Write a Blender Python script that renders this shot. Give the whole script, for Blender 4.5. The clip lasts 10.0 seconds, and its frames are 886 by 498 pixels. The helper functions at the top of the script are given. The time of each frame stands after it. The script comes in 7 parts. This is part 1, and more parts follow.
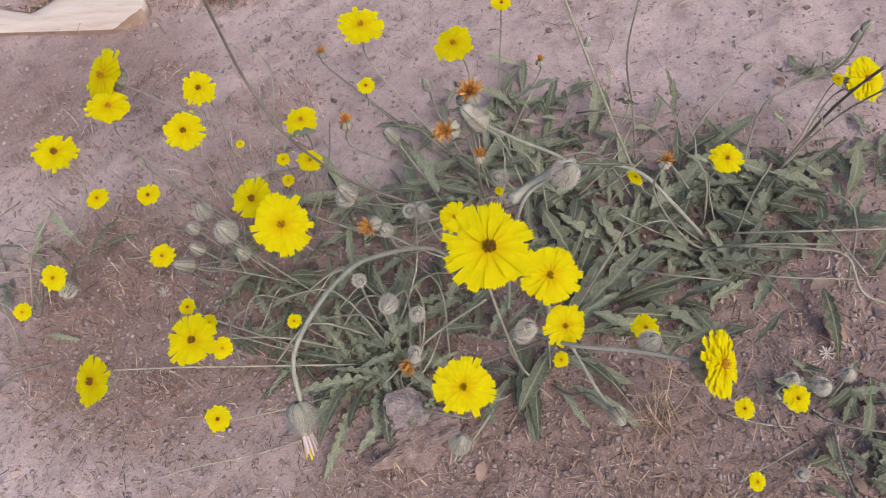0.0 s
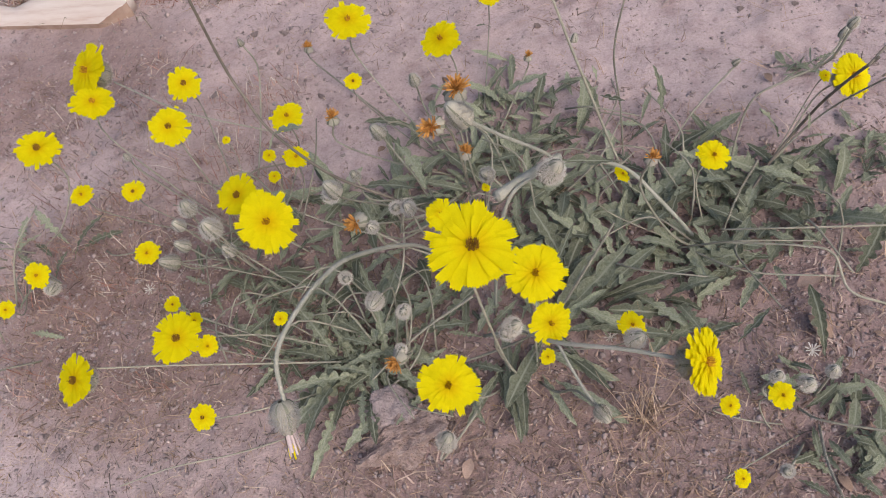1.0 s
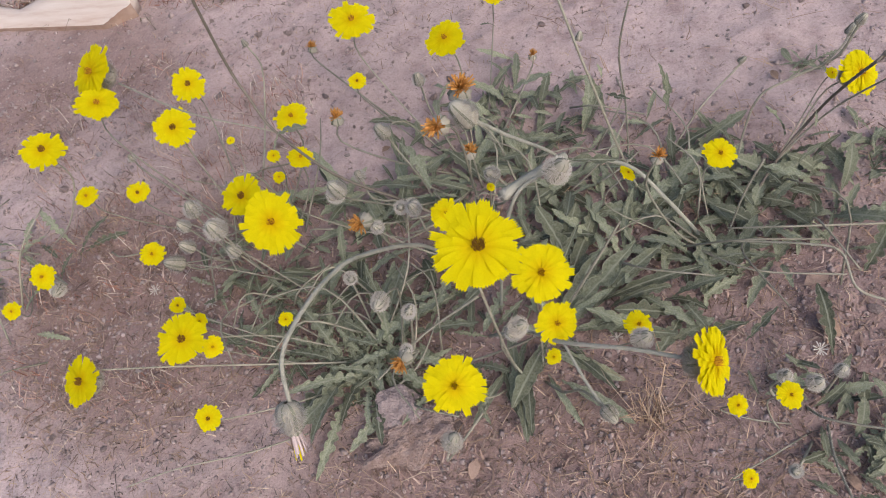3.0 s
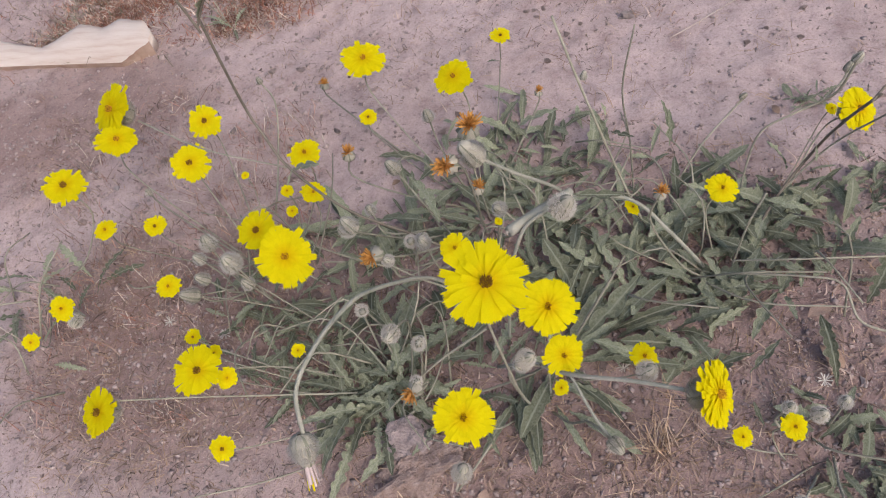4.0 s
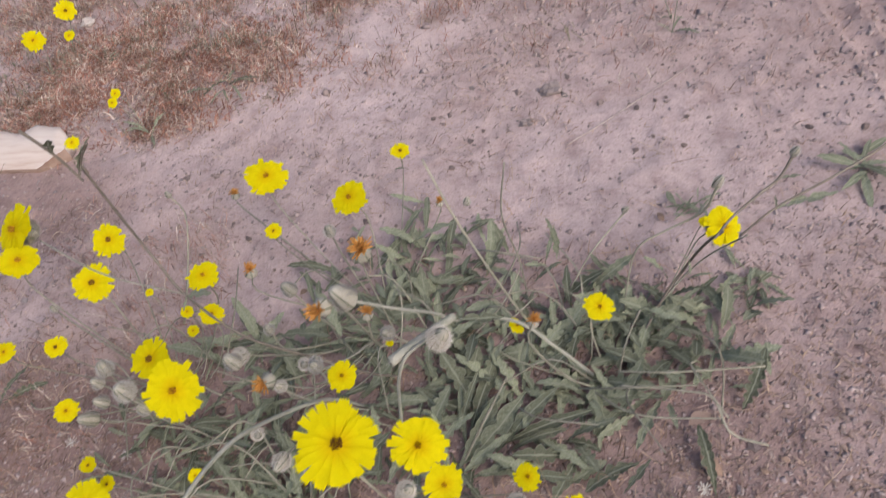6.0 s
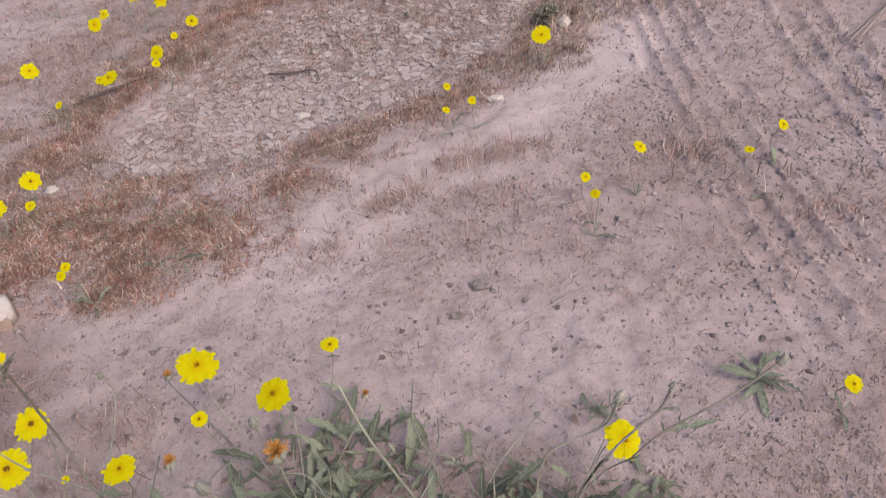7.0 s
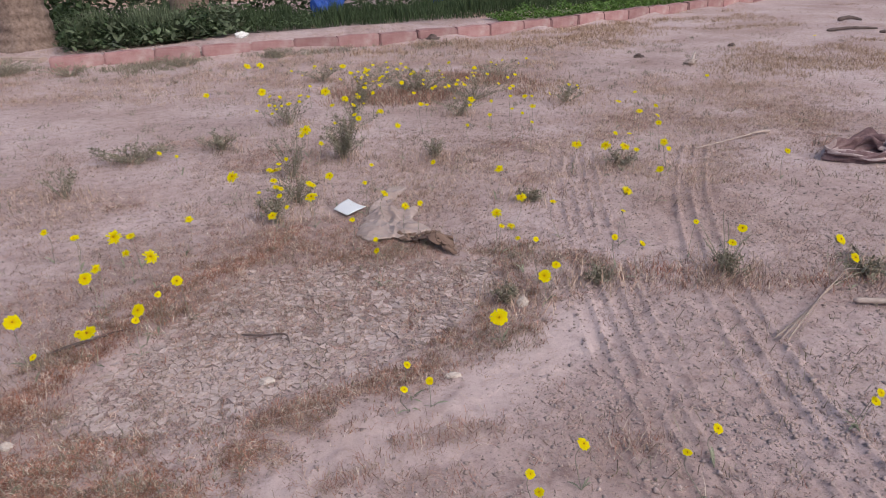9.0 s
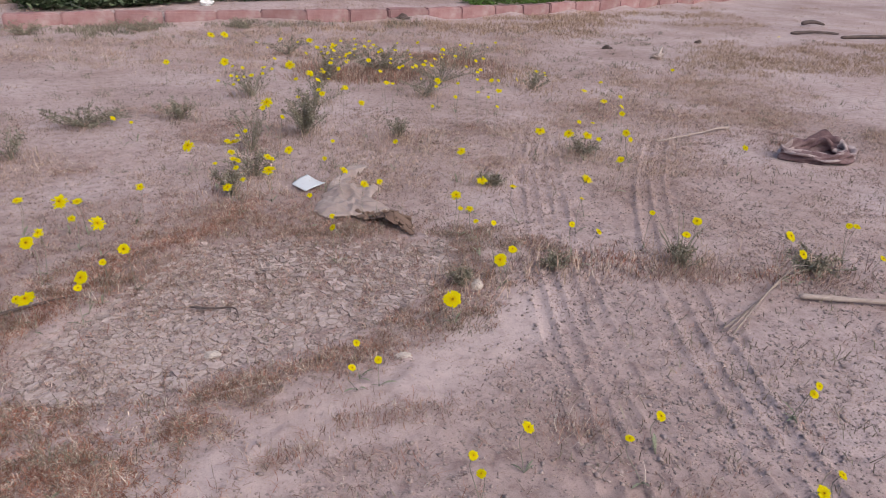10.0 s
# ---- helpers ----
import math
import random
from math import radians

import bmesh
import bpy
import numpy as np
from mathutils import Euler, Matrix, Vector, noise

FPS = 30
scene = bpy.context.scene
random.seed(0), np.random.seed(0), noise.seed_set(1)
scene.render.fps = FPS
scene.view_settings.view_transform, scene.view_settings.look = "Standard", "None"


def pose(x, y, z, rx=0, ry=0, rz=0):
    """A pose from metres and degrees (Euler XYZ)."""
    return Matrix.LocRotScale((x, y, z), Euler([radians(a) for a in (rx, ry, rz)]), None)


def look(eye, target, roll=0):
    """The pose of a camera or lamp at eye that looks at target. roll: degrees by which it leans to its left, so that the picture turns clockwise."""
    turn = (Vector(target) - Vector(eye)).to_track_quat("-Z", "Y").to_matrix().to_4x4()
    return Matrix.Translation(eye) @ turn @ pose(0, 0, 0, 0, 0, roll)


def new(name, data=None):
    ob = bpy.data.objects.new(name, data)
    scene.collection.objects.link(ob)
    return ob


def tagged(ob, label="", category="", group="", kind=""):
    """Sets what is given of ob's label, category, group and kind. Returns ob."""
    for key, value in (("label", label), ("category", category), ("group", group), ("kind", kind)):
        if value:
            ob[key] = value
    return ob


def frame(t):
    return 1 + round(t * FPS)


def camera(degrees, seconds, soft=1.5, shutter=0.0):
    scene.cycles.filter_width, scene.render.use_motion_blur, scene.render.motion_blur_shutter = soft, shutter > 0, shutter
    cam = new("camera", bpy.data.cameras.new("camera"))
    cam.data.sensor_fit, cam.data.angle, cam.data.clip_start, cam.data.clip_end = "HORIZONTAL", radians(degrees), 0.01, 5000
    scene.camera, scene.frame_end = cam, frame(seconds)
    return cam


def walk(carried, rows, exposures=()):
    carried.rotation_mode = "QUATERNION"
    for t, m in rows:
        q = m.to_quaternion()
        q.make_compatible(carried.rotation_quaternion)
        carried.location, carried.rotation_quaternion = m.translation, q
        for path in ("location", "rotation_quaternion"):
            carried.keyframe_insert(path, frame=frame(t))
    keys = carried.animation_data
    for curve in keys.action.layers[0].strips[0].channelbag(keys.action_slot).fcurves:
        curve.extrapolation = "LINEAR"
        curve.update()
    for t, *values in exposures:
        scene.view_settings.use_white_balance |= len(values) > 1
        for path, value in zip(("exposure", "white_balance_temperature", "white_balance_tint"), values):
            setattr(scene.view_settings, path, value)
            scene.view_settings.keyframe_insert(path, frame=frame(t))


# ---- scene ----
cam = camera(64.3, 10.0, soft=1.0, shutter=0.25)
PATH = [
    (0, (0.158, 0.088, 0.717), (-0.057, 1.17, -0.951), -19.7),
    (0.5, (0.159, 0.088, 0.715), (-0.05, 1.163, -0.959), -19.5),
    (1, (0.164, 0.091, 0.714), (-0.033, 1.159, -0.965), -19.1),
    (1.5, (0.162, 0.091, 0.712), (-0.037, 1.157, -0.968), -19.3),
    (2, (0.164, 0.093, 0.708), (-0.036, 1.153, -0.976), -19.2),
    (3.5, (0.163, 0.092, 0.72), (-0.054, 1.177, -0.947), -20.2),
    (4, (0.166, 0.089, 0.731), (-0.054, 1.221, -0.903), -19.9),
    (4.5, (0.174, 0.09, 0.738), (-0.043, 1.241, -0.883), -20.4),
    (5, (0.181, 0.098, 0.732), (-0.001, 1.227, -0.908), -19.5),
    (5.2, (0.188, 0.101, 0.728), (0.003, 1.231, -0.912), -19.7),
    (6.3, (0.281, 0.126, 0.807), (0.282, 1.471, -0.673), -12.3),
    (6.5, (0.295, 0.12, 0.823), (0.346, 1.542, -0.582), -10.3),
    (7, (0.321, 0.13, 0.864), (0.426, 1.64, -0.443), -7.5),
    (7.5, (0.348, 0.132, 0.91), (0.518, 1.767, -0.229), -6.2),
    (8, (0.371, 0.132, 0.958), (0.571, 1.86, -0.027), -5.6),
    (8.5, (0.374, 0.13, 0.991), (0.588, 1.916, 0.115), -4.2),
    (9, (0.372, 0.118, 1.008), (0.628, 1.943, 0.23), -2.1),
    (9.5, (0.383, 0.121, 1.0), (0.679, 1.931, 0.202), -0.0),
    (10, (0.393, 0.127, 0.991), (0.75, 1.916, 0.171), 1.7),
]
walk(cam, [(t, look(eye, target, roll)) for t, eye, target, roll in PATH], [(0.0, 0.38), (5.2, 0.36), (6.5, 0.40), (7.0, 0.35), (7.5, 0.28), (9.0, 0.18), (10.0, 0.16)])

# ---- world, sun ----
world = bpy.data.worlds.new("overcast_sky")
scene.world = world
world.use_nodes = True
wn, wl = world.node_tree.nodes, world.node_tree.links
sky = wn.new("ShaderNodeTexSky")
sky.sky_type = "NISHITA"
sky.sun_disc = False
sky.sun_elevation, sky.sun_rotation = radians(46), radians(145)
sky.dust_density = 4.0
wl.new(sky.outputs[0], wn["Background"].inputs[0])
wn["Background"].inputs[1].default_value = 0.15
sun = new("sun", bpy.data.lights.new("sun", "SUN"))
sun.data.energy, sun.data.angle, sun.data.color = 1.0, radians(40), (1.0, 0.93, 0.88)
sun.matrix_world = look((2.6, -3.7, 4.7), (0, 0, 0))

# ---- small tools ----
rnd = random.Random(11)


def hash2(ix, iy, seed):
    h = (ix * 374761393 + iy * 668265263 + seed * 982451653) & 0x7FFFFFFF
    h = ((h ^ (h >> 13)) * 1274126177) & 0x7FFFFFFF
    return ((h ^ (h >> 16)) & 0xFFFF) / 65535.0


def value_noise(x, y, seed=0):
    x, y = np.asarray(x, float), np.asarray(y, float)
    ix, iy = np.floor(x).astype(np.int64), np.floor(y).astype(np.int64)
    fx, fy = x - ix, y - iy
    fx, fy = fx * fx * (3 - 2 * fx), fy * fy * (3 - 2 * fy)
    a, b = hash2(ix, iy, seed), hash2(ix + 1, iy, seed)
    c, d = hash2(ix, iy + 1, seed), hash2(ix + 1, iy + 1, seed)
    return (a * (1 - fx) + b * fx) * (1 - fy) + (c * (1 - fx) + d * fx) * fy


def fbm(x, y, size, octaves=3, seed=0):
    total, amp, norm = 0.0, 1.0, 0.0
    for k in range(octaves):
        total = total + amp * value_noise(np.asarray(x) / size + 17.3 * k, np.asarray(y) / size - 9.1 * k, seed + k)
        norm, amp, size = norm + amp, amp * 0.5, size * 0.5
    return total / norm


def smooth(lo, hi, v):
    t = np.clip((np.asarray(v, float) - lo) / (hi - lo), 0, 1)
    return t * t * (3 - 2 * t)


PUDDLE = [(-0.36, 1.66), (-0.25, 1.55), (0.0, 1.55), (0.19, 1.62), (0.36, 1.70), (0.56, 1.83), (0.73, 2.02), (0.88, 2.24), (0.85, 2.36), (0.55, 2.42), (0.26, 2.45), (0.0, 2.42), (-0.12, 2.2), (-0.25, 2.0), (-0.37, 1.8)]
RIM = [(-0.72, 1.19), (-0.4, 1.18), (-0.2, 1.145), (-0.04, 1.15), (0.08, 1.24), (0.15, 1.31), (0.25, 1.41), (0.34, 1.53), (0.58, 1.64), (0.8, 1.76), (1.05, 2.0), (1.29, 2.12), (1.27, 2.28), (0.92, 2.6), (0.22, 2.85), (-0.01, 2.73), (-0.3, 2.46), (-0.45, 2.22), (-0.55, 2.05), (-0.70, 1.8)]


def outside(x, y, line):
    """Signed distance to a closed line, negative inside."""
    x, y = np.asarray(x, float), np.asarray(y, float)
    d, sign = np.full(x.shape, 1e9), np.ones(x.shape)
    for (ax, ay), (bx, by) in zip(line, line[1:] + line[:1]):
        ex, ey = bx - ax, by - ay
        t = np.clip(((x - ax) * ex + (y - ay) * ey) / (ex * ex + ey * ey), 0, 1)
        d = np.minimum(d, np.hypot(x - ax - t * ex, y - ay - t * ey))
        cross = ((ay > y) != (by > y)) & (x < ex * (y - ay) / (ey if ey else 1e-9) + ax)
        sign = np.where(cross, -sign, sign)
    return d * sign


def basin(x, y):
    """1 on the edge of the dried puddle, less inside it."""
    return 1 + outside(x, y, PUDDLE) / 0.25 + 0.35 * (fbm(x, y, 0.25, 3, 40) - 0.5)


def track_offset(x, y, which):
    """Sideways distance from the middle of a wheel track."""
    y = np.asarray(y, float)
    c = 0.9928 + -0.0258 * y + 0.0531 * y * y if which == 0 else 1.3323 + -0.1072 * y + 0.1013 * y * y
    return np.asarray(x, float) - c


BANK = [(-4.6, 9.3), (-3.3, 8.72), (-2.07, 8.2), (-1.09, 8.42), (0.44, 8.66), (1.82, 9.02), (3.48, 9.68), (5.5, 10.78), (7.6, 12.05), (10.5, 14.2), (15, 17.6)]


def ground_z(x, y):
    x, y = np.asarray(x, float), np.asarray(y, float)
    near = 1 - smooth(5, 14, np.hypot(x, y - 2))
    z = 0.016 * (fbm(x, y, 0.7, 3, 1) - 0.5) + 0.008 * (fbm(x, y, 0.09, 3, 5) - 0.5) * near
    z = z + near * 0.012 * np.maximum(fbm(x, y, 0.024, 2, 9) - 0.45, 0)
    z = z - 0.012 * (1 - smooth(0.85, 1.1, basin(x, y)))
    for which, width, pitch, shift in ((0, 0.140, 0.056, -0.007), (1, 0.135, 0.070, 0.010)):
        s = track_offset(x, y, which)
        inside = (1 - smooth(width * 0.8, width, np.abs(s))) * smooth(0.6, 1.0, y) * (1 - smooth(3.4, 4.2, y))
        inside = inside * (0.62 + 0.38 * smooth(0.36, 0.56, fbm(x, y, 0.30, 3, 60)))
        s = s + 0.014 * (fbm(x, y, 0.22, 3, 63) - 0.5)
        crest = (0.5 + 0.5 * np.cos(2 * np.pi * (s - shift) / pitch)) ** 5
        broken = 0.55 + 0.45 * smooth(0.34, 0.54, fbm(x + 3 * which, y, 0.09, 3, 66))
        z = z + inside * (-0.0035 + 0.0125 * crest * broken + 0.0010 * np.sin(2 * np.pi * (y + 0.6 * np.abs(s)) / 0.030))
    back = y - np.interp(x, [q[0] for q in BANK], [q[1] for q in BANK])
    z = z + (0.115 + 0.04 * (fbm(x, y, 0.8, 3, 151) - 0.5)) * smooth(0.06, 0.22, back) * (1 - smooth(9, 14, x))
    heap = smooth(-1.7, -0.7, x) * (1 - smooth(0.9, 1.9, x)) * smooth(0.10, 0.42, back) * (1 - smooth(0.7, 1.4, back))
    z = z + heap * (0.045 + 0.09 * (fbm(x, y, 0.6, 3, 153) - 0.35))
    return z


def gz(x, y):
    return float(ground_z(x, y))


def mesh_from(name, verts, faces, material, flat=False):
    me = bpy.data.meshes.new(name)
    me.from_pydata([tuple(v) for v in verts], [], [tuple(f) for f in faces])
    if not flat:
        me.polygons.foreach_set("use_smooth", [True] * len(me.polygons))
    for m in material if isinstance(material, (list, tuple)) else (material,):
        me.materials.append(m)
    me.update()
    return me


def mesh_arrays(name, verts, tris, material, flat=True):
    me = bpy.data.meshes.new(name)
    verts, tris = np.asarray(verts, np.float32), np.asarray(tris, np.int32)
    n, size = len(tris), tris.shape[1]
    me.vertices.add(len(verts))
    me.vertices.foreach_set("co", verts.ravel())
    me.loops.add(n * size)
    me.loops.foreach_set("vertex_index", tris.ravel())
    me.polygons.add(n)
    me.polygons.foreach_set("loop_start", np.arange(0, n * size, size, dtype=np.int32))
    me.polygons.foreach_set("use_smooth", np.full(n, not flat))
    me.materials.append(material)
    me.update(calc_edges=True)
    me.validate()
    return me


def child(name, me, parent, m=None, label=""):
    ob = new(name, me)
    ob.parent = parent
    if m is not None:
        ob.matrix_basis = m
    return tagged(ob, label)


def part(name, bm, material, parent, label=""):
    me = bpy.data.meshes.new(name)
    bm.to_mesh(me)
    bm.free()
    me.materials.append(material)
    return child(name, me, parent, None, label)


def thing(name, x, y, z, label, category, group="", kind=""):
    ob = new(name)
    ob.empty_display_size = 0.05
    ob.location = (x, y, z)
    return tagged(ob, label, category, group, kind)


def frame_to(normal, spin=0.0):
    q = Vector((0, 0, 1)).rotation_difference(Vector(normal).normalized())
    return q.to_matrix().to_4x4() @ Matrix.Rotation(spin, 4, "Z")


def spline(points, n):
    """Points of a smooth line through the given ones."""
    p = [Vector(q) for q in points]
    p = [p[0] * 2 - p[1]] + p + [p[-1] * 2 - p[-2]]
    out = []
    segs = len(p) - 3
    for i in range(n + 1):
        t = i / n * segs
        k = min(int(t), segs - 1)
        t -= k
        a, b, c, d = p[k:k + 4]
        out.append(0.5 * ((2 * b) + (c - a) * t + (2 * a - 5 * b + 4 * c - d) * t * t + (3 * b - a - 3 * c + d) * t ** 3))
    return out


def tube(points, radii, sides=6, cap=True):
    """Vertices and faces of a tapered tube."""
    verts, faces = [], []
    n = len(points)
    for i, p in enumerate(points):
        d = (points[min(i + 1, n - 1)] - points[max(i - 1, 0)]).normalized()
        s = d.cross(Vector((0.13, 0.27, 0.95)))
        if s.length < 0.05:
            s = d.cross(Vector((1, 0, 0)))
        s.normalize()
        u = s.cross(d)
        r = radii[i] if hasattr(radii, "__len__") else radii
        for k in range(sides):
            a = 2 * math.pi * k / sides
            verts.append(p + (s * math.cos(a) + u * math.sin(a)) * r)
    for i in range(n - 1):
        for k in range(sides):
            a, b = i * sides + k, i * sides + (k + 1) % sides
            faces.append((a, b, b + sides, a + sides))
    if cap:
        faces.append(tuple(range(sides))[::-1])
        faces.append(tuple(range((n - 1) * sides, n * sides)))
    return verts, faces


def join(chunks):
    verts, faces = [], []
    for v, f in chunks:
        o = len(verts)
        verts += list(v)
        faces += [tuple(i + o for i in q) for q in f]
    return verts, faces


# ---- materials ----
def material(name, colors, scale=8.0, rough=0.9, bump=0.0, bump_scale=None, detail=6.0, per="", vary=0.0, spec=0.25, coords="Object", stretch=(1, 1, 1), translucent=0.0):
    """A noise-mottled surface between the given colours. per: 'object' or 'island' varies its brightness from piece to piece."""
    m = bpy.data.materials.new(name)
    m.use_nodes = True
    n, l = m.node_tree.nodes, m.node_tree.links
    b = n["Principled BSDF"]
    b.inputs["Roughness"].default_value = rough
    b.inputs["Specular IOR Level"].default_value = spec
    tc = n.new("ShaderNodeTexCoord")
    mp = n.new("ShaderNodeMapping")
    mp.inputs["Scale"].default_value = stretch
    l.new(tc.outputs[coords], mp.inputs[0])
    nz = n.new("ShaderNodeTexNoise")
    nz.inputs["Scale"].default_value, nz.inputs["Detail"].default_value, nz.inputs["Roughness"].default_value = scale, detail, 0.65
    l.new(mp.outputs[0], nz.inputs["Vector"])
    ramp = n.new("ShaderNodeValToRGB")
    e = ramp.color_ramp.elements
    while len(e) < len(colors):
        e.new(0.5)
    for i, c in enumerate(colors):
        e[i].position = 0.28 + 0.44 * i / max(1, len(colors) - 1)
        e[i].color = (*c, 1)
    l.new(nz.outputs[0], ramp.inputs[0])
    out = ramp.outputs[0]
    if per:
        if per == "object":
            src = n.new("ShaderNodeObjectInfo").outputs["Random"]
        else:
            src = n.new("ShaderNodeNewGeometry").outputs["Random Per Island"]
        mr = n.new("ShaderNodeMapRange")
        mr.inputs["To Min"].default_value, mr.inputs["To Max"].default_value = 1 - vary, 1 + vary
        l.new(src, mr.inputs[0])
        hsv = n.new("ShaderNodeHueSaturation")
        l.new(mr.outputs[0], hsv.inputs["Value"])
        l.new(out, hsv.inputs["Color"])
        out = hsv.outputs[0]
    l.new(out, b.inputs["Base Color"])
    if bump:
        nb = n.new("ShaderNodeTexNoise")
        nb.inputs["Scale"].default_value, nb.inputs["Detail"].default_value = bump_scale or scale * 6, 6
        l.new(mp.outputs[0], nb.inputs["Vector"])
        bp = n.new("ShaderNodeBump")
        bp.inputs["Strength"].default_value, bp.inputs["Distance"].default_value = bump, 0.004
        l.new(nb.outputs[0], bp.inputs["Height"])
        l.new(bp.outputs[0], b.inputs["Normal"])
    if translucent:
        tr = n.new("ShaderNodeBsdfTranslucent")
        l.new(out, tr.inputs[0])
        mx = n.new("ShaderNodeMixShader")
        mx.inputs[0].default_value = translucent
        l.new(b.outputs[0], mx.inputs[1])
        l.new(tr.outputs[0], mx.inputs[2])
        l.new(mx.outputs[0], n["Material Output"].inputs[0])
    return m


def ground_material():
    m = bpy.data.materials.new("dry_sandy_soil")
    m.use_nodes = True
    n, l = m.node_tree.nodes, m.node_tree.links
    b = n["Principled BSDF"]
    b.inputs["Roughness"].default_value = 0.95
    b.inputs["Specular IOR Level"].default_value = 0.12
    tc = n.new("ShaderNodeTexCoord")

    def noise_node(scale, detail=5, rough=0.6):
        z = n.new("ShaderNodeTexNoise")
        z.inputs["Scale"].default_value, z.inputs["Detail"].default_value, z.inputs["Roughness"].default_value = scale, detail, rough
        l.new(tc.outputs["Object"], z.inputs["Vector"])
        return z.outputs[0]

    def ramp(src, stops):
        r = n.new("ShaderNodeValToRGB")
        e = r.color_ramp.elements
        while len(e) < len(stops):
            e.new(0.5)
        for i, (p, c) in enumerate(stops):
            e[i].position, e[i].color = p, (*c, 1)
        l.new(src, r.inputs[0])
        return r.outputs[0]

    def mix(fac, a, c, mode="MIX"):
        x = n.new("ShaderNodeMixRGB")
        x.blend_type = mode
        if isinstance(fac, float):
            x.inputs[0].default_value = fac
        else:
            l.new(fac, x.inputs[0])
        l.new(a, x.inputs[1])
        l.new(c, x.inputs[2])
        return x.outputs[0]

    large = ramp(noise_node(1.3, 5, 0.62), [(0.30, (0.345, 0.258, 0.243)), (0.46, (0.415, 0.325, 0.316)), (0.66, (0.478, 0.391, 0.391))])
    mid = ramp(noise_node(19, 6, 0.66), [(0.30, (0.70, 0.645, 0.64)), (0.47, (0.98, 0.975, 0.975)), (0.68, (1.14, 1.13, 1.125))])
    fine = ramp(noise_node(330, 3, 0.7), [(0.3, (0.80, 0.785, 0.79)), (0.5, (1.0, 1.0, 1.0)), (0.7, (1.12, 1.11, 1.10))])
    grit = ramp(noise_node(85, 4, 0.70), [(0.33, (0.76, 0.73, 0.74)), (0.43, (1.0, 1.0, 1.0)), (0.66, (1.07, 1.06, 1.06))])
    col = mix(1.0, mix(1.0, mix(1.0, large, mid, "MULTIPLY"), grit, "MULTIPLY"), fine, "MULTIPLY")
    spots = n.new("ShaderNodeTexVoronoi")
    spots.inputs["Scale"].default_value = 65
    l.new(tc.outputs["Object"], spots.inputs["Vector"])
    dark = ramp(spots.outputs["Distance"], [(0.08, (0.68, 0.64, 0.67)), (0.18, (1, 1, 1))])
    where = ramp(noise_node(9, 3), [(0.40, (0, 0, 0)), (0.55, (1, 1, 1))])
    col = mix(where, col, mix(1.0, col, dark, "MULTIPLY"))
    lit = n.new("ShaderNodeAttribute")
    lit.attribute_name = "litter"
    tint = n.new("ShaderNodeRGB")
    tint.outputs[0].default_value = (0.665, 0.60, 0.57, 1)
    col = mix(lit.outputs["Fac"], col, mix(1.0, col, tint.outputs[0], "MULTIPLY"))
    sand = n.new("ShaderNodeAttribute")
    sand.attribute_name = "loose_sand"
    pale = ramp(noise_node(14, 4), [(0.3, (0.57, 0.455, 0.435)), (0.7, (0.67, 0.555, 0.54))])
    half = n.new("ShaderNodeMath")
    half.operation = "MULTIPLY"
    half.inputs[1].default_value = 0.34
    l.new(sand.outputs["Fac"], half.inputs[0])
    col = mix(half.outputs[0], col, pale)
    l.new(col, b.inputs["Base Color"])
    add = n.new("ShaderNodeMath")
    add.operation = "ADD"
    l.new(noise_node(120, 6, 0.75), add.inputs[0])
    l.new(noise_node(500, 2, 0.6), add.inputs[1])
    bp = n.new("ShaderNodeBump")
    bp.inputs["Strength"].default_value, bp.inputs["Distance"].default_value = 0.8, 0.0022
    l.new(add.outputs[0], bp.inputs["Height"])
    l.new(bp.outputs[0], b.inputs["Normal"])
    return m


SOIL = ground_material()
MUD = material("dried_mud_crust", [(0.325, 0.26, 0.246), (0.425, 0.343, 0.328), (0.51, 0.424, 0.408)], 55, 0.95, 0.8, 220, per="island", vary=0.20, spec=0.1)
LEAF = material("grey_green_leaf", [(0.142, 0.162, 0.10), (0.235, 0.25, 0.172), (0.355, 0.36, 0.278)], 38, 0.85, 0.6, 260, per="object", vary=0.48, translucent=0.08)


def midrib(m):
    """A paler midrib and a thin pale hairy margin on each leaf."""
    n, l = m.node_tree.nodes, m.node_tree.links
    b = n["Principled BSDF"]
    old = b.inputs["Base Color"].links[0].from_socket
    at, ramp, mx = n.new("ShaderNodeAttribute"), n.new("ShaderNodeValToRGB"), n.new("ShaderNodeMixRGB")
    at.attribute_name = "across"
    e = ramp.color_ramp.elements
    e.new(0.5)
    e.new(0.5)
    for q, (p, v) in zip(e, ((0.05, 0.75), (0.18, 0.0), (0.86, 0.0), (0.99, 0.55))):
        q.position, q.color = p, (v, v, v, 1)
    l.new(at.outputs["Fac"], ramp.inputs[0])
    l.new(ramp.outputs[0], mx.inputs[0])
    l.new(old, mx.inputs[1])
    mx.inputs[2].default_value = (0.36, 0.375, 0.295, 1)
    l.new(mx.outputs[0], b.inputs["Base Color"])


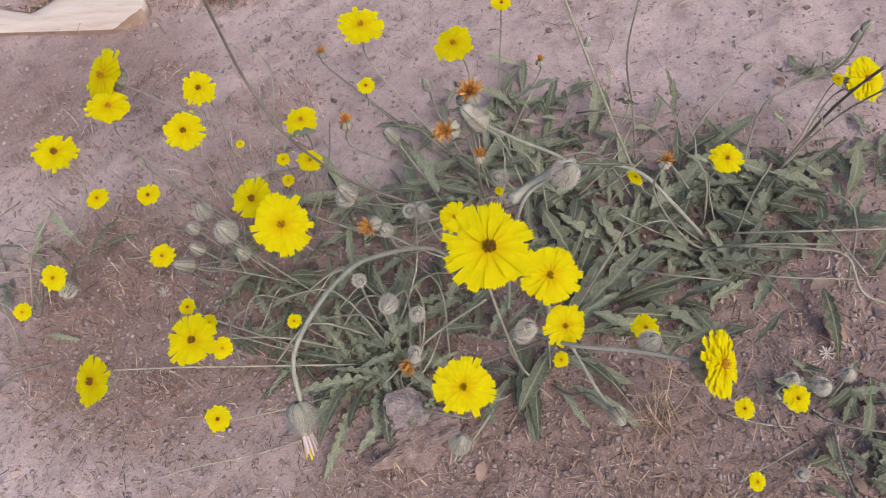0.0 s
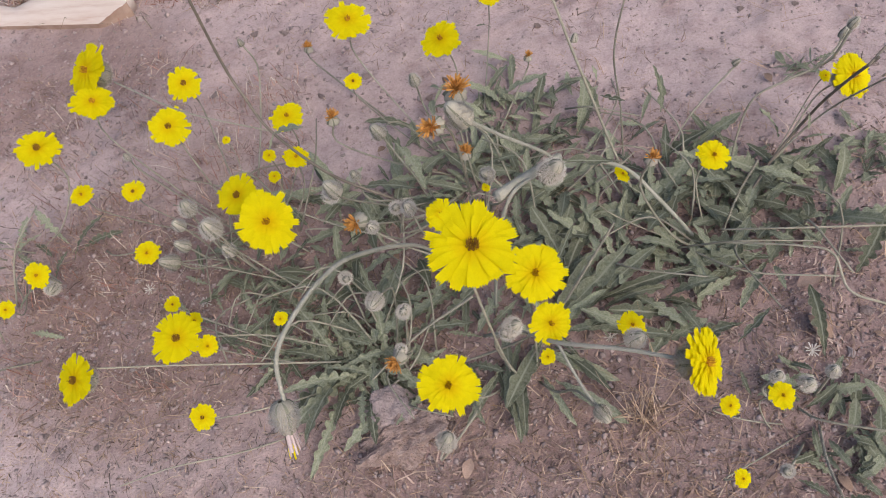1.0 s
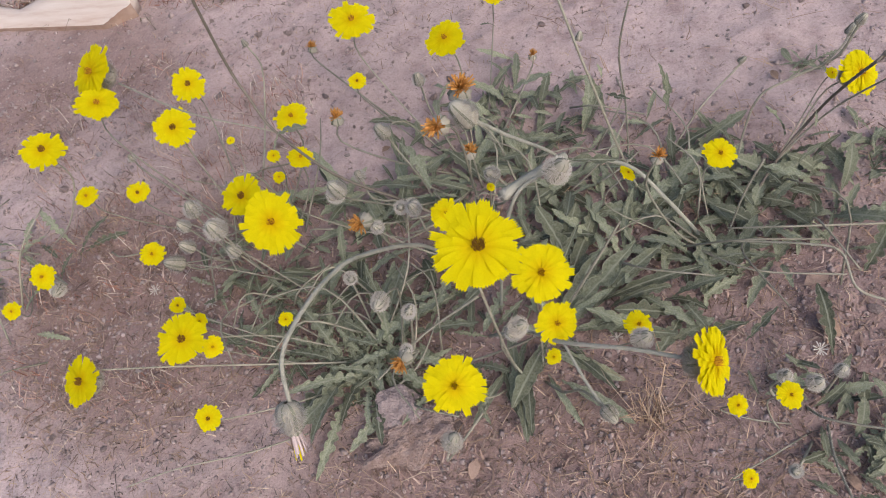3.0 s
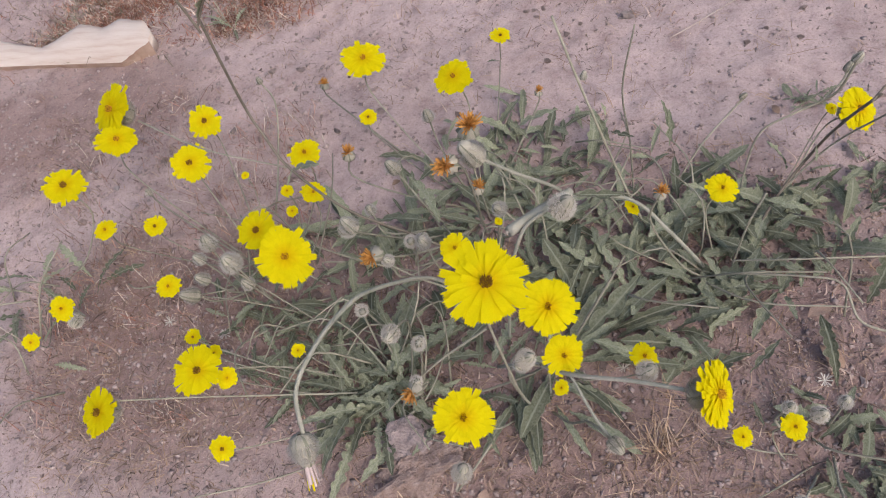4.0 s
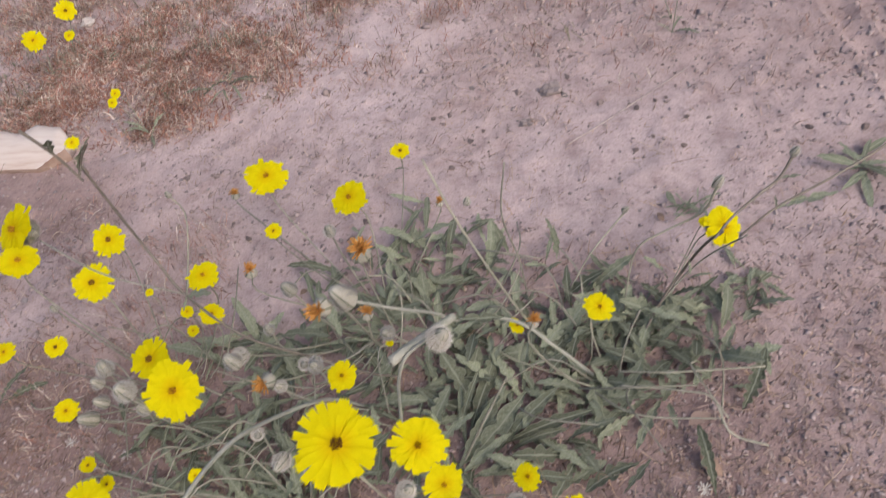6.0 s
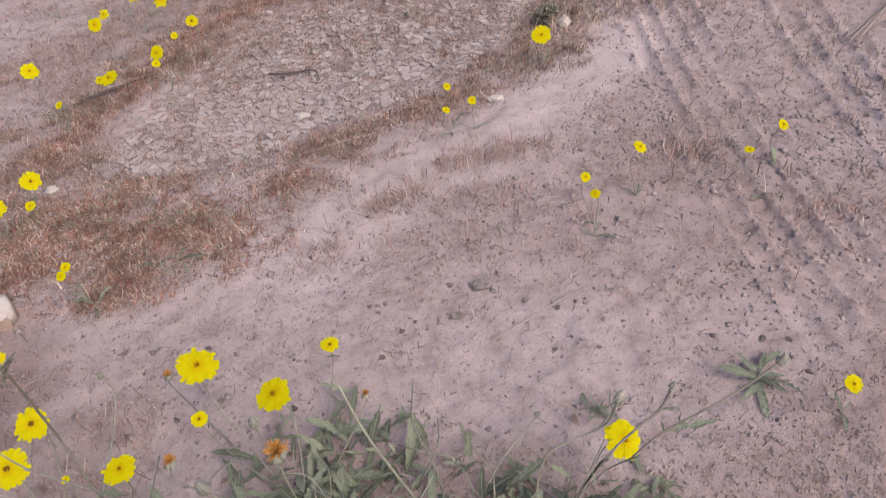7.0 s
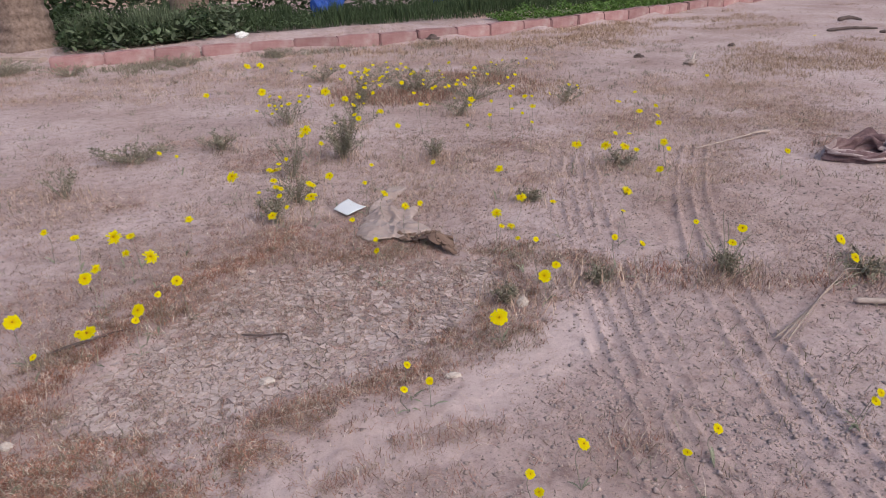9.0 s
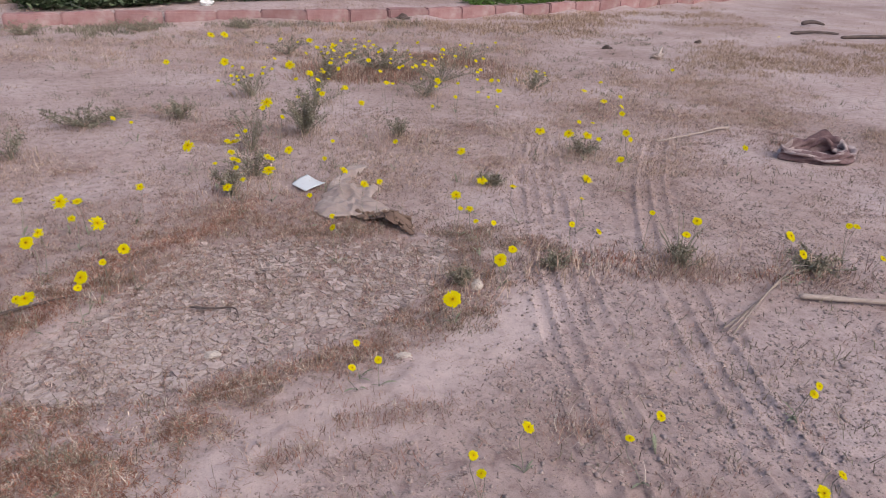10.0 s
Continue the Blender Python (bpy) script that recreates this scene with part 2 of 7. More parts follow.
midrib(LEAF)
STALK = material("brownish_hairy_stalk", [(0.12, 0.10, 0.083), (0.185, 0.158, 0.13), (0.24, 0.205, 0.17)], 40, 0.9, 0.5, 400, per="object", vary=0.2)
PALESTALK = material("pale_hairy_stalk", [(0.25, 0.255, 0.205), (0.34, 0.335, 0.285), (0.40, 0.38, 0.335)], 40, 0.9, 0.6, 400, per="object", vary=0.1)
STEM = material("hairy_grey_green_stem", [(0.19, 0.178, 0.138), (0.275, 0.258, 0.205), (0.35, 0.325, 0.27)], 40, 0.9, 0.5, 400, per="object", vary=0.2)
PETAL = material("yellow_petal", [(0.70, 0.60, 0.004), (0.75, 0.655, 0.005), (0.78, 0.69, 0.008)], 60, 0.7, 0.0, per="island", vary=0.05, translucent=0.42, spec=0.03)


def warm_heart(m):
    """Petals deepen to golden towards the middle of the head."""
    n, l = m.node_tree.nodes, m.node_tree.links
    tc, dist, mr, mx = n.new("ShaderNodeTexCoord"), n.new("ShaderNodeVectorMath"), n.new("ShaderNodeMapRange"), n.new("ShaderNodeMixRGB")
    dist.operation = "LENGTH"
    l.new(tc.outputs["Object"], dist.inputs[0])
    l.new(dist.outputs["Value"], mr.inputs[0])
    mr.inputs["From Min"].default_value, mr.inputs["From Max"].default_value = 0.05, 0.27
    mr.inputs["To Min"].default_value, mr.inputs["To Max"].default_value = 0.62, 0.0
    mx.inputs[2].default_value = (0.70, 0.44, 0.003, 1)
    b = n["Principled BSDF"].inputs["Base Color"]
    old = b.links[0].from_socket
    targets = [k.to_socket for k in list(l) if k.from_socket == old]
    l.new(mr.outputs[0], mx.inputs[0])
    l.new(old, mx.inputs[1])
    for q in targets:
        l.new(mx.outputs[0], q)


warm_heart(PETAL)
CENTRE = material("dark_brown_stamens", [(0.10, 0.045, 0.008), (0.32, 0.17, 0.015)], 300, 0.9)
CENTRE_Y = material("ochre_stamens", [(0.22, 0.09, 0.01), (0.60, 0.32, 0.01)], 300, 0.9, per="island", vary=0.45)
BUD_DARK = material("bud_stripe", [(0.15, 0.155, 0.115), (0.21, 0.21, 0.16)], 50, 0.9)
BUD = material("striped_grey_green_bud", [(0.29, 0.272, 0.22), (0.42, 0.39, 0.335)], 50, 0.9, 0.3, 300, per="object", vary=0.15)
FUZZ = material("pale_plant_hair", [(0.43, 0.40, 0.36), (0.56, 0.52, 0.475)], 50, 0.9)
WILT = material("orange_wilted_petal", [(0.46, 0.21, 0.06), (0.64, 0.34, 0.09)], 80, 0.8, per="island", vary=0.3)
PINK = material("purplish_wilted_floret", [(0.36, 0.27, 0.28), (0.55, 0.46, 0.44)], 80, 0.9, per="island", vary=0.2)
def grass_material(name, colors):
    """Dry blades of several hues, one to each blade."""
    m = material(name, colors[:2], 5, 0.9)
    n, l = m.node_tree.nodes, m.node_tree.links
    ramp = n.new("ShaderNodeValToRGB")
    ramp.color_ramp.interpolation = "CONSTANT"
    e = ramp.color_ramp.elements
    while len(e) < len(colors):
        e.new(0.5)
    for i, c in enumerate(colors):
        e[i].position, e[i].color = i / len(colors), (*c, 1)
    l.new(n.new("ShaderNodeNewGeometry").outputs["Random Per Island"], ramp.inputs[0])
    tc, nz, shade, mx = n.new("ShaderNodeTexCoord"), n.new("ShaderNodeTexNoise"), n.new("ShaderNodeValToRGB"), n.new("ShaderNodeMixRGB")
    nz.inputs["Scale"].default_value, nz.inputs["Detail"].default_value = 22, 3
    l.new(tc.outputs["Object"], nz.inputs["Vector"])
    l.new(nz.outputs[0], shade.inputs[0])
    q = shade.color_ramp.elements
    q[0].position, q[0].color, q[1].position, q[1].color = 0.34, (0.62, 0.55, 0.52, 1), 0.66, (1.24, 1.2, 1.18, 1)
    mx.blend_type = "MULTIPLY"
    mx.inputs[0].default_value = 1.0
    l.new(ramp.outputs[0], mx.inputs[1])
    l.new(shade.outputs[0], mx.inputs[2])
    l.new(mx.outputs[0], n["Principled BSDF"].inputs["Base Color"])
    return m


STUBBLE = grass_material("broken_stubble", [(0.30, 0.215, 0.185), (0.40, 0.30, 0.265), (0.22, 0.165, 0.148), (0.48, 0.38, 0.335), (0.26, 0.175, 0.15)])
REDGRASS = grass_material("rust_red_grass", [(0.36, 0.17, 0.125), (0.44, 0.25, 0.195), (0.30, 0.15, 0.115), (0.50, 0.38, 0.32), (0.24, 0.14, 0.115), (0.58, 0.50, 0.44)])
STRAW = grass_material("dry_straw", [(0.33, 0.24, 0.17), (0.44, 0.34, 0.26), (0.52, 0.42, 0.33), (0.26, 0.19, 0.14), (0.38, 0.27, 0.19)])
RUST = grass_material("reddish_dry_grass", [(0.33, 0.165, 0.125), (0.43, 0.25, 0.20), (0.49, 0.37, 0.315), (0.60, 0.54, 0.48), (0.21, 0.14, 0.12), (0.34, 0.285, 0.225), (0.42, 0.27, 0.225), (0.27, 0.16, 0.135), (0.36, 0.29, 0.25), (0.25, 0.20, 0.175)])
FIELDGRASS = grass_material("pale_field_grass", [(0.47, 0.36, 0.305), (0.58, 0.47, 0.40), (0.40, 0.265, 0.22), (0.53, 0.41, 0.335), (0.33, 0.285, 0.22), (0.64, 0.53, 0.46), (0.30, 0.22, 0.185)])
HERB = grass_material("grey_herb_leaf", [(0.19, 0.19, 0.145), (0.255, 0.25, 0.20), (0.32, 0.305, 0.255), (0.215, 0.18, 0.145), (0.22, 0.225, 0.165)])
GREYGRASS = grass_material("grey_green_dry_herb", [(0.20, 0.185, 0.135), (0.26, 0.24, 0.185), (0.31, 0.28, 0.225), (0.18, 0.15, 0.12)])
CLOD = material("soil_clod", [(0.24, 0.188, 0.182), (0.34, 0.27, 0.262), (0.40, 0.328, 0.322)], 90, 0.95, 0.4, 300, per="island", vary=0.2, spec=0.1)
DARKCHIP = material("dark_gravel", [(0.225, 0.183, 0.177), (0.325, 0.267, 0.257)], 60, 0.9, per="island", vary=0.28)
BROKEN = material("dark_dead_fibre", [(0.12, 0.093, 0.083), (0.215, 0.17, 0.15)], 30, 0.9, per="island", vary=0.5)
BROWNBITS = material("brown_leaf_crumb", [(0.15, 0.10, 0.085), (0.27, 0.19, 0.158), (0.40, 0.32, 0.28)], 30, 0.9, per="island", vary=0.5)
LITTER = material("brown_dead_leaf", [(0.19, 0.12, 0.09), (0.32, 0.23, 0.18)], 40, 0.9, 0.3, 200, per="object", vary=0.3)
ROCK = material("rough_brown_stone", [(0.25, 0.195, 0.19), (0.345, 0.275, 0.268), (0.40, 0.325, 0.318)], 70, 0.95, 1.0, 420)
ROCK_BROWN = material("crumbling_brown_stone", [(0.17, 0.115, 0.10), (0.29, 0.212, 0.19), (0.37, 0.29, 0.268)], 110, 0.95, 1.0, 420)
PALE_STONE = material("pale_stone", [(0.42, 0.36, 0.33), (0.56, 0.49, 0.45)], 60, 0.9, 0.5, 200)
PALM_PALE = material("bleached_palm_stalk", [(0.44, 0.33, 0.28), (0.54, 0.455, 0.41), (0.59, 0.52, 0.48)], 9, 0.7, 0.25, 60, stretch=(1, 8, 8))
DRYLEAF = material("grey_dry_palm_leaf", [(0.24, 0.185, 0.165), (0.42, 0.345, 0.31)], 20, 0.9, 0.6, 90, stretch=(1, 6, 6))
PALM_EDGE = material("brown_palm_edge", [(0.30, 0.19, 0.145), (0.46, 0.34, 0.28)], 30, 0.8, 0.3, 90)
DEADWOOD = material("grey_dead_wood", [(0.33, 0.26, 0.235), (0.50, 0.415, 0.38)], 20, 0.9, 0.6, 90, stretch=(1, 6, 6))
CHAR = material("dark_bark", [(0.07, 0.052, 0.05), (0.15, 0.115, 0.11)], 20, 0.95, 0.6, 90)
KERB = material("faded_red_kerb_paint", [(0.21, 0.085, 0.088), (0.30, 0.165, 0.17), (0.345, 0.215, 0.22), (0.40, 0.30, 0.295)], 4.5, 0.92, 0.7, 60, per="object", vary=0.16)
CONCRETE = material("weathered_concrete", [(0.33, 0.25, 0.22), (0.44, 0.35, 0.32)], 7, 0.95, 0.5, 60, per="object", vary=0.1)
BARK = material("palm_bark", [(0.12, 0.085, 0.072), (0.225, 0.165, 0.142), (0.32, 0.245, 0.215)], 26, 0.95, 0.9, 50, per="object", vary=0.25)
GREEN = material("dark_green_leaf", [(0.028, 0.048, 0.024), (0.075, 0.11, 0.052)], 9, 0.85, per="island", vary=0.45, translucent=0.1)
GREYLEAF = material("grey_green_garden_leaf", [(0.06, 0.085, 0.05), (0.14, 0.17, 0.105)], 9, 0.85, per="island", vary=0.5, translucent=0.1)
BRIGHT = material("fresh_green_leaf", [(0.07, 0.14, 0.03), (0.13, 0.22, 0.05)], 9, 0.6, per="island", vary=0.4, translucent=0.1)
CLOTH = material("dusty_brown_cloth", [(0.085, 0.05, 0.056), (0.16, 0.10, 0.108), (0.27, 0.195, 0.20)], 14, 0.95, 0.8, 120)
PALECLOTH = material("pale_cloth", [(0.24, 0.175, 0.18), (0.37, 0.295, 0.298), (0.48, 0.405, 0.405)], 16, 0.95, 0.8, 120)
BAG = material("tan_crumpled_plastic", [(0.34, 0.258, 0.235), (0.43, 0.34, 0.315), (0.51, 0.42, 0.392)], 7, 0.5, 0.25, 60, spec=0.35)
bag_nodes, bag_links = BAG.node_tree.nodes, BAG.node_tree.links
clear, film = bag_nodes.new("ShaderNodeBsdfTransparent"), bag_nodes.new("ShaderNodeMixShader")
film.inputs[0].default_value = 0.22
bag_links.new(bag_nodes["Principled BSDF"].outputs[0], film.inputs[1])
bag_links.new(clear.outputs[0], film.inputs[2])
bag_links.new(film.outputs[0], bag_nodes["Material Output"].inputs[0])
BAG_DARK = material("brown_soaked_paper", [(0.13, 0.082, 0.066), (0.22, 0.15, 0.12)], 16, 0.85, 0.4, 120)
PAPER = material("white_paper", [(0.62, 0.64, 0.68), (0.70, 0.72, 0.75)], 12, 0.7)
BLUE = material("blue_tarpaulin", [(0.02, 0.06, 0.30), (0.03, 0.10, 0.42)], 8, 0.5)
WALLPINK = material("pink_plaster", [(0.42, 0.30, 0.26), (0.52, 0.40, 0.36)], 3, 0.9, 0.3, 40)
GREYPLASTIC = material("grey_white_plastic", [(0.30, 0.32, 0.36), (0.58, 0.60, 0.62)], 12, 0.5)
WHITE = material("white_paint", [(0.70, 0.70, 0.70), (0.80, 0.80, 0.80)], 3, 0.7)

# ---- ground: one sheet out to the horizon ----
def graded(lo, hi, step, far_lo, far_hi):
    mid = list(np.arange(lo, hi, step))
    up, v, s = [], hi, step
    while v < far_hi:
        up.append(v)
        s *= 1.09
        v += s
    down, v, s = [], lo - step, step
    while v > far_lo:
        down.append(v)
        s *= 1.09
        v -= s
    return np.array(down[::-1] + mid + up + [far_hi])


gx = graded(-0.75, 2.3, 0.0093, -600, 600)
gy = graded(0.15, 3.9, 0.0093, -600, 900)
GX, GY = np.meshgrid(gx, gy)
GZ = ground_z(GX, GY)
idx = np.arange(GX.size).reshape(GX.shape)
quads = np.stack([idx[:-1, :-1], idx[:-1, 1:], idx[1:, 1:], idx[1:, :-1]], -1).reshape(-1, 4)
ground = new("ground", mesh_arrays("ground", np.stack([GX.ravel(), GY.ravel(), GZ.ravel()], 1), quads, SOIL, flat=False))
litter = ground.data.attributes.new("litter", "FLOAT", "POINT")
loose = ground.data.attributes.new("loose_sand", "FLOAT", "POINT")
tagged(ground, "bare dry pinkish sandy soil with wheel tracks", "ground", kind="structure")


# ---- kerb ----
KERB_LINE = [(-2.50, 8.00, 0), (-2.03, 8.13, 0), (-1.09, 8.42, 0), (0.44, 8.66, 0), (1.82, 9.02, 0), (3.48, 9.68, 0), (5.5, 10.78, 0), (7.6, 12.05, 0), (10.5, 14.2, 0), (15, 17.6, 0)]
kerb = thing("kerb", 0, 0, 0, "faded red painted concrete kerb of short blocks", "kerb", kind="structure")


def kerb_block(length, height, depth, seed):
    bm = bmesh.new()
    bmesh.ops.create_cube(bm, size=1)
    bmesh.ops.scale(bm, vec=(length, depth, height + 0.12), verts=bm.verts)
    bmesh.ops.translate(bm, vec=(length / 2, depth / 2, (height - 0.12) / 2), verts=bm.verts)
    bmesh.ops.subdivide_edges(bm, edges=bm.edges[:], cuts=4, use_grid_fill=True)
    corners = [q for q in bm.edges if len(q.link_faces) == 2 and q.calc_face_angle(0) > 0.5]
    bmesh.ops.bevel(bm, geom=corners, offset=0.016, segments=2, affect="EDGES")
    o = Vector((seed * 3.1, 0.4, seed * 1.7))
    for v in bm.verts:
        worn = noise.noise(v.co * 5 + o) + 0.6 * noise.noise(v.co * 15 + o)
        v.co += Vector((0, 0.012 * noise.noise(v.co * 6 - o), 0.011 * worn if v.co.z > 0 else 0))
    return bm


def lay_kerb(line, mat, height, depth):
    pts = spline(line, 400)
    dist = [0.0]
    for a, b in zip(pts, pts[1:]):
        dist.append(dist[-1] + (b - a).length)
    k, s = 0, 0.0
    r = random.Random(5)
    while s + 0.5 < dist[-1]:
        i = next(j for j, d in enumerate(dist) if d >= s)
        j = next(j for j, d in enumerate(dist) if d >= s + 0.5)
        d = pts[j] - pts[i]
        ob = part("kerb_block", kerb_block(d.length - (0.022 if k % 5 == 2 else 0.001), height, depth, k), mat, kerb)
        ob.matrix_basis = pose(pts[i].x, pts[i].y, r.uniform(-0.010, 0.002), r.uniform(-1.2, 1.2), r.uniform(-0.5, 0.5), math.degrees(math.atan2(d.y, d.x)) + r.uniform(-0.6, 0.6))
        s += 0.5
        k += 1


lay_kerb(KERB_LINE, KERB, 0.145, 0.14)
lay_kerb([(-4.6, 9.3, 0), (-3.3, 8.72, 0), (-2.58, 8.41, 0)], CONCRETE, 0.10, 0.14)

# ---- scattered soil crumbs, gravel, dry grass ----
def crumbs(name, n, size_lo, size_hi, mat, region, seed, squash=0.7):
    """Angular crumbs strewn where region(x, y) gives a chance."""
    r = np.random.default_rng(seed)
    base = np.array([(1, 0, 0), (-1, 0, 0), (0, 1, 0), (0, -1, 0), (0, 0, 1), (0, 0, -1)], float)
    tri = np.array([(0, 2, 4), (2, 1, 4), (1, 3, 4), (3, 0, 4), (2, 0, 5), (1, 2, 5), (3, 1, 5), (0, 3, 5)])
    x, y = region(r, n)
    n = len(x)
    s = size_lo * (size_hi / size_lo) ** (r.random(n) ** 2.2)
    a = r.random(n) * 6.283
    v = base[None] * (0.6 + 0.8 * r.random((n, 6, 1))) * s[:, None, None]
    v[:, :, 2] *= squash
    v += r.normal(0, 0.18, v.shape) * s[:, None, None]
    ca, sa = np.cos(a)[:, None], np.sin(a)[:, None]
    vx, vy = v[:, :, 0] * ca - v[:, :, 1] * sa, v[:, :, 0] * sa + v[:, :, 1] * ca
    z = ground_z(x, y)
    verts = np.stack([vx + x[:, None], vy + y[:, None], v[:, :, 2] + (z + s * 0.12)[:, None]], -1).reshape(-1, 3)
    tris = (tri[None] + 6 * np.arange(n)[:, None, None]).reshape(-1, 3)
    return new(name, mesh_arrays(name, verts, tris, mat, flat=False))


def in_box(x0, x1, y0, y1, keep=None):
    def region(r, n):
        x, y = r.uniform(x0, x1, n), y0 + (y1 - y0) * r.random(n) ** 1.35
        if keep is not None:
            ok = r.random(n) < keep(x, y)
            x, y = x[ok], y[ok]
        return x, y
    return region


SAND = [(-0.60, 0.66), (-0.25, 0.78), (0.0, 0.93), (0.25, 1.12), (0.48, 1.28), (0.76, 1.48), (1.0, 1.70), (1.12, 1.93), (1.0, 1.94), (0.8, 1.77), (0.58, 1.655), (0.34, 1.56), (0.24, 1.43), (0.09, 1.27), (-0.04, 1.18), (-0.2, 1.17), (-0.5, 1.17), (-0.78, 1.02)]


def sandy(x, y):
    """1 on the strip of pale loose sand, 0 off it."""
    return smooth(0.90, 1.2, y) * (1 - smooth(-0.08, 0.06, outside(x, y, SAND) + 0.26 * (fbm(x, y, 0.2, 4, 141) - 0.5)))


def under_plants(x, y):
    """1 on the littered soil below the flowering plants."""
    d = np.hypot((np.asarray(x) - 0.20) / 1.45, np.asarray(y) - 0.42)
    k = 1 - smooth(0.20, 0.36, d + 0.16 * (fbm(x, y, 0.12, 3, 111) - 0.5))
    for cx, cy, wide, r0, r1 in ((-0.28, 0.55, 1.3, 0.10, 0.25), (-0.52, 0.98, 1.6, 0.07, 0.22)):
        k = np.maximum(k, 1 - smooth(r0, r1, np.hypot((np.asarray(x) - cx) / wide, np.asarray(y) - cy) + 0.1 * (fbm(x, y, 0.1, 3, 115) - 0.5)))
    return k


def gritty(x, y):
    return (0.2 + 0.8 * smooth(0.42, 0.62, fbm(x, y, 0.3, 3, 21))) * (1 - 0.8 * sandy(x, y))


CRUMB = material("pale_soil_crumb", [(0.28, 0.215, 0.203), (0.365, 0.29, 0.278), (0.44, 0.36, 0.35)], 90, 0.95, 0.4, 300, per="island", vary=0.16, spec=0.1)
tagged(crumbs("soil_crumbs", 60000, 0.0008, 0.0034, CRUMB, in_box(-0.75, 1.5, 0.1, 1.7, gritty), 1), "small pinkish crumbs of dry soil", "soil crumbs", kind="stuff")
tagged(crumbs("brown_crumbs", 34000, 0.0009, 0.0048, CLOD, in_box(-0.75, 1.5, 0.1, 1.7, lambda x, y: np.clip(0.10 + 0.9 * under_plants(x, y) + 0.35 * smooth(0.46, 0.62, fbm(x, y, 0.16, 3, 22)), 0, 1) * (1 - 0.8 * sandy(x, y))), 14), "brown crumbs of soil among the plants", "soil crumbs", kind="stuff")
tagged(crumbs("soil_clods", 30000, 0.0022, 0.0085, CLOD, in_box(-2.5, 4.0, 1.2, 6.0, gritty), 2), "larger dry clods of soil", "soil clods", kind="stuff")
tagged(crumbs("pale_clods", 22000, 0.0022, 0.0090, CRUMB, in_box(-2.0, 3.6, 1.1, 5.0, gritty), 15), "pale dry clods of soil", "soil clods", kind="stuff")
tagged(crumbs("near_clods", 2600, 0.0024, 0.0054, CLOD, in_box(-0.75, 1.6, 0.15, 1.4, lambda x, y: (0.12 + 0.88 * smooth(0.45, 0.6, fbm(x, y, 0.22, 3, 29))) * (1 - 0.9 * sandy(x, y))), 16, 0.8), "angular clods of soil near the plants", "soil clods", kind="stuff")
tagged(crumbs("track_clods", 24000, 0.0018, 0.0075, CRUMB, in_box(0.55, 2.4, 0.75, 2.6, lambda x, y: (0.25 + 0.75 * smooth(0.40, 0.6, fbm(x, y, 0.12, 3, 30))) * (1 - 0.85 * sandy(x, y)) * smooth(0.58, 0.98, x) * smooth(0.76, 1.05, y)), 17, 0.6), "crumbled clods in the wheel tracks", "soil clods", kind="stuff")
tagged(crumbs("gravel", 9000, 0.0010, 0.0036, DARKCHIP, in_box(-0.75, 2.4, 0.1, 3.4, gritty), 3), "dark grey gravel chips on the soil", "gravel", kind="stuff")


tagged(crumbs("dark_clods", 7000, 0.002, 0.007, DARKCHIP, in_box(-2.5, 4.0, 1.6, 6.0, lambda x, y: smooth(0.45, 0.62, fbm(x, y, 0.45, 3, 131))), 6), "dark crumbs of soil and gravel", "dark clods", kind="stuff")


def grey_spots(x, y):
    k = 0.0
    for cx, cy in ((0.81, 0.64), (0.90, 0.55), (0.74, 0.50), (0.91, 0.92), (0.55, 0.84), (0.94, 0.81), (1.02, 0.87), (1.12, 0.98), (1.06, 0.72)):
        k = np.maximum(k, 1 - smooth(0.3, 1.0, np.hypot((x - cx) / 0.09, (y - cy) / 0.05) + 0.9 * (fbm(x, y, 0.05, 3, 27) - 0.5)))
    return k


tagged(crumbs("grey_gravel", 6500, 0.0010, 0.0032, DARKCHIP, in_box(0.4, 1.4, 0.4, 1.4, grey_spots), 12), "spills of dark grey gravel on the soil", "gravel", kind="stuff")


def in_basin(x, y):
    return 1 - smooth(0.9, 1.05, basin(x, y))


tagged(crumbs("mud_chips", 16000, 0.0025, 0.008, CLOD, in_box(-0.7, 1.1, 1.3, 2.6, in_basin), 4, 0.45), "thin curled chips of dried mud", "mud chips", kind="stuff")
tagged(crumbs("dark_mud_crumbs", 16000, 0.0015, 0.005, DARKCHIP, in_box(-0.7, 1.1, 1.3, 2.6, in_basin), 8, 0.5), "dark crumbs between chips of dried mud", "mud crumbs", kind="stuff")
tagged(crumbs("fine_gravel", 6000, 0.0011, 0.0034, DARKCHIP, in_box(0.25, 2.0, 0.3, 2.0, lambda x, y: (0.3 + 0.7 * smooth(0.40, 0.58, fbm(x, y, 0.2, 3, 23))) * (1 - sandy(x, y))), 9), "fine dark gravel on the soil", "gravel", kind="stuff")


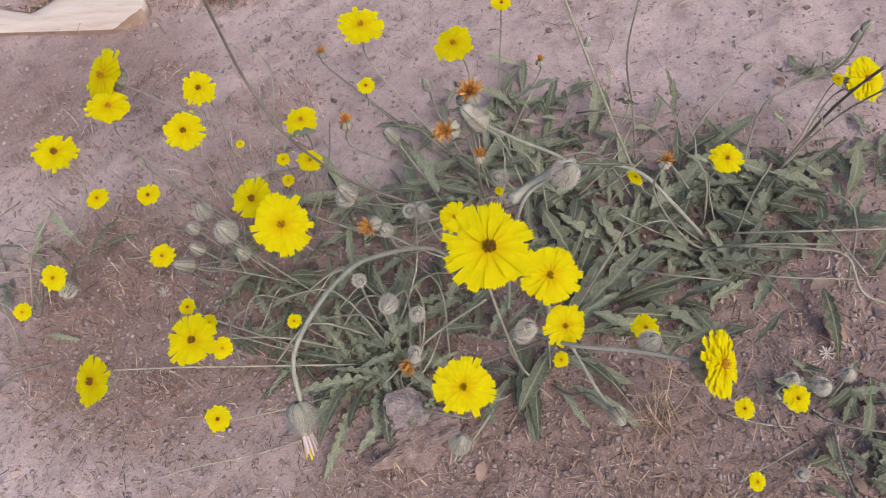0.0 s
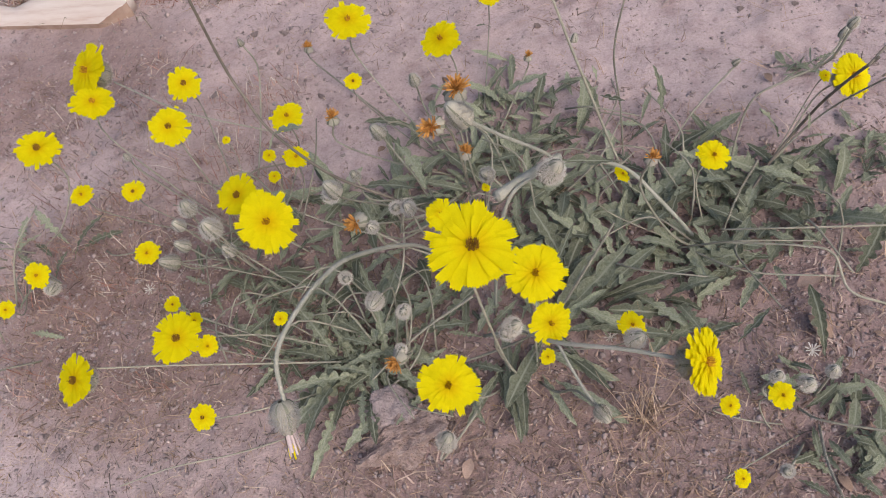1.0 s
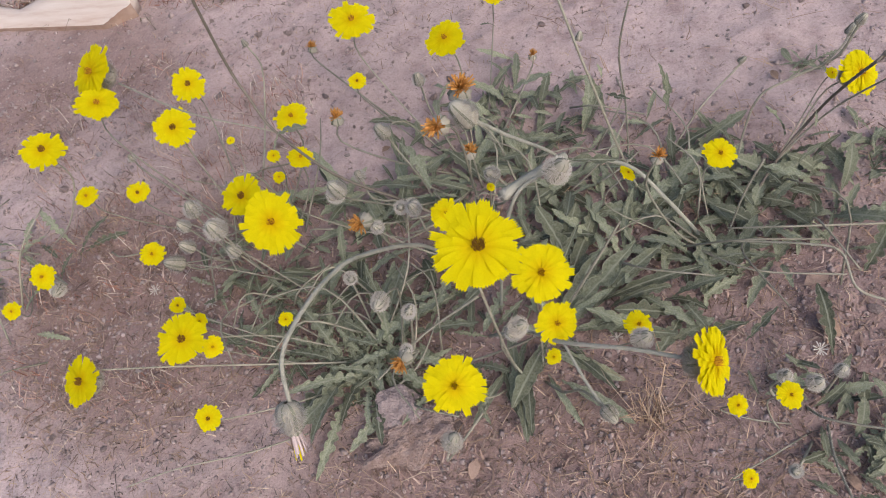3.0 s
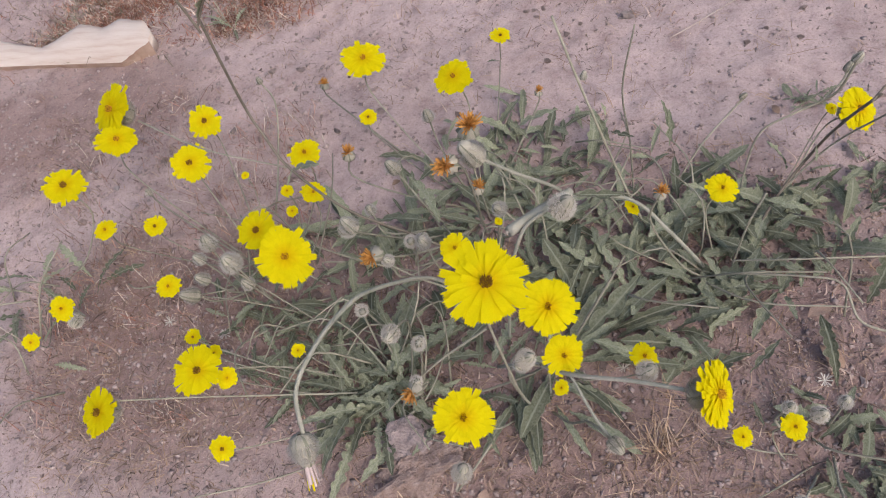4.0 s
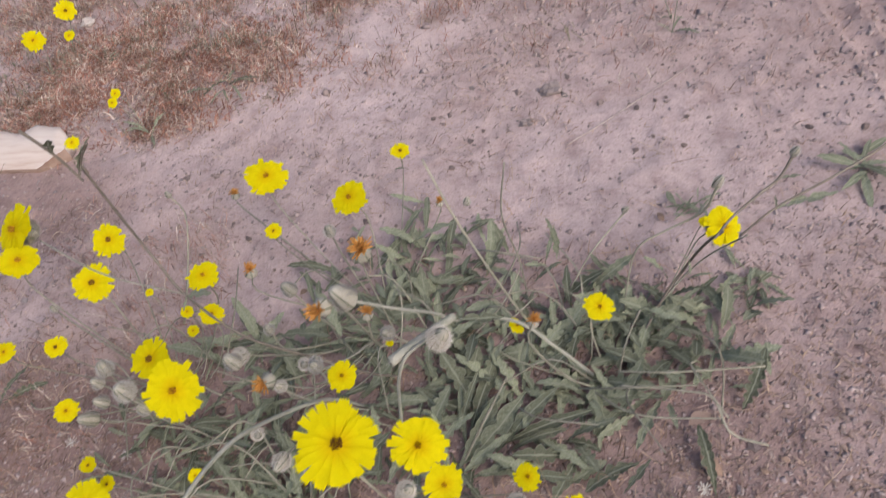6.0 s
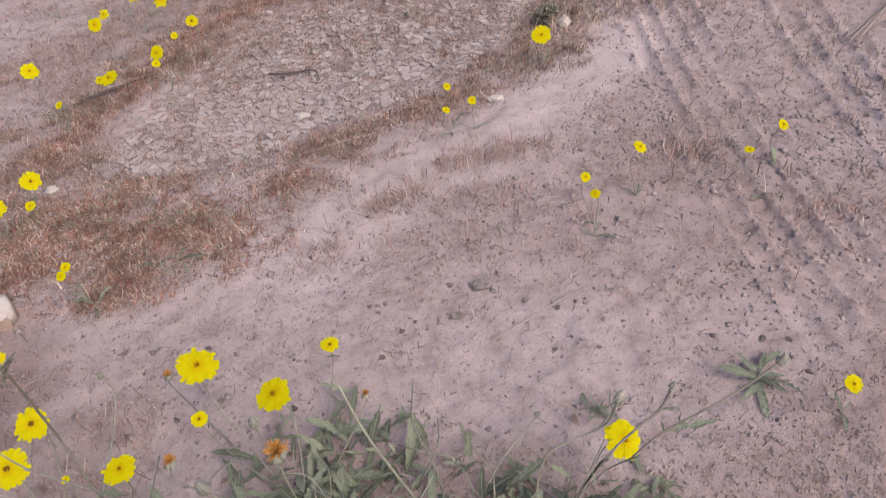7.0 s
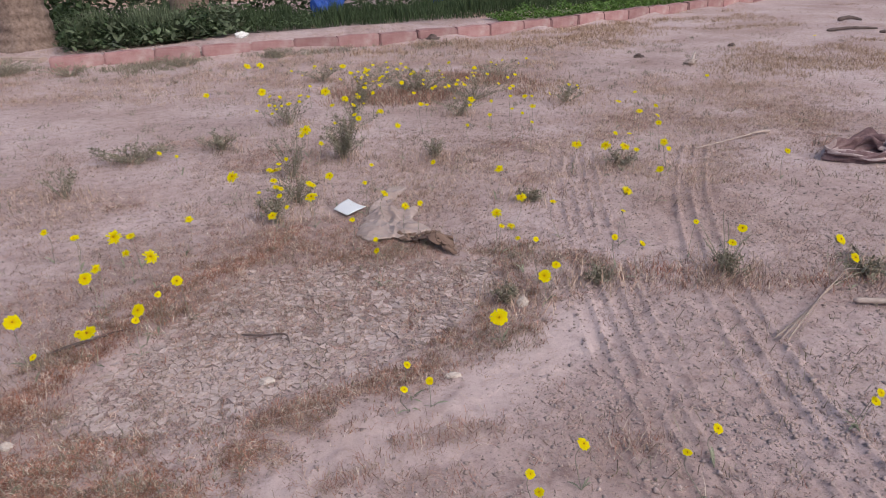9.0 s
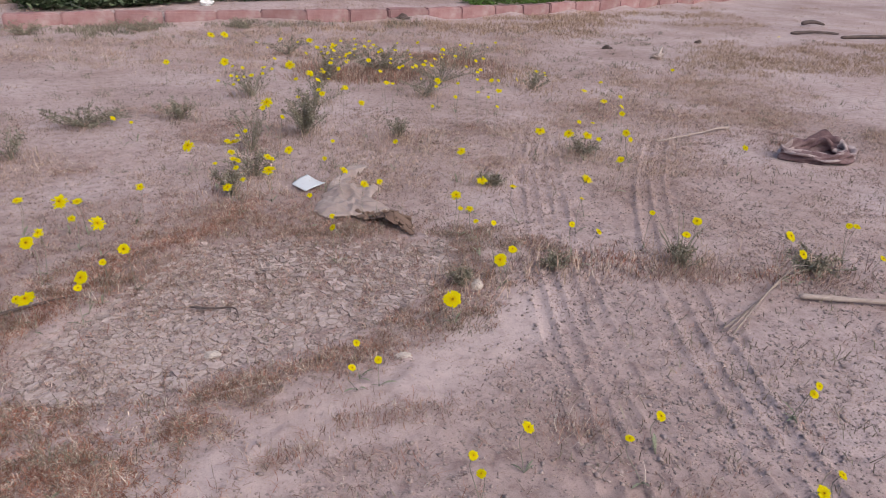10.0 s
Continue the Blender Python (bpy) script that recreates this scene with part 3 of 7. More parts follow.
def blades(name, x, y, h_lo, h_hi, width, mat, seed, lean=0.7, label="", category="dry grass"):
    r = np.random.default_rng(seed)
    n = len(x)
    h = r.uniform(h_lo, h_hi, n)
    a, l = r.random(n) * 6.283, lean * r.random(n)
    dx, dy = np.cos(a) * l * h, np.sin(a) * l * h
    b = a + 1.57 + r.normal(0, 0.6, n)
    wx, wy = np.cos(b) * width, np.sin(b) * width
    z = ground_z(x, y) - 0.002
    p0 = np.stack([x - wx, y - wy, z], 1)
    p1 = np.stack([x + wx, y + wy, z], 1)
    bx, by, bh = dx * 0.4 + r.normal(0, 0.16, n) * h, dy * 0.4 + r.normal(0, 0.16, n) * h, h * r.uniform(0.35, 0.7, n)
    p2 = np.stack([x + bx + wx * 0.8, y + by + wy * 0.8, z + bh], 1)
    p3 = np.stack([x + bx - wx * 0.8, y + by - wy * 0.8, z + bh], 1)
    p4 = np.stack([x + dx, y + dy, z + h * r.uniform(0.15, 1.0, n)], 1)
    verts = np.stack([p0, p1, p2, p3, p4], 1).reshape(-1, 3)
    t = np.array([(0, 1, 2), (0, 2, 3), (3, 2, 4)])
    tris = (t[None] + 5 * np.arange(n)[:, None, None]).reshape(-1, 3)
    return tagged(new(name, mesh_arrays(name, verts, tris, mat)), label, category, kind="stuff")


def tufted(seed, n, box, keep, per=7, spread=0.012):
    """Places in small tufts, thinned by keep(x, y)."""
    r = np.random.default_rng(seed)
    m = n // per
    x, y = r.uniform(box[0], box[1], m), r.uniform(box[2], box[3], m)
    ok = r.random(m) < keep(x, y)
    x, y = np.repeat(x[ok], per), np.repeat(y[ok], per)
    return x + r.normal(0, spread, len(x)), y + r.normal(0, spread, len(y))


r_band = np.random.default_rng(333)


def rim(x, y):
    ragged = 0.20 * (fbm(x, y, 0.22, 4, 73) - 0.5)
    k = smooth(0.85, 1.05, basin(x, y)) * (1 - smooth(-0.09, 0.06, outside(x, y, RIM) + ragged))
    k = np.maximum(k, 0.14 * (1 - smooth(0.9, 1.1, basin(x, y)))) * (0.16 + 0.84 * smooth(0.42, 0.62, fbm(x, y, 0.11, 4, 71)))
    return np.clip(k, 0, 1)


def litter_shade(x, y):
    """Dark littered soil under and round the flowering plants, with the shade below them painted in."""
    d = np.hypot((np.asarray(x) - 0.20) / 1.35, np.asarray(y) - 0.36)
    k = (1 - smooth(0.20, 0.42, d + 0.16 * (fbm(x, y, 0.12, 3, 111) - 0.5))) * 0.85
    k = k * smooth(0.5, 1.15, np.hypot((np.asarray(x) - (-0.13)) / 0.17, (np.asarray(y) - 0.33) / 0.075) + 0.4 * (fbm(x, y, 0.08, 3, 117) - 0.5))
    left = (1 - smooth(0.10, 0.25, np.hypot((np.asarray(x) + 0.28) / 1.3, np.asarray(y) - 0.55) + 0.1 * (fbm(x, y, 0.1, 3, 113) - 0.5))) * 1.0
    top = (1 - smooth(0.07, 0.20, np.hypot((np.asarray(x) + 0.52) / 1.6, np.asarray(y) - 0.98) + 0.1 * (fbm(x, y, 0.1, 3, 115) - 0.5))) * 0.95
    # brown debris at the near edge, deepened for the dimmer light there
    front = (1 - smooth(0.05, 0.16, np.hypot((np.asarray(x) - 0.06) / 1.7, np.asarray(y) - 0.29) + 0.1 * (fbm(x, y, 0.1, 3, 119) - 0.5))) * 0.95
    right = (1 - smooth(0.22, 0.46, np.hypot((np.asarray(x) - 0.92) / 1.2, np.asarray(y) - 0.42) + 0.22 * (fbm(x, y, 0.16, 3, 123) - 0.5))) * 0.65
    back = (1 - smooth(0.10, 0.34, np.hypot((np.asarray(x) + 0.05) / 2.2, np.asarray(y) - 0.90) + 0.2 * (fbm(x, y, 0.14, 3, 127) - 0.5))) * 0.12
    k = np.maximum(k, back)
    bare = 1 - smooth(0.55, 1.15, np.hypot((np.asarray(x) + 0.15) / 0.22, (np.asarray(y) - 0.80) / 0.15) + 0.4 * (fbm(x, y, 0.1, 3, 129) - 0.5))
    return np.clip(np.maximum(np.maximum(np.maximum(np.maximum(k, left), top), front), right) * (1 - 0.85 * bare), 0, 1)


def patches(x, y):
    k = smooth(0.56, 0.66, fbm(x, y, 0.55, 3, 81)) * smooth(0.9, 1.4, y) * (1 - sandy(x, y))
    for cx, cy, rx, ry in ((0.57, 1.41, 0.085, 0.026), (0.47, 1.385, 0.05, 0.022), (0.29, 1.295, 0.045, 0.024), (0.36, 1.325, 0.04, 0.02), (0.19, 1.17, 0.03, 0.025)):
        k = np.maximum(k, 1.1 * (1 - smooth(0.5, 1.15, np.hypot((x - cx) / rx, (y - cy) / ry) + 0.5 * (fbm(x, y, 0.03, 2, 83) - 0.5))))
    return np.clip(k * 0.75 + 0.02, 0, 1)


def far_field(x, y):
    k = smooth(0.53, 0.66, fbm(x, y, 1.6, 4, 91)) * (0.3 + 0.7 * smooth(0.4, 0.6, fbm(x, y, 0.25, 2, 95)))
    return np.clip(k + 0.03, 0, 1)


# soil tint for litter and grass; the plant term also carries painted shade
litter.data.foreach_set("value", np.clip(0.34 * rim(GX.ravel(), GY.ravel()) + 0.5 * patches(GX.ravel(), GY.ravel()) + litter_shade(GX.ravel(), GY.ravel()) + 0.25 * smooth(0.6, 1.0, GX.ravel()) * (1 - smooth(2.4, 3.2, GX.ravel())) * (1 - sandy(GX.ravel(), GY.ravel())) * smooth(0.35, 0.6, fbm(GX.ravel(), GY.ravel(), 0.4, 3, 25)) + 0.28 * far_field(GX.ravel(), GY.ravel()) * smooth(2.6, 3.6, GY.ravel()), 0, 1).astype(np.float32))
band = sandy(GX.ravel(), GY.ravel()) * smooth(0.95, 1.3, GY.ravel()) * (0.7 + 0.3 * fbm(GX.ravel(), GY.ravel(), 0.1, 2, 143))
loose.data.foreach_set("value", band.astype(np.float32))
x, y = tufted(31, 170000, (-0.75, 1.4, 1.1, 3.0), rim, per=14, spread=0.012)
blades("reddish_dry_grass", x, y, 0.005, 0.024, 0.0010, RUST, 32, 2.2, "short reddish-brown dry grass round the dried puddle")
x, y = tufted(33, 260000, (-1.6, 3.2, 0.9, 4.5), patches, per=13, spread=0.013)
blades("short_dry_grass", x, y, 0.006, 0.03, 0.0007, RUST, 34, 2.2, "patches of short reddish dry grass")
x, y = tufted(35, 250000, (-6, 9, 5.0, 11), far_field, per=9, spread=0.03)
blades("straw_grass", x, y, 0.012, 0.05, 0.0014, FIELDGRASS, 36, 1.5, "thin straw-coloured dry grass in patches")
x, y = tufted(69, 110000, (1.6, 7.5, 4.2, 8.8), lambda x, y: smooth(0.44, 0.60, fbm(x, y, 1.1, 4, 93)) * (1 - smooth(0.0, 0.6, y - 0.55 * x - 6.6)), per=9, spread=0.035)
blades("yellow_straw_grass", x, y, 0.012, 0.05, 0.0016, STRAW, 70, 1.4, "yellowish dry straw grass across the far field")
x, y = tufted(73, 60000, (0.2, 6.5, 6.8, 11.2), lambda x, y: smooth(-1.9, -0.7, y - np.interp(x, [q[0] for q in BANK], [q[1] for q in BANK])) * (1 - smooth(-0.14, -0.04, y - np.interp(x, [q[0] for q in BANK], [q[1] for q in BANK]))) * smooth(0.40, 0.58, fbm(x, y, 0.8, 3, 107)), per=10, spread=0.04)
blades("kerbside_straw", x, y, 0.02, 0.085, 0.0020, STRAW, 74, 1.0, "tan dry grass in front of the kerb")
x, y = tufted(45, 220000, (-3.5, 5, 2.9, 5.2), far_field, per=9, spread=0.022)
blades("thin_straw_grass", x, y, 0.008, 0.035, 0.0009, FIELDGRASS, 46, 1.8, "fine beige and reddish dry grass in patches")
x, y = tufted(47, 40000, (0.0, 2.2, 4.9, 6.6), lambda x, y: smooth(0.45, 0.6, fbm(x, y, 0.5, 3, 97)) * (1 - smooth(0.6, 1.0, np.hypot((x - 1.0) / 1.1, (y - 5.7) / 0.8))), per=12, spread=0.03)
blades("brown_tall_grass", x, y, 0.03, 0.11, 0.0013, RUST, 48, 0.9, "taller brown dry grass round the far herbs")
x, y = tufted(55, 26000, (-4.0, 4.5, 3.2, 8.0), lambda x, y: 0.10 + 0.5 * smooth(0.45, 0.62, fbm(x, y, 0.9, 3, 101)), per=14, spread=0.022)
blades("field_weeds", x, y, 0.012, 0.06, 0.0013, HERB, 56, 1.2, "small grey weeds dotted over the field", "weeds")
x, y = tufted(57, 22000, (-4.0, 5.5, 2.8, 8.0), lambda x, y: 0.12 + 0.6 * smooth(0.45, 0.62, fbm(x, y, 0.7, 3, 103)), per=8, spread=0.03)
blades("dark_twig_bits", x, y, 0.004, 0.016, 0.0014, BROKEN, 58, 2.6, "dark dead twigs dotted over the field", "plant litter")
x, y = tufted(65, 190000, (-2.2, 3.6, 0.85, 4.4), lambda x, y: (0.10 + 0.90 * smooth(0.42, 0.62, fbm(x, y, 0.28, 4, 125))) * (1 - 0.8 * sandy(x, y)) * (0.25 + 0.75 * smooth(1.2, 2.0, y)), per=6, spread=0.014)
blades("dry_stubble", x, y, 0.004, 0.019, 0.0010, STUBBLE, 66, 2.6, "short broken stubble and chaff over the soil", "dry grass")
x, y = tufted(67, 36000, (-0.62, 0.12, 1.12, 1.56), lambda x, y: rim(x, y) * (1 - smooth(0.0, 0.16, y - 1.42 + 0.35 * x)), per=12, spread=0.012)
blades("rust_red_grass", x, y, 0.005, 0.019, 0.0012, REDGRASS, 68, 2.2, "dense rust-red dry grass at the puddle's near end")
x, y = tufted(71, 5000, (-0.62, 0.12, 1.12, 1.56), lambda x, y: rim(x, y) * smooth(0.5, 0.62, fbm(x, y, 0.13, 3, 79)), per=16, spread=0.011)
blades("low_grey_herbs", x, y, 0.006, 0.026, 0.0012, HERB, 72, 1.3, "low grey-green herbs among rust-red grass", "herbs")
for seed, line, n, wide in ((331, [(-0.519, 1.665), (-0.439, 1.83), (-0.335, 2.06), (-0.222, 2.356), (0.025, 2.546), (0.161, 2.82)], 7500, 0.030), (332, [(0.094, 1.528), (0.301, 1.617), (0.548, 1.701)], 2600, 0.020)):
    u, knots = r_band.random(n // 10) * (len(line) - 1), np.arange(len(line))
    x, y = (np.repeat(np.interp(u, knots, [q[k] for q in line]) + r_band.normal(0, wide, n // 10), 10) for k in (0, 1))
    blades("rim_grass", x + r_band.normal(0, 0.011, len(x)), y + r_band.normal(0, 0.011, len(y)), 0.006, 0.026, 0.0010, REDGRASS if seed == 331 else RUST, seed, 2.0, "band of rust-brown dry grass along the puddle's rim")
x, y = tufted(37, 50000, (-4, 6, 1.0, 8), lambda x, y: patches(x + 3, y), per=8, spread=0.02)
blades("grey_herbs", x, y, 0.010, 0.05, 0.0011, GREYGRASS, 38, 1.2, "small grey-green herbs among the dry grass", "herbs")

x, y = tufted(39, 36000, (-0.75, 1.4, 1.1, 3.0), lambda x, y: rim(x, y) * smooth(0.48, 0.6, fbm(x, y, 0.2, 2, 77)), per=8, spread=0.015)
blades("olive_herbs", x, y, 0.01, 0.045, 0.0007, GREYGRASS, 40, 1.4, "olive-grey herbs among reddish dry grass", "herbs")
r = np.random.default_rng(41)
for seed, cx, cy, rx, ry, n in ((301, 0.57, 1.415, 0.085, 0.026, 520), (302, 0.47, 1.385, 0.05, 0.022, 160), (303, 0.29, 1.295, 0.045, 0.024, 240), (304, 0.36, 1.325, 0.04, 0.02, 140), (305, 0.17, 1.18, 0.04, 0.03, 180), (306, 0.95, 1.30, 0.05, 0.03, 350), (307, 1.10, 1.05, 0.06, 0.03, 300)):
    blades("grass_patch", cx + r.normal(0, rx, n), cy + r.normal(0, ry, n), 0.006, 0.034, 0.0007, RUST, seed, 1.6, "small patch of reddish dry grass on pale sand")
for seed, cx, cy, rx, ry, n in ((321, 1.41, 2.01, 0.070, 0.030, 186), (322, 1.40, 2.12, 0.080, 0.030, 235), (323, 1.54, 1.98, 0.090, 0.035, 260), (324, 1.70, 1.95, 0.090, 0.030, 198), (325, 1.91, 1.93, 0.100, 0.030, 186), (326, 2.07, 1.87, 0.120, 0.035, 210), (327, 1.30, 2.16, 0.080, 0.050, 260)):
    blades("grass_patch", cx + r.normal(0, rx, n), cy + r.normal(0, ry, n), 0.008, 0.045, 0.0011, (RUST, REDGRASS, STUBBLE)[seed % 3], seed, 1.4, "patch of dry brown grass beside the wheel tracks")
x, y = in_box(-0.75, 1.4, 1.1, 3.0, lambda x, y: np.clip(rim(x, y) + 0.5 * in_basin(x, y), 0, 1))(r, 38000)
blades("pale_chaff", x, y, 0.004, 0.014, 0.0009, STRAW, 49, 3.0, "pale chaff lying among the reddish grass", "straw")
x, y = in_box(-0.75, 1.4, 1.1, 3.0, lambda x, y: np.clip(rim(x, y) + 0.7 * in_basin(x, y), 0, 1))(r, 34000)
blades("dark_chaff", x, y, 0.003, 0.012, 0.0009, BROKEN, 50, 3.0, "dark dead bits among the reddish grass", "plant litter")
x, y = tufted(53, 42000, (-4.5, 2.5, 7.2, 9.2), lambda x, y: smooth(-1.1, -0.3, y - np.interp(x, [q[0] for q in BANK], [q[1] for q in BANK])) * (1 - smooth(-0.08, 0.0, y - np.interp(x, [q[0] for q in BANK], [q[1] for q in BANK]))) * smooth(0.38, 0.6, fbm(x, y, 0.5, 3, 99)) * (1 - smooth(0.3, 2.2, x)), per=12, spread=0.04)
blades("kerbside_weeds", x, y, 0.015, 0.09, 0.0024, HERB, 54, 1.0, "grey-green weeds along the foot of the kerb", "weeds")
x, y = in_box(-0.8, 2.6, 0.15, 3.6, lambda x, y: 0.15 + 0.85 * smooth(0.42, 0.6, fbm(x, y, 0.35, 3, 121)))(r, 80000)
blades("pale_straw_bits", x, y, 0.003, 0.009, 0.0006, STRAW, 42, 4.0, "short bits of pale straw lying on the soil", "straw")
x, y = in_box(-0.8, 2.6, 0.15, 3.6, lambda x, y: (0.08 + 0.92 * smooth(0.45, 0.62, fbm(x, y, 0.35, 3, 121))) * (1 - 0.75 * sandy(x, y)))(r, 64000)
blades("dark_plant_bits", x, y, 0.003, 0.011, 0.0007, BROKEN, 43, 3.0, "short dark bits of dead plants lying on the soil", "plant litter")
x, y = in_box(-0.6, 1.3, 0.15, 1.0, lambda x, y: litter_shade(x, y) ** 1.5)(r, 46000)
blades("brown_plant_litter", x, y, 0.003, 0.012, 0.0011, BROWNBITS, 44, 3.0, "brown crumbled leaf litter under the plants", "leaf litter")


# ---- flowers: shared pieces, one unit across ----
def floret(length, width, tilt, r0, seg=4, teeth=True, r=rnd):
    """A strap petal along +x from radius r0: narrow at its foot, wide and five-toothed at its tip, channelled along the middle."""
    verts, faces = [], []
    cols = (-0.5, -0.25, 0.0, 0.25, 0.5) if teeth else (-0.5, 0.0, 0.5)
    m = len(cols)
    for i in range(seg + 1):
        u = i / seg
        w = width * (0.38 + 0.62 * min(1, u * 1.35) ** 0.8)
        z = math.sin(u * 1.9) * tilt * length * 0.6
        verts += [(r0 + length * u, w * c, z - width * 0.06 * (1 - 4 * c * c)) for c in cols]
    for i in range(seg):
        for k in range(m - 1):
            a = m * i + k
            faces.append((a, a + m, a + m + 1, a + 1))
    a = m * seg
    for k in range(m - 1):
        p, q = verts[a + k], verts[a + k + 1]
        deep = (0.085 if teeth else 0.05) * length * r.uniform(0.6, 1.2)
        verts.append((p[0] + deep, (p[1] + q[1]) / 2, (p[2] + q[2]) / 2))
        faces.append((a + k, len(verts) - 1, a + k + 1))
    return verts, faces


def turned(vf, angle, wob=(0, 0, 0)):
    m = Matrix.Rotation(angle, 4, "Z") @ Euler(wob).to_matrix().to_4x4()
    return [m @ Vector(v) for v in vf[0]], vf[1]


def petals_mesh(seed, whorls, seg=4, teeth=True, ragged=0.15, gap=0.0):
    r = random.Random(seed)
    chunks = []
    for n, length, width, tilt, z in whorls:
        off = r.random() * 6.28
        for k in range(n):
            if r.random() < gap:
                continue
            ln = length * (1 + r.uniform(-ragged, ragged * 0.5))
            v, f = floret(ln, width * r.uniform(0.82, 1.12), tilt + r.uniform(-0.09, 0.09), 0.04, seg, teeth, r)
            v = [(p[0], p[1], p[2] + z) for p in v]
            chunks.append(turned((v, f), off + 6.283 * (k + r.uniform(-0.22, 0.22)) / n, (r.uniform(-0.07, 0.07), r.uniform(-0.03, 0.03), 0)))
    ring = [Vector((0.24 * math.cos(a * 0.5236), 0.24 * math.sin(a * 0.5236), -0.012)) for a in range(12)]
    chunks.append((ring + [Vector((0, 0, -0.03))], [(a, (a + 1) % 12, 12) for a in range(12)]))
    return mesh_from("petals", *join(chunks), PETAL)


def dome_mesh(name, radius, height, mat, seed, n=60):
    """A tuft of short upright threads."""
    r = random.Random(seed)
    chunks = []
    for k in range(n):
        d, a = radius * math.sqrt(r.random()), r.random() * 6.283
        p = Vector((d * math.cos(a), d * math.sin(a), 0))
        tip = p * 1.15 + Vector((0, 0, height * r.uniform(0.6, 1.1)))
        w = radius * 0.09
        chunks.append(([p + Vector((w, 0, 0)), p + Vector((-w * 0.5, w, 0)), p + Vector((-w * 0.5, -w, 0)), tip], [(0, 1, 3), (1, 2, 3), (2, 0, 3)]))
    return mesh_from(name, *join(chunks), mat)


def bud_mesh(name, mat, ribs=13, length=1.3, mouth=0.28):
    """A ribbed, pointed bulb of bracts along +z; the stalk meets it at the origin."""
    verts, faces = [], []
    k = length / 1.3
    prof = [(0.10, 0.0), (0.36, 0.06 * k), (0.50, 0.28 * k), (0.46, 0.62 * k), (0.35, 0.95 * k), (mouth, 1.18 * k), (mouth * 0.5, length)]
    n = ribs * 2
    for rad, z in prof:
        for k in range(n):
            a = 6.283 * k / n
            q = rad * (1.0 if k % 2 else 0.84)
            verts.append((q * math.cos(a), q * math.sin(a), z))
    for i in range(len(prof) - 1):
        for k in range(n):
            a, b = i * n + k, i * n + (k + 1) % n
            faces.append((a, b, b + n, a + n))
    faces.append(tuple(range((len(prof) - 1) * n, len(prof) * n)))
    me = mesh_from(name, verts, faces, [mat, BUD_DARK])
    me.polygons.foreach_set("material_index", [(i % n) % 4 // 3 for i in range(len(faces))])
    return me


def hair_mesh(n, reach, seed):
    """Fine hairs that stand off a bulb."""
    r = random.Random(seed)
    chunks = []
    for k in range(n):
        z = r.uniform(0.05, 1.0)
        a = r.random() * 6.283
        rad = 0.46 * math.sin(min(1, z / 0.95 + 0.1) * 2.5)
        p = Vector((rad * math.cos(a), rad * math.sin(a), z))
        q = p + Vector((math.cos(a), math.sin(a), r.uniform(-0.1, 0.6))) * reach * r.uniform(0.5, 1)
        s = Vector((-math.sin(a), math.cos(a), 0)) * 0.008
        chunks.append(([p - s, p + s, q], [(0, 1, 2)]))
    return mesh_from("hair", *join(chunks), FUZZ)


FULL = [petals_mesh(s, [(25, 0.455, 0.120, -0.04, 0.0), (22, 0.405, 0.114, 0.05, 0.010), (18, 0.32, 0.10, 0.14, 0.020), (13, 0.23, 0.075, 0.24, 0.028), (11, 0.14, 0.05, 0.42, 0.034)], ragged=0.20) for s in (1, 2, 3)]
OPEN = [petals_mesh(s, [(22, 0.46, 0.128, -0.02, 0.0), (19, 0.41, 0.120, 0.05, 0.010), (13, 0.30, 0.095, 0.16, 0.020)], gap=0.04, ragged=0.20) for s in (4, 5, 6)]
SIMPLE = [petals_mesh(s, [(14, 0.47, 0.15, 0.06, 0.0), (11, 0.36, 0.13, 0.30, 0.03), (8, 0.20, 0.09, 0.8, 0.05)], seg=2, teeth=False, gap=0.06, ragged=0.22) for s in (7, 8, 9)]
DARK_DOME = dome_mesh("centre", 0.075, 0.10, CENTRE, 1, 150)
PALE_DOME = dome_mesh("centre", 0.062, 0.12, CENTRE_Y, 2, 90)
CALYX = bud_mesh("calyx", BUD, 11, 0.6, 0.34)
BUDS = bud_mesh("bud", BUD)
HAIR, LONGHAIR = hair_mesh(1700, 0.30, 3), hair_mesh(2800, 0.36, 4)


def wilt_mesh():
    r = random.Random(8)
    chunks = []
    for k in range(110):
        v, f = floret(0.62 * r.uniform(0.5, 1.1), 0.07, r.uniform(-0.4, 0.5), 0.02, 3, False)
        chunks.append(turned((v, f), r.random() * 6.283, (r.uniform(-1, 1), -r.uniform(0.55, 1.5), 0)))
    return mesh_from("wilted_petals", *join(chunks), WILT)


WILTED = wilt_mesh()


# ---- stems and leaves ----
def fuzzy_tube(points, r0, r1, seg, hairs, sides=7):
    line = spline(points, seg)
    radii = [r0 + (r1 - r0) * i / seg for i in range(seg + 1)]
    return tube(line, radii, sides), line


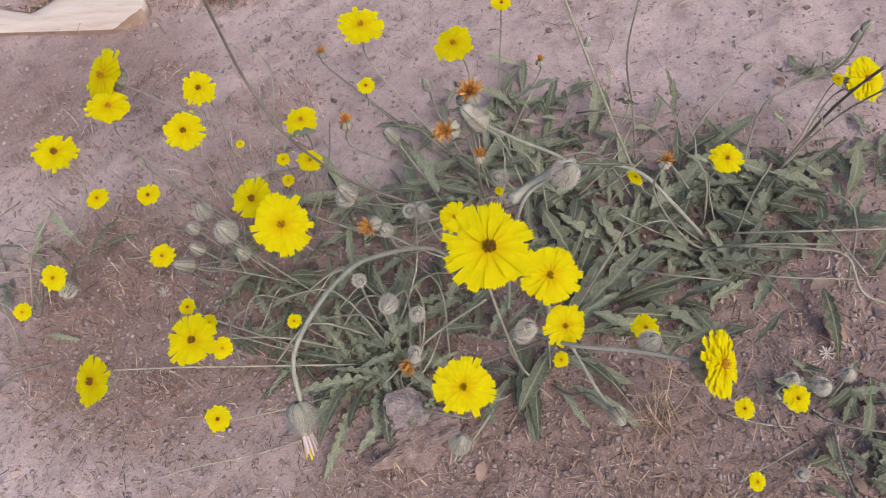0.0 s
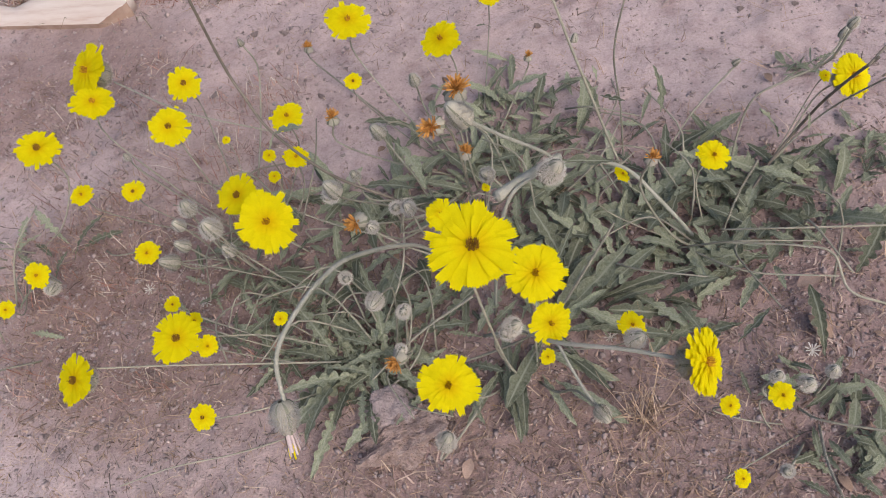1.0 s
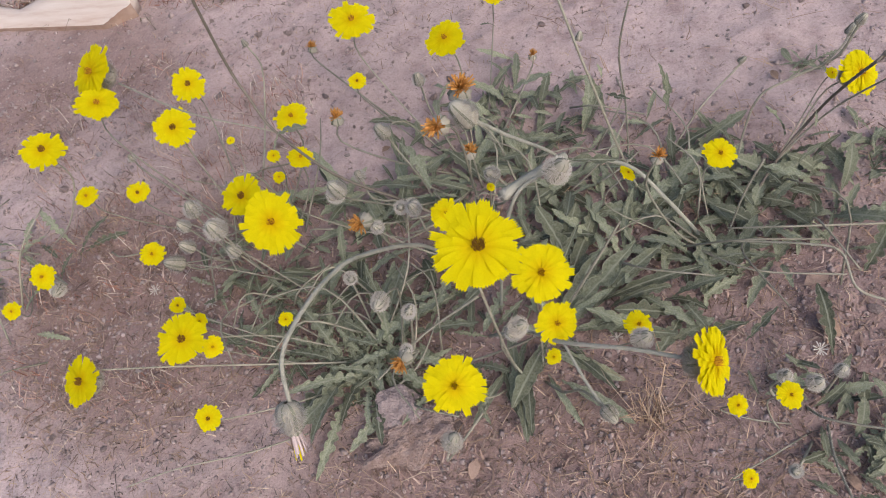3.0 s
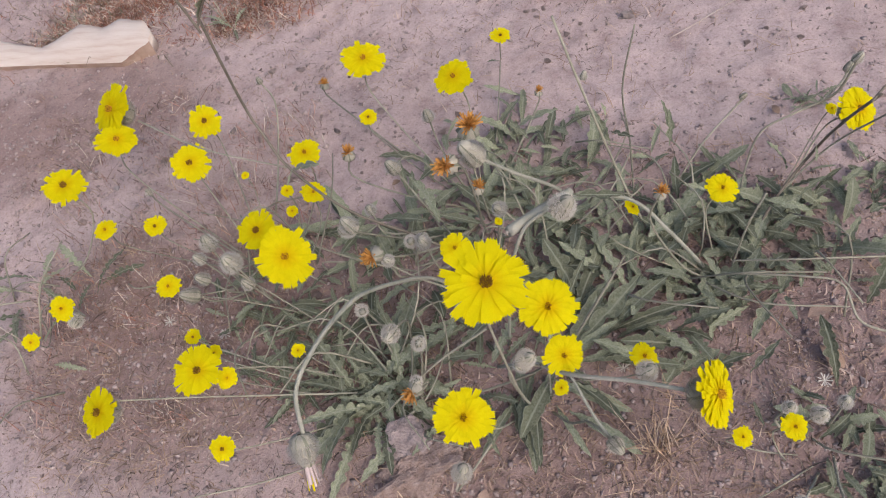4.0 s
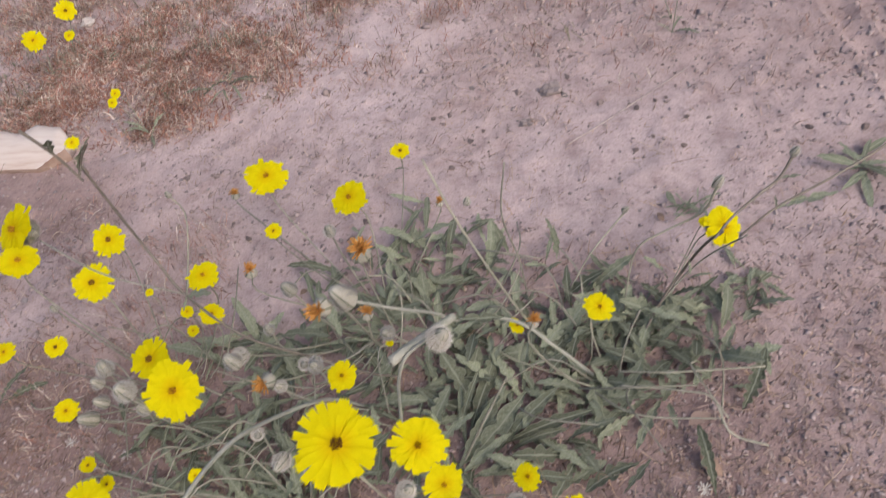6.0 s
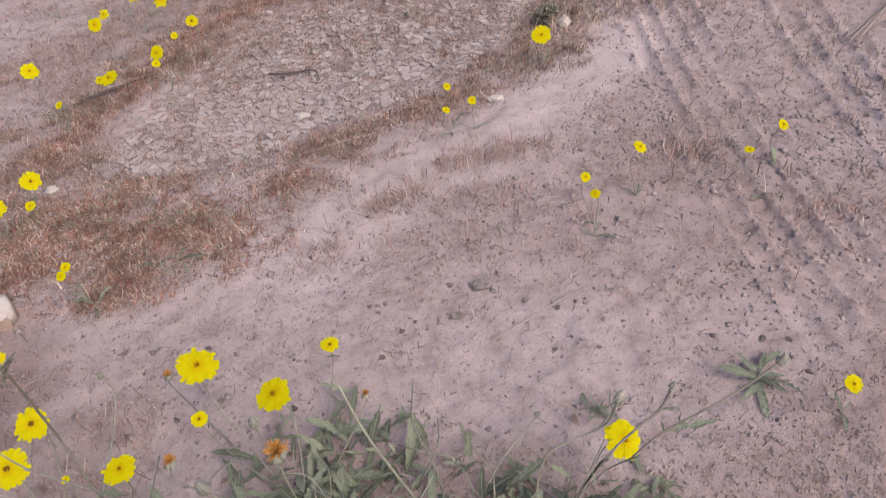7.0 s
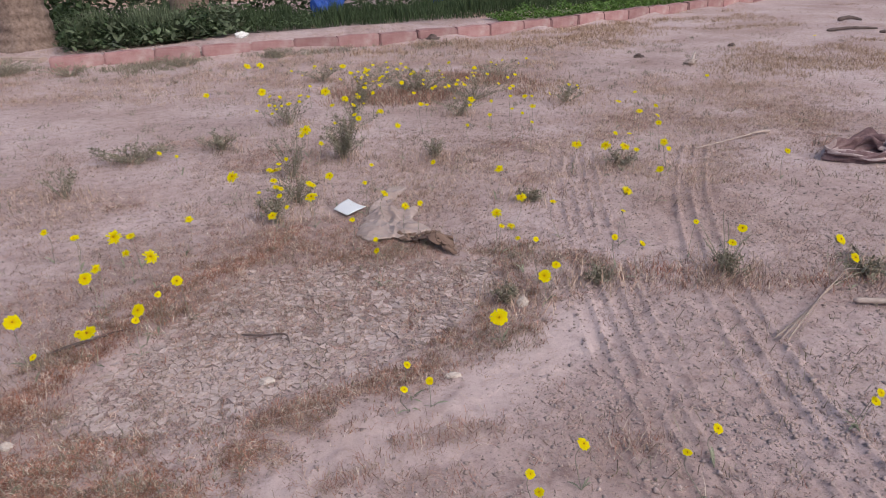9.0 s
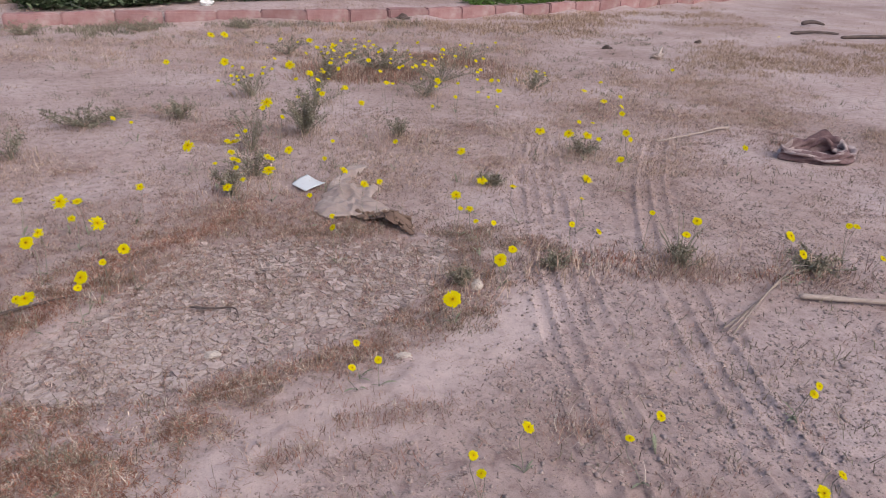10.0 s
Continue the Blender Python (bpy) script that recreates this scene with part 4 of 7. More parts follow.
def stem_part(plant, points, r0, r1, seg=14, hairs=0, name="stem", mat=None):
    """A stem through points of the world, under a plant."""
    o = plant.location
    loc = [Vector(p) - o for p in points]
    (v, f), line = fuzzy_tube(loc, r0, r1, seg, hairs)
    ob = child(name, mesh_from(name, v, f, mat or STEM), plant)
    if hairs:
        r = random.Random(int(abs(points[0][0]) * 9973) + hairs)
        chunks = []
        for k in range(hairs):
            i = r.randrange(len(line) - 1)
            p = line[i].lerp(line[i + 1], r.random())
            d = Vector((r.gauss(0, 1), r.gauss(0, 1), r.gauss(0, 1))).normalized()
            q = p + d * (r0 * 1.2 + r.uniform(0.0008, 0.0022))
            s = d.cross(line[i + 1] - line[i]).normalized() * 0.00016
            chunks.append(([p - s, p + s, q], [(0, 1, 2)]))
        tagged(child("hair", mesh_from("hair", *join(chunks), FUZZ), ob), kind="stuff")
    return ob


def leaf_mesh(seed, lobes, slim, curl, droop, deep=0.8):
    """A lobed blade one unit long along +x, folded on its midrib and bent to one side."""
    r = random.Random(seed)
    n = 46
    verts, faces, across = [], [], []
    ph, bend, twist = r.random(), r.uniform(-0.16, 0.16), r.uniform(-0.5, 0.5)
    size = [[r.uniform(0.65, 1.15) for _ in range(lobes + 3)] for _ in range(2)]

    def cut(u, shift, side):
        if not lobes:
            return 1 + 0.05 * math.sin(u * 31 + 5 * side)
        s = u * lobes + ph + shift
        hump = math.sin(math.pi * (s % 1.0)) ** 0.75
        return (1 - deep * (1 - hump) * (1 - u ** 5)) * (1 + (size[side][int(s)] - 1) * hump)

    for i in range(n + 1):
        u = i / n
        w = slim * (math.sin(math.pi * min(1, u ** 0.85)) ** 0.75) * (0.35 + 0.75 * u) if u < 1 else 0
        z = curl * math.sin(math.pi * u) - droop * u * u
        y = bend * u * u
        a, b = max(w * cut(u, 0, 0), 0.014 * (1 - u)), max(w * cut(u, 0.22, 1), 0.014 * (1 - u))
        la, lb = 0.26 + twist * u * 0.5, 0.26 - twist * u * 0.5
        wave = 0.012 * math.sin(u * 37 + ph * 9)
        # lobes lean back towards the foot of the leaf
        back = 0.16
        for q, lift, x in ((a, la, -back * a), (a * 0.5, la * 0.4, -back * a * 0.4), (0.0, 0, 0), (-b * 0.5, -lb * 0.4, -back * b * 0.4), (-b, -lb, -back * b)):
            verts.append((u + x, y + q, z + q * lift + (wave if abs(q) in (a, b) else 0)))
        across += [1.0, 0.5, 0.0, 0.5, 1.0]
    for i in range(n):
        for k in range(4):
            a = 5 * i + k
            faces.append((a, a + 5, a + 6, a + 1))
    me = mesh_from("leaf", verts, faces, LEAF)
    me.attributes.new("across", "FLOAT", "POINT").data.foreach_set("value", across)
    return me


LOBED = [leaf_mesh(s, 5 + s % 3, 0.20, 0.06 + 0.02 * (s % 3), 0.05, 0.62 + 0.06 * (s % 4)) for s in range(10)]
NARROW = [leaf_mesh(s, 8 + s % 2, 0.135, 0.10, 0.06, 0.90) for s in range(10, 16)]
TOOTHED = [leaf_mesh(s, 7 + s % 3, 0.135 + 0.012 * (s % 3), 0.05 + 0.02 * (s % 3), 0.05, 0.26 + 0.08 * (s % 3)) for s in range(50, 58)]
BROAD = [leaf_mesh(s, 7, 0.145, 0.07, 0.03, 0.30) for s in range(20, 24)]
PLAINLEAF = [leaf_mesh(s, 0, 0.10, 0.06, 0.1) for s in range(30, 33)]
BRACTS = [leaf_mesh(s, 3, 0.15, 0.05, 0.03) for s in range(40, 43)]


def leaf_at(plant, p, yaw, pitch, length, shapes, roll=0.0, broad=1.0):
    o = plant.location
    m = pose(p[0] - o.x, p[1] - o.y, p[2] - o.z, roll, -pitch, yaw) @ Matrix.Diagonal((length, length * broad, length, 1))
    return child("leaf", rnd.choice(shapes), plant, m)


def rosette(plant, x, y, n, lo, hi, shapes, yaw0=0, yaw1=360, pitch=(5, 45), spread=0.03, broad=1.0):
    for k in range(n):
        a = yaw0 + (yaw1 - yaw0) * (k + rnd.uniform(-0.4, 0.4)) / n
        px, py = x + rnd.gauss(0, spread), y + rnd.gauss(0, spread)
        leaf_at(plant, (px, py, gz(px, py) + 0.003), a, rnd.uniform(*pitch), rnd.uniform(lo, hi), shapes, rnd.uniform(-25, 25), broad * rnd.uniform(0.7, 1.25))


def flower_head(plant, p, d, normal, dark, shapes, calyx=True):
    m = Matrix.Translation(Vector(p) - plant.location) @ frame_to(normal, rnd.random() * 6.28) @ Matrix.Scale(d, 4)
    head = child("flower_head", rnd.choice(shapes), plant, m)
    child("centre", DARK_DOME if dark else PALE_DOME, head, pose(0, 0, 0.03))
    if calyx:
        child("calyx", CALYX, head, pose(0, 0, -0.40) @ Matrix.Diagonal((0.42, 0.42, 0.58, 1)))
        if d > 0.03:
            tagged(child("hair", HAIR, head, pose(0, 0, -0.44) @ Matrix.Diagonal((0.44, 0.44, 0.34, 1))), kind="stuff")
    return head


def rise(base, p, normal, d, sag=0.35):
    """The line of a stalk from the ground to just under a head."""
    base, p, nv = Vector(base), Vector(p), Vector(normal).normalized()
    end = p - nv * d * 0.34
    near = end - (nv * 0.6 + Vector((0, 0, 0.4))) * min(0.05, p.z * 0.4)
    mid = base.lerp(near, 0.5)
    mid.z = max(base.z + (near.z - base.z) * sag, 0.012)
    return [base, mid, near, end]


def root_of(plant, p):
    o = plant.location
    reach = Vector((p[0] - o.x, p[1] - o.y))
    k = min(1.0, 0.05 / max(reach.length, 0.001)) * rnd.uniform(0.3, 1.0)
    bx, by = o.x + reach.x * k, o.y + reach.y * k
    if reach.length > 0.2:
        bx, by = p[0] - reach.x * 0.16 / reach.length, p[1] - reach.y * 0.16 / reach.length
    return (bx, by, gz(bx, by))


def bloom(plant, p, d, normal, dark, stem=True):
    shapes = OPEN if dark else FULL
    flower_head(plant, p, d, normal, dark, shapes)
    if not stem:
        return
    stem_part(plant, rise(root_of(plant, p), p, normal, d), 0.0007 + d * 0.008, 0.0006 + d * 0.008, 12, 90 if d > 0.03 else 0)


def wilted(plant, p, d, normal):
    m = Matrix.Translation(Vector(p) - plant.location) @ frame_to(normal, rnd.random() * 6) @ Matrix.Scale(d * 1.1, 4)
    head = child("wilted_head", WILTED, plant, m, "orange wilted flower head")
    child("calyx", CALYX, head, pose(0, 0, -0.55))
    stem_part(plant, rise(root_of(plant, p), p, normal, d), 0.0014, 0.0010, 10, 40)


def bud(plant, p, d, normal, own_stem=True):
    m = Matrix.Translation(Vector(p) - plant.location) @ frame_to(normal, rnd.random() * 6) @ Matrix.Scale(d * 0.8, 4) @ pose(0, 0, -0.6)
    head = child("bud", BUDS, plant, m, "closed striped hairy bud")
    tagged(child("hair", LONGHAIR if d > 0.026 else HAIR, head), kind="stuff")
    if own_stem and p[2] < 0.17:
        stem_part(plant, rise(root_of(plant, p), p, normal, d), 0.0015, 0.0011, 10, 40)


def stalk(plant, points, r, dark=False):
    stem_part(plant, points, r * 0.44, r * 0.56, 8 * len(points), 110 if dark else 420 + int(90000 * max(0, r - 0.0026)), "stalk", STALK if dark else PALESTALK if r > 0.0027 else STEM)


def bract(plant, p, yaw, pitch, length):
    leaf_at(plant, p, yaw, pitch, length, BRACTS, rnd.uniform(-20, 20))


def nodding(plant, p, d, normal):
    """A hanging bud with purplish spent florets and yellow tips."""
    m = Matrix.Translation(Vector(p) - plant.location) @ frame_to(normal) @ Matrix.Diagonal((d * 0.92, d * 0.92, d * 1.0, 1)) @ pose(0, 0, -0.5)
    head = child("nodding_bud", BUDS, plant, m, "hanging bud with purplish spent florets")
    tagged(child("hair", HAIR, head), kind="stuff")
    r = random.Random(3)
    for name, mat, n, lo, hi in (("spent_floret_tuft", PINK, 34, 1.6, 2.05), ("yellow_floret_tuft", PETAL, 10, 1.9, 2.2)):
        chunks = []
        for k in range(n):
            a, q = r.random() * 6.283, r.uniform(0.05, 0.24)
            z0 = 1.1 if mat is PINK else 1.6
            p0, p1 = Vector((q * math.cos(a), q * math.sin(a), z0)), Vector((q * 1.5 * math.cos(a), q * 1.5 * math.sin(a), r.uniform(lo, hi)))
            s = Vector((-math.sin(a), math.cos(a), 0)) * 0.05
            chunks.append(([p0 - s, p0 + s, p1 + s * 0.7, p1 - s * 0.7], [(0, 1, 2, 3)]))
        child(name, mesh_from(name, *join(chunks), mat), head)


GROUP = "yellow hawkbit plants"
plant_a = thing("hawkbit_plant", -0.009, 0.410, 0, "low hawkbit with narrow lobed leaves and nodding bud", "flowering plant", GROUP)
plant_b = thing("hawkbit_plant", 0.130, 0.644, 0, "dense hawkbit with orange wilted heads and hairy stalks", "flowering plant", GROUP)
plant_c = thing("hawkbit_plant", 0.386, 0.486, 0, "leafy hawkbit with few yellow flowers and long stalks", "flowering plant", GROUP)
plant_d = thing("hawkbit_plant", -0.165, 0.612, 0, "hawkbit with many yellow flowers and striped buds", "flowering plant", GROUP)
plant_e = thing("hawkbit_plant", -0.498, 0.664, 0, "sparse grey hawkbit with three yellow flowers", "flowering plant", GROUP)
plant_g = thing("hawkbit_plant", 0.424, 0.281, 0, "small drying hawkbit with little yellow flowers", "flowering plant", GROUP)
plant_j = thing("hawkbit_plant", 0.144, 0.404, 0, "hawkbit with broad leaves and the largest flowers", "flowering plant", GROUP)

rosette(plant_a, -0.015, 0.415, 32, 0.050, 0.112, NARROW, 110, 335, (2, 22), 0.02)
rosette(plant_a, 0.0, 0.44, 19, 0.046, 0.103, NARROW, -40, 120, (7, 31), 0.03)
rosette(plant_a, -0.05, 0.47, 14, 0.046, 0.092, NARROW, 0, 360, (7, 31), 0.04)
rosette(plant_b, 0.12, 0.62, 54, 0.034, 0.080, TOOTHED, 0, 360, (4, 37), 0.07, 1.0)
rosette(plant_b, 0.02, 0.61, 20, 0.048, 0.093, BROAD, 60, 300, (4, 27), 0.05, 1.0)
rosette(plant_b, 0.22, 0.60, 41, 0.028, 0.075, TOOTHED, 0, 360, (4, 37), 0.06, 1.0)
rosette(plant_b, 0.14, 0.51, 41, 0.028, 0.070, NARROW, 0, 360, (4, 37), 0.06)
rosette(plant_b, 0.17, 0.72, 19, 0.026, 0.053, PLAINLEAF, 0, 360, (14, 48), 0.05)
rosette(plant_c, 0.40, 0.50, 41, 0.031, 0.077, LOBED, 0, 360, (4, 37), 0.05, 1.0)
rosette(plant_c, 0.30, 0.47, 41, 0.031, 0.083, LOBED, 0, 360, (4, 34), 0.06, 1.0)
rosette(plant_c, 0.37, 0.56, 26, 0.031, 0.077, LOBED, 0, 360, (4, 37), 0.05, 1.0)
rosette(plant_c, 0.25, 0.52, 26, 0.031, 0.072, LOBED, 0, 360, (4, 34), 0.05, 1.0)
rosette(plant_b, 0.10, 0.70, 20, 0.028, 0.065, TOOTHED, 0, 360, (6, 41), 0.05, 1.0)
rosette(plant_c, 0.45, 0.55, 20, 0.029, 0.059, PLAINLEAF, 0, 360, (7, 41), 0.04)
rosette(plant_d, -0.06, 0.56, 41, 0.028, 0.070, TOOTHED, 0, 360, (6, 37), 0.05, 1.0)
rosette(plant_d, -0.16, 0.58, 20, 0.028, 0.056, NARROW, 0, 360, (6, 27), 0.05)
rosette(plant_e, -0.48, 0.64, 17, 0.034, 0.081, NARROW, 0, 360, (6, 37), 0.05)
rosette(plant_g, 0.445, 0.275, 22, 0.022, 0.050, TOOTHED, 0, 360, (8, 50), 0.025, 1.3)
rosette(plant_g, 0.430, 0.235, 16, 0.020, 0.042, LOBED, 0, 360, (5, 45), 0.025, 1.1)
rosette(plant_g, 0.405, 0.300, 10, 0.018, 0.036, TOOTHED, 0, 360, (15, 60), 0.02, 1.2)
rosette(plant_j, 0.15, 0.40, 12, 0.060, 0.110, BROAD, 215, 330, (1, 17), 0.02, 0.85)
rosette(plant_j, 0.21, 0.43, 8, 0.070, 0.120, BROAD, -20, 90, (6, 24), 0.02, 0.85)
rosette(plant_j, 0.12, 0.42, 17, 0.034, 0.081, NARROW, 0, 360, (6, 34), 0.05)

rosette(plant_b, 0.13, 0.66, 30, 0.030, 0.075, TOOTHED, 0, 360, (5, 40), 0.08, 1.1)
rosette(plant_b, 0.20, 0.69, 22, 0.028, 0.065, TOOTHED, 0, 360, (8, 50), 0.05, 1.1)
rosette(plant_d, -0.141, 0.504, 23, 0.026, 0.062, NARROW, 0, 360, (4, 27), 0.035)
rosette(plant_a, -0.112, 0.452, 16, 0.030, 0.070, NARROW, 90, 270, (3, 20), 0.02)
rosette(plant_b, 0.215, 0.740, 17, 0.026, 0.058, TOOTHED, 0, 360, (10, 41), 0.03, 1.0)
rosette(plant_d, -0.169, 0.564, 19, 0.023, 0.046, TOOTHED, 0, 360, (6, 31), 0.03, 1.0)
rosette(plant_c, 0.497, 0.520, 19, 0.025, 0.051, LOBED, 0, 360, (6, 34), 0.03, 1.0)
rosette(plant_c, 0.440, 0.545, 16, 0.040, 0.080, TOOTHED, 0, 360, (6, 45), 0.03, 1.25)
rosette(plant_c, 0.500, 0.545, 18, 0.026, 0.055, TOOTHED, 0, 360, (8, 50), 0.035, 1.3)
rosette(plant_c, 0.395, 0.585, 12, 0.030, 0.065, BROAD, 0, 360, (8, 45), 0.03, 1.0)

def tangle(plant, x, y, n, spread, reach):
    """Thin hairy stems that sprawl over one another."""
    for k in range(n):
        a = rnd.random() * 6.283
        px, py = x + rnd.gauss(0, spread), y + rnd.gauss(0, spread)
        ln = reach * rnd.uniform(0.5, 1.2)
        h = rnd.uniform(0.015, 0.09)
        pts = [(px, py, gz(px, py) + 0.004), (px + math.cos(a) * ln * 0.5, py + math.sin(a) * ln * 0.5, h), (px + math.cos(a + 0.4) * ln, py + math.sin(a + 0.4) * ln, h * rnd.uniform(0.6, 1.3))]
        stem_part(plant, pts, 0.0013, 0.0008, 8, 25)


tangle(plant_b, 0.14, 0.58, 18, 0.07, 0.12)
tangle(plant_a, 0.03, 0.43, 10, 0.03, 0.12)
tangle(plant_c, 0.34, 0.48, 12, 0.06, 0.12)
tangle(plant_d, -0.12, 0.58, 14, 0.05, 0.12)
tangle(plant_e, -0.47, 0.63, 9, 0.04, 0.10)

bloom(plant_d, (-0.325, 0.802, 0.160), 0.069, (-0.43, -0.31, 0.85), 0, False)
bloom(plant_d, (-0.316, 0.754, 0.150), 0.051, (0.38, -0.06, 0.93), 0)
bloom(plant_d, (-0.203, 0.767, 0.138), 0.045, (0.14, -0.36, 0.92), 1)
bloom(plant_d, (-0.224, 0.712, 0.125), 0.049, (0.24, -0.37, 0.90), 1)
bloom(plant_e, (-0.343, 0.657, 0.185), 0.050, (0.17, -0.16, 0.97), 1)
bloom(plant_d, (-0.344, 0.653, 0.100), 0.028, (0.06, -0.25, 0.97), 0)
bloom(plant_d, (-0.282, 0.651, 0.090), 0.028, (0.16, -0.27, 0.95), 1)
bloom(plant_d, (-0.058, 0.653, 0.160), 0.037, (0.18, -0.11, 0.98), 0)
bloom(plant_d, (-0.056, 0.614, 0.135), 0.028, (0.27, -0.17, 0.95), 0)
bloom(plant_d, (-0.092, 0.633, 0.125), 0.016, (0.16, -0.27, 0.95), 0)
bloom(plant_d, (-0.095, 0.622, 0.100), 0.015, (0.16, -0.27, 0.95), 0)
bloom(plant_d, (-0.165, 0.705, 0.090), 0.011, (0.16, -0.27, 0.95), 0)
bloom(plant_d, (-0.105, 0.546, 0.170), 0.047, (-0.14, -0.21, 0.97), 1)
bloom(plant_d, (-0.059, 0.483, 0.200), 0.057, (0.12, -0.45, 0.88), 0)
bloom(plant_d, (-0.257, 0.562, 0.080), 0.029, (0.14, -0.36, 0.92), 0)
bloom(plant_e, (-0.379, 0.545, 0.100), 0.030, (0.12, -0.45, 0.88), 0)
bloom(plant_e, (-0.436, 0.526, 0.070), 0.022, (0.12, -0.45, 0.88), 0)
bloom(plant_a, (-0.178, 0.415, 0.130), 0.050, (0.06, -0.20, 0.98), 1, False)
bloom(plant_a, (-0.217, 0.486, 0.080), 0.018, (0.14, -0.36, 0.92), 1)
bloom(plant_a, (-0.178, 0.449, 0.100), 0.017, (0.14, -0.36, 0.92), 1)
bloom(plant_a, (-0.161, 0.417, 0.100), 0.022, (0.49, -0.53, 0.69), 0)
bloom(plant_a, (-0.270, 0.381, 0.145), 0.049, (-0.37, -0.29, 0.88), 1, False)
bloom(plant_a, (-0.154, 0.337, 0.110), 0.025, (0.12, -0.45, 0.88), 1)
bloom(plant_a, (-0.099, 0.456, 0.060), 0.016, (0.12, -0.45, 0.88), 0)
bloom(plant_j, (0.097, 0.290, 0.210), 0.045, (0.13, -0.41, 0.90), 0)
bloom(plant_j, (0.139, 0.324, 0.345), 0.056, (0.16, -0.21, 0.96), 1)
bloom(plant_b, (0.102, 0.476, 0.170), 0.030, (0.14, -0.36, 0.92), 0)
bloom(plant_j, (0.177, 0.362, 0.230), 0.047, (0.12, -0.45, 0.88), 0)
bloom(plant_j, (0.184, 0.355, 0.150), 0.037, (0.20, -0.55, 0.81), 0)
bloom(plant_j, (0.178, 0.366, 0.050), 0.016, (0.11, -0.54, 0.83), 0)
bloom(plant_j, (0.260, 0.367, 0.090), 0.027, (0.18, -0.05, 0.98), 0)
bloom(plant_j, (0.288, 0.280, 0.200), 0.053, (0.78, -0.35, 0.52), 0, False)
bloom(plant_g, (0.320, 0.275, 0.100), 0.018, (0.14, -0.36, 0.92), 0)
bloom(plant_g, (0.361, 0.274, 0.110), 0.023, (0.14, -0.36, 0.92), 0)
bloom(plant_g, (0.321, 0.223, 0.060), 0.017, (0.43, -0.37, 0.83), 0)
bloom(plant_c, (0.375, 0.517, 0.126), 0.032, (0.14, -0.36, 0.92), 0)
bloom(plant_c, (0.285, 0.519, 0.120), 0.020, (0.65, -0.01, 0.76), 0)
bloom(plant_b, (0.012, 0.810, 0.145), 0.055, (0.16, -0.21, 0.96), 0)
bloom(plant_b, (0.000, 0.767, 0.085), 0.023, (0.14, -0.36, 0.92), 1)
bloom(plant_b, (0.125, 0.719, 0.165), 0.046, (-0.21, -0.24, 0.95), 0)
bloom(plant_b, (0.190, 0.833, 0.114), 0.026, (0.17, -0.16, 0.97), 1)
bloom(plant_c, (0.538, 0.588, 0.120), 0.049, (0.43, -0.46, 0.78), 0)
bloom(plant_c, (0.537, 0.629, 0.080), 0.014, (0.14, -0.36, 0.92), 0)
bloom(plant_b, (0.147, 0.527, 0.130), 0.009, (0.14, -0.36, 0.92), 0)
wilted(plant_b, (0.118, 0.468, 0.300), 0.017, (-0.35, -0.68, 0.64))
wilted(plant_b, (0.134, 0.622, 0.180), 0.025, (0.16, -0.27, 0.95))
wilted(plant_b, (0.014, 0.499, 0.150), 0.018, (-0.46, -0.64, 0.61))
wilted(plant_a, (0.031, 0.375, 0.080), 0.017, (-0.50, -0.75, 0.42))
wilted(plant_c, (0.298, 0.473, 0.200), 0.012, (0.17, -0.16, 0.97))
wilted(plant_b, (-0.021, 0.687, 0.110), 0.016, (0.18, -0.05, 0.98))
wilted(plant_b, (0.227, 0.784, 0.050), 0.011, (0.18, -0.05, 0.98))
wilted(plant_b, (-0.073, 0.891, 0.050), 0.013, (0.18, -0.05, 0.98))
wilted(plant_b, (0.134, 0.541, 0.175), 0.013, (0.18, -0.05, 0.98))
bud(plant_d, (-0.142, 0.526, 0.150), 0.026, (-0.13, -0.11, 0.99))
bud(plant_d, (-0.183, 0.575, 0.130), 0.022, (-0.01, 0.10, 0.99))
bud(plant_d, (-0.209, 0.578, 0.100), 0.017, (-0.34, -0.04, 0.94))
bud(plant_d, (-0.213, 0.563, 0.080), 0.019, (-0.56, -0.04, 0.83))
bud(plant_d, (-0.232, 0.550, 0.070), 0.024, (-0.70, -0.16, 0.69))
bud(plant_d, (-0.140, 0.523, 0.110), 0.017, (-0.34, -0.04, 0.94))
bud(plant_b, (0.016, 0.478, 0.235), 0.019, (-0.43, 0.14, 0.89))
bud(plant_b, (0.042, 0.613, 0.150), 0.020, (-0.43, 0.14, 0.89))
bud(plant_b, (0.140, 0.475, 0.300), 0.025, (-0.54, 0.21, 0.82))
bud(plant_j, (0.246, 0.315, 0.180), 0.019, (0.46, -0.16, 0.87))
bud(plant_j, (0.151, 0.353, 0.160), 0.019, (0.54, -0.25, 0.80))
bud(plant_a, (0.024, 0.418, 0.130), 0.020, (-0.29, -0.83, 0.47))
bud(plant_j, (0.211, 0.272, 0.140), 0.016, (0.45, -0.89, 0.12))
bud(plant_j, (0.072, 0.288, 0.080), 0.021, (0.39, 0.20, 0.90))
bud(plant_b, (0.208, 0.464, 0.220), 0.026, (0.46, -0.16, 0.87))
bud(plant_b, (0.064, 0.523, 0.130), 0.016, (0.47, -0.05, 0.88))
bud(plant_b, (0.004, 0.592, 0.110), 0.015, (-0.22, 0.04, 0.97))
bud(plant_c, (0.560, 0.658, 0.110), 0.014, (0.49, 0.36, 0.79), False)
bud(plant_d, (-0.321, 0.740, 0.060), 0.012, (-0.12, 0.01, 0.99))
bud(plant_b, (0.081, 0.731, 0.100), 0.018, (-0.11, 0.13, 0.99))
bud(plant_b, (0.028, 0.497, 0.140), 0.015, (-0.16, -0.31, 0.94))
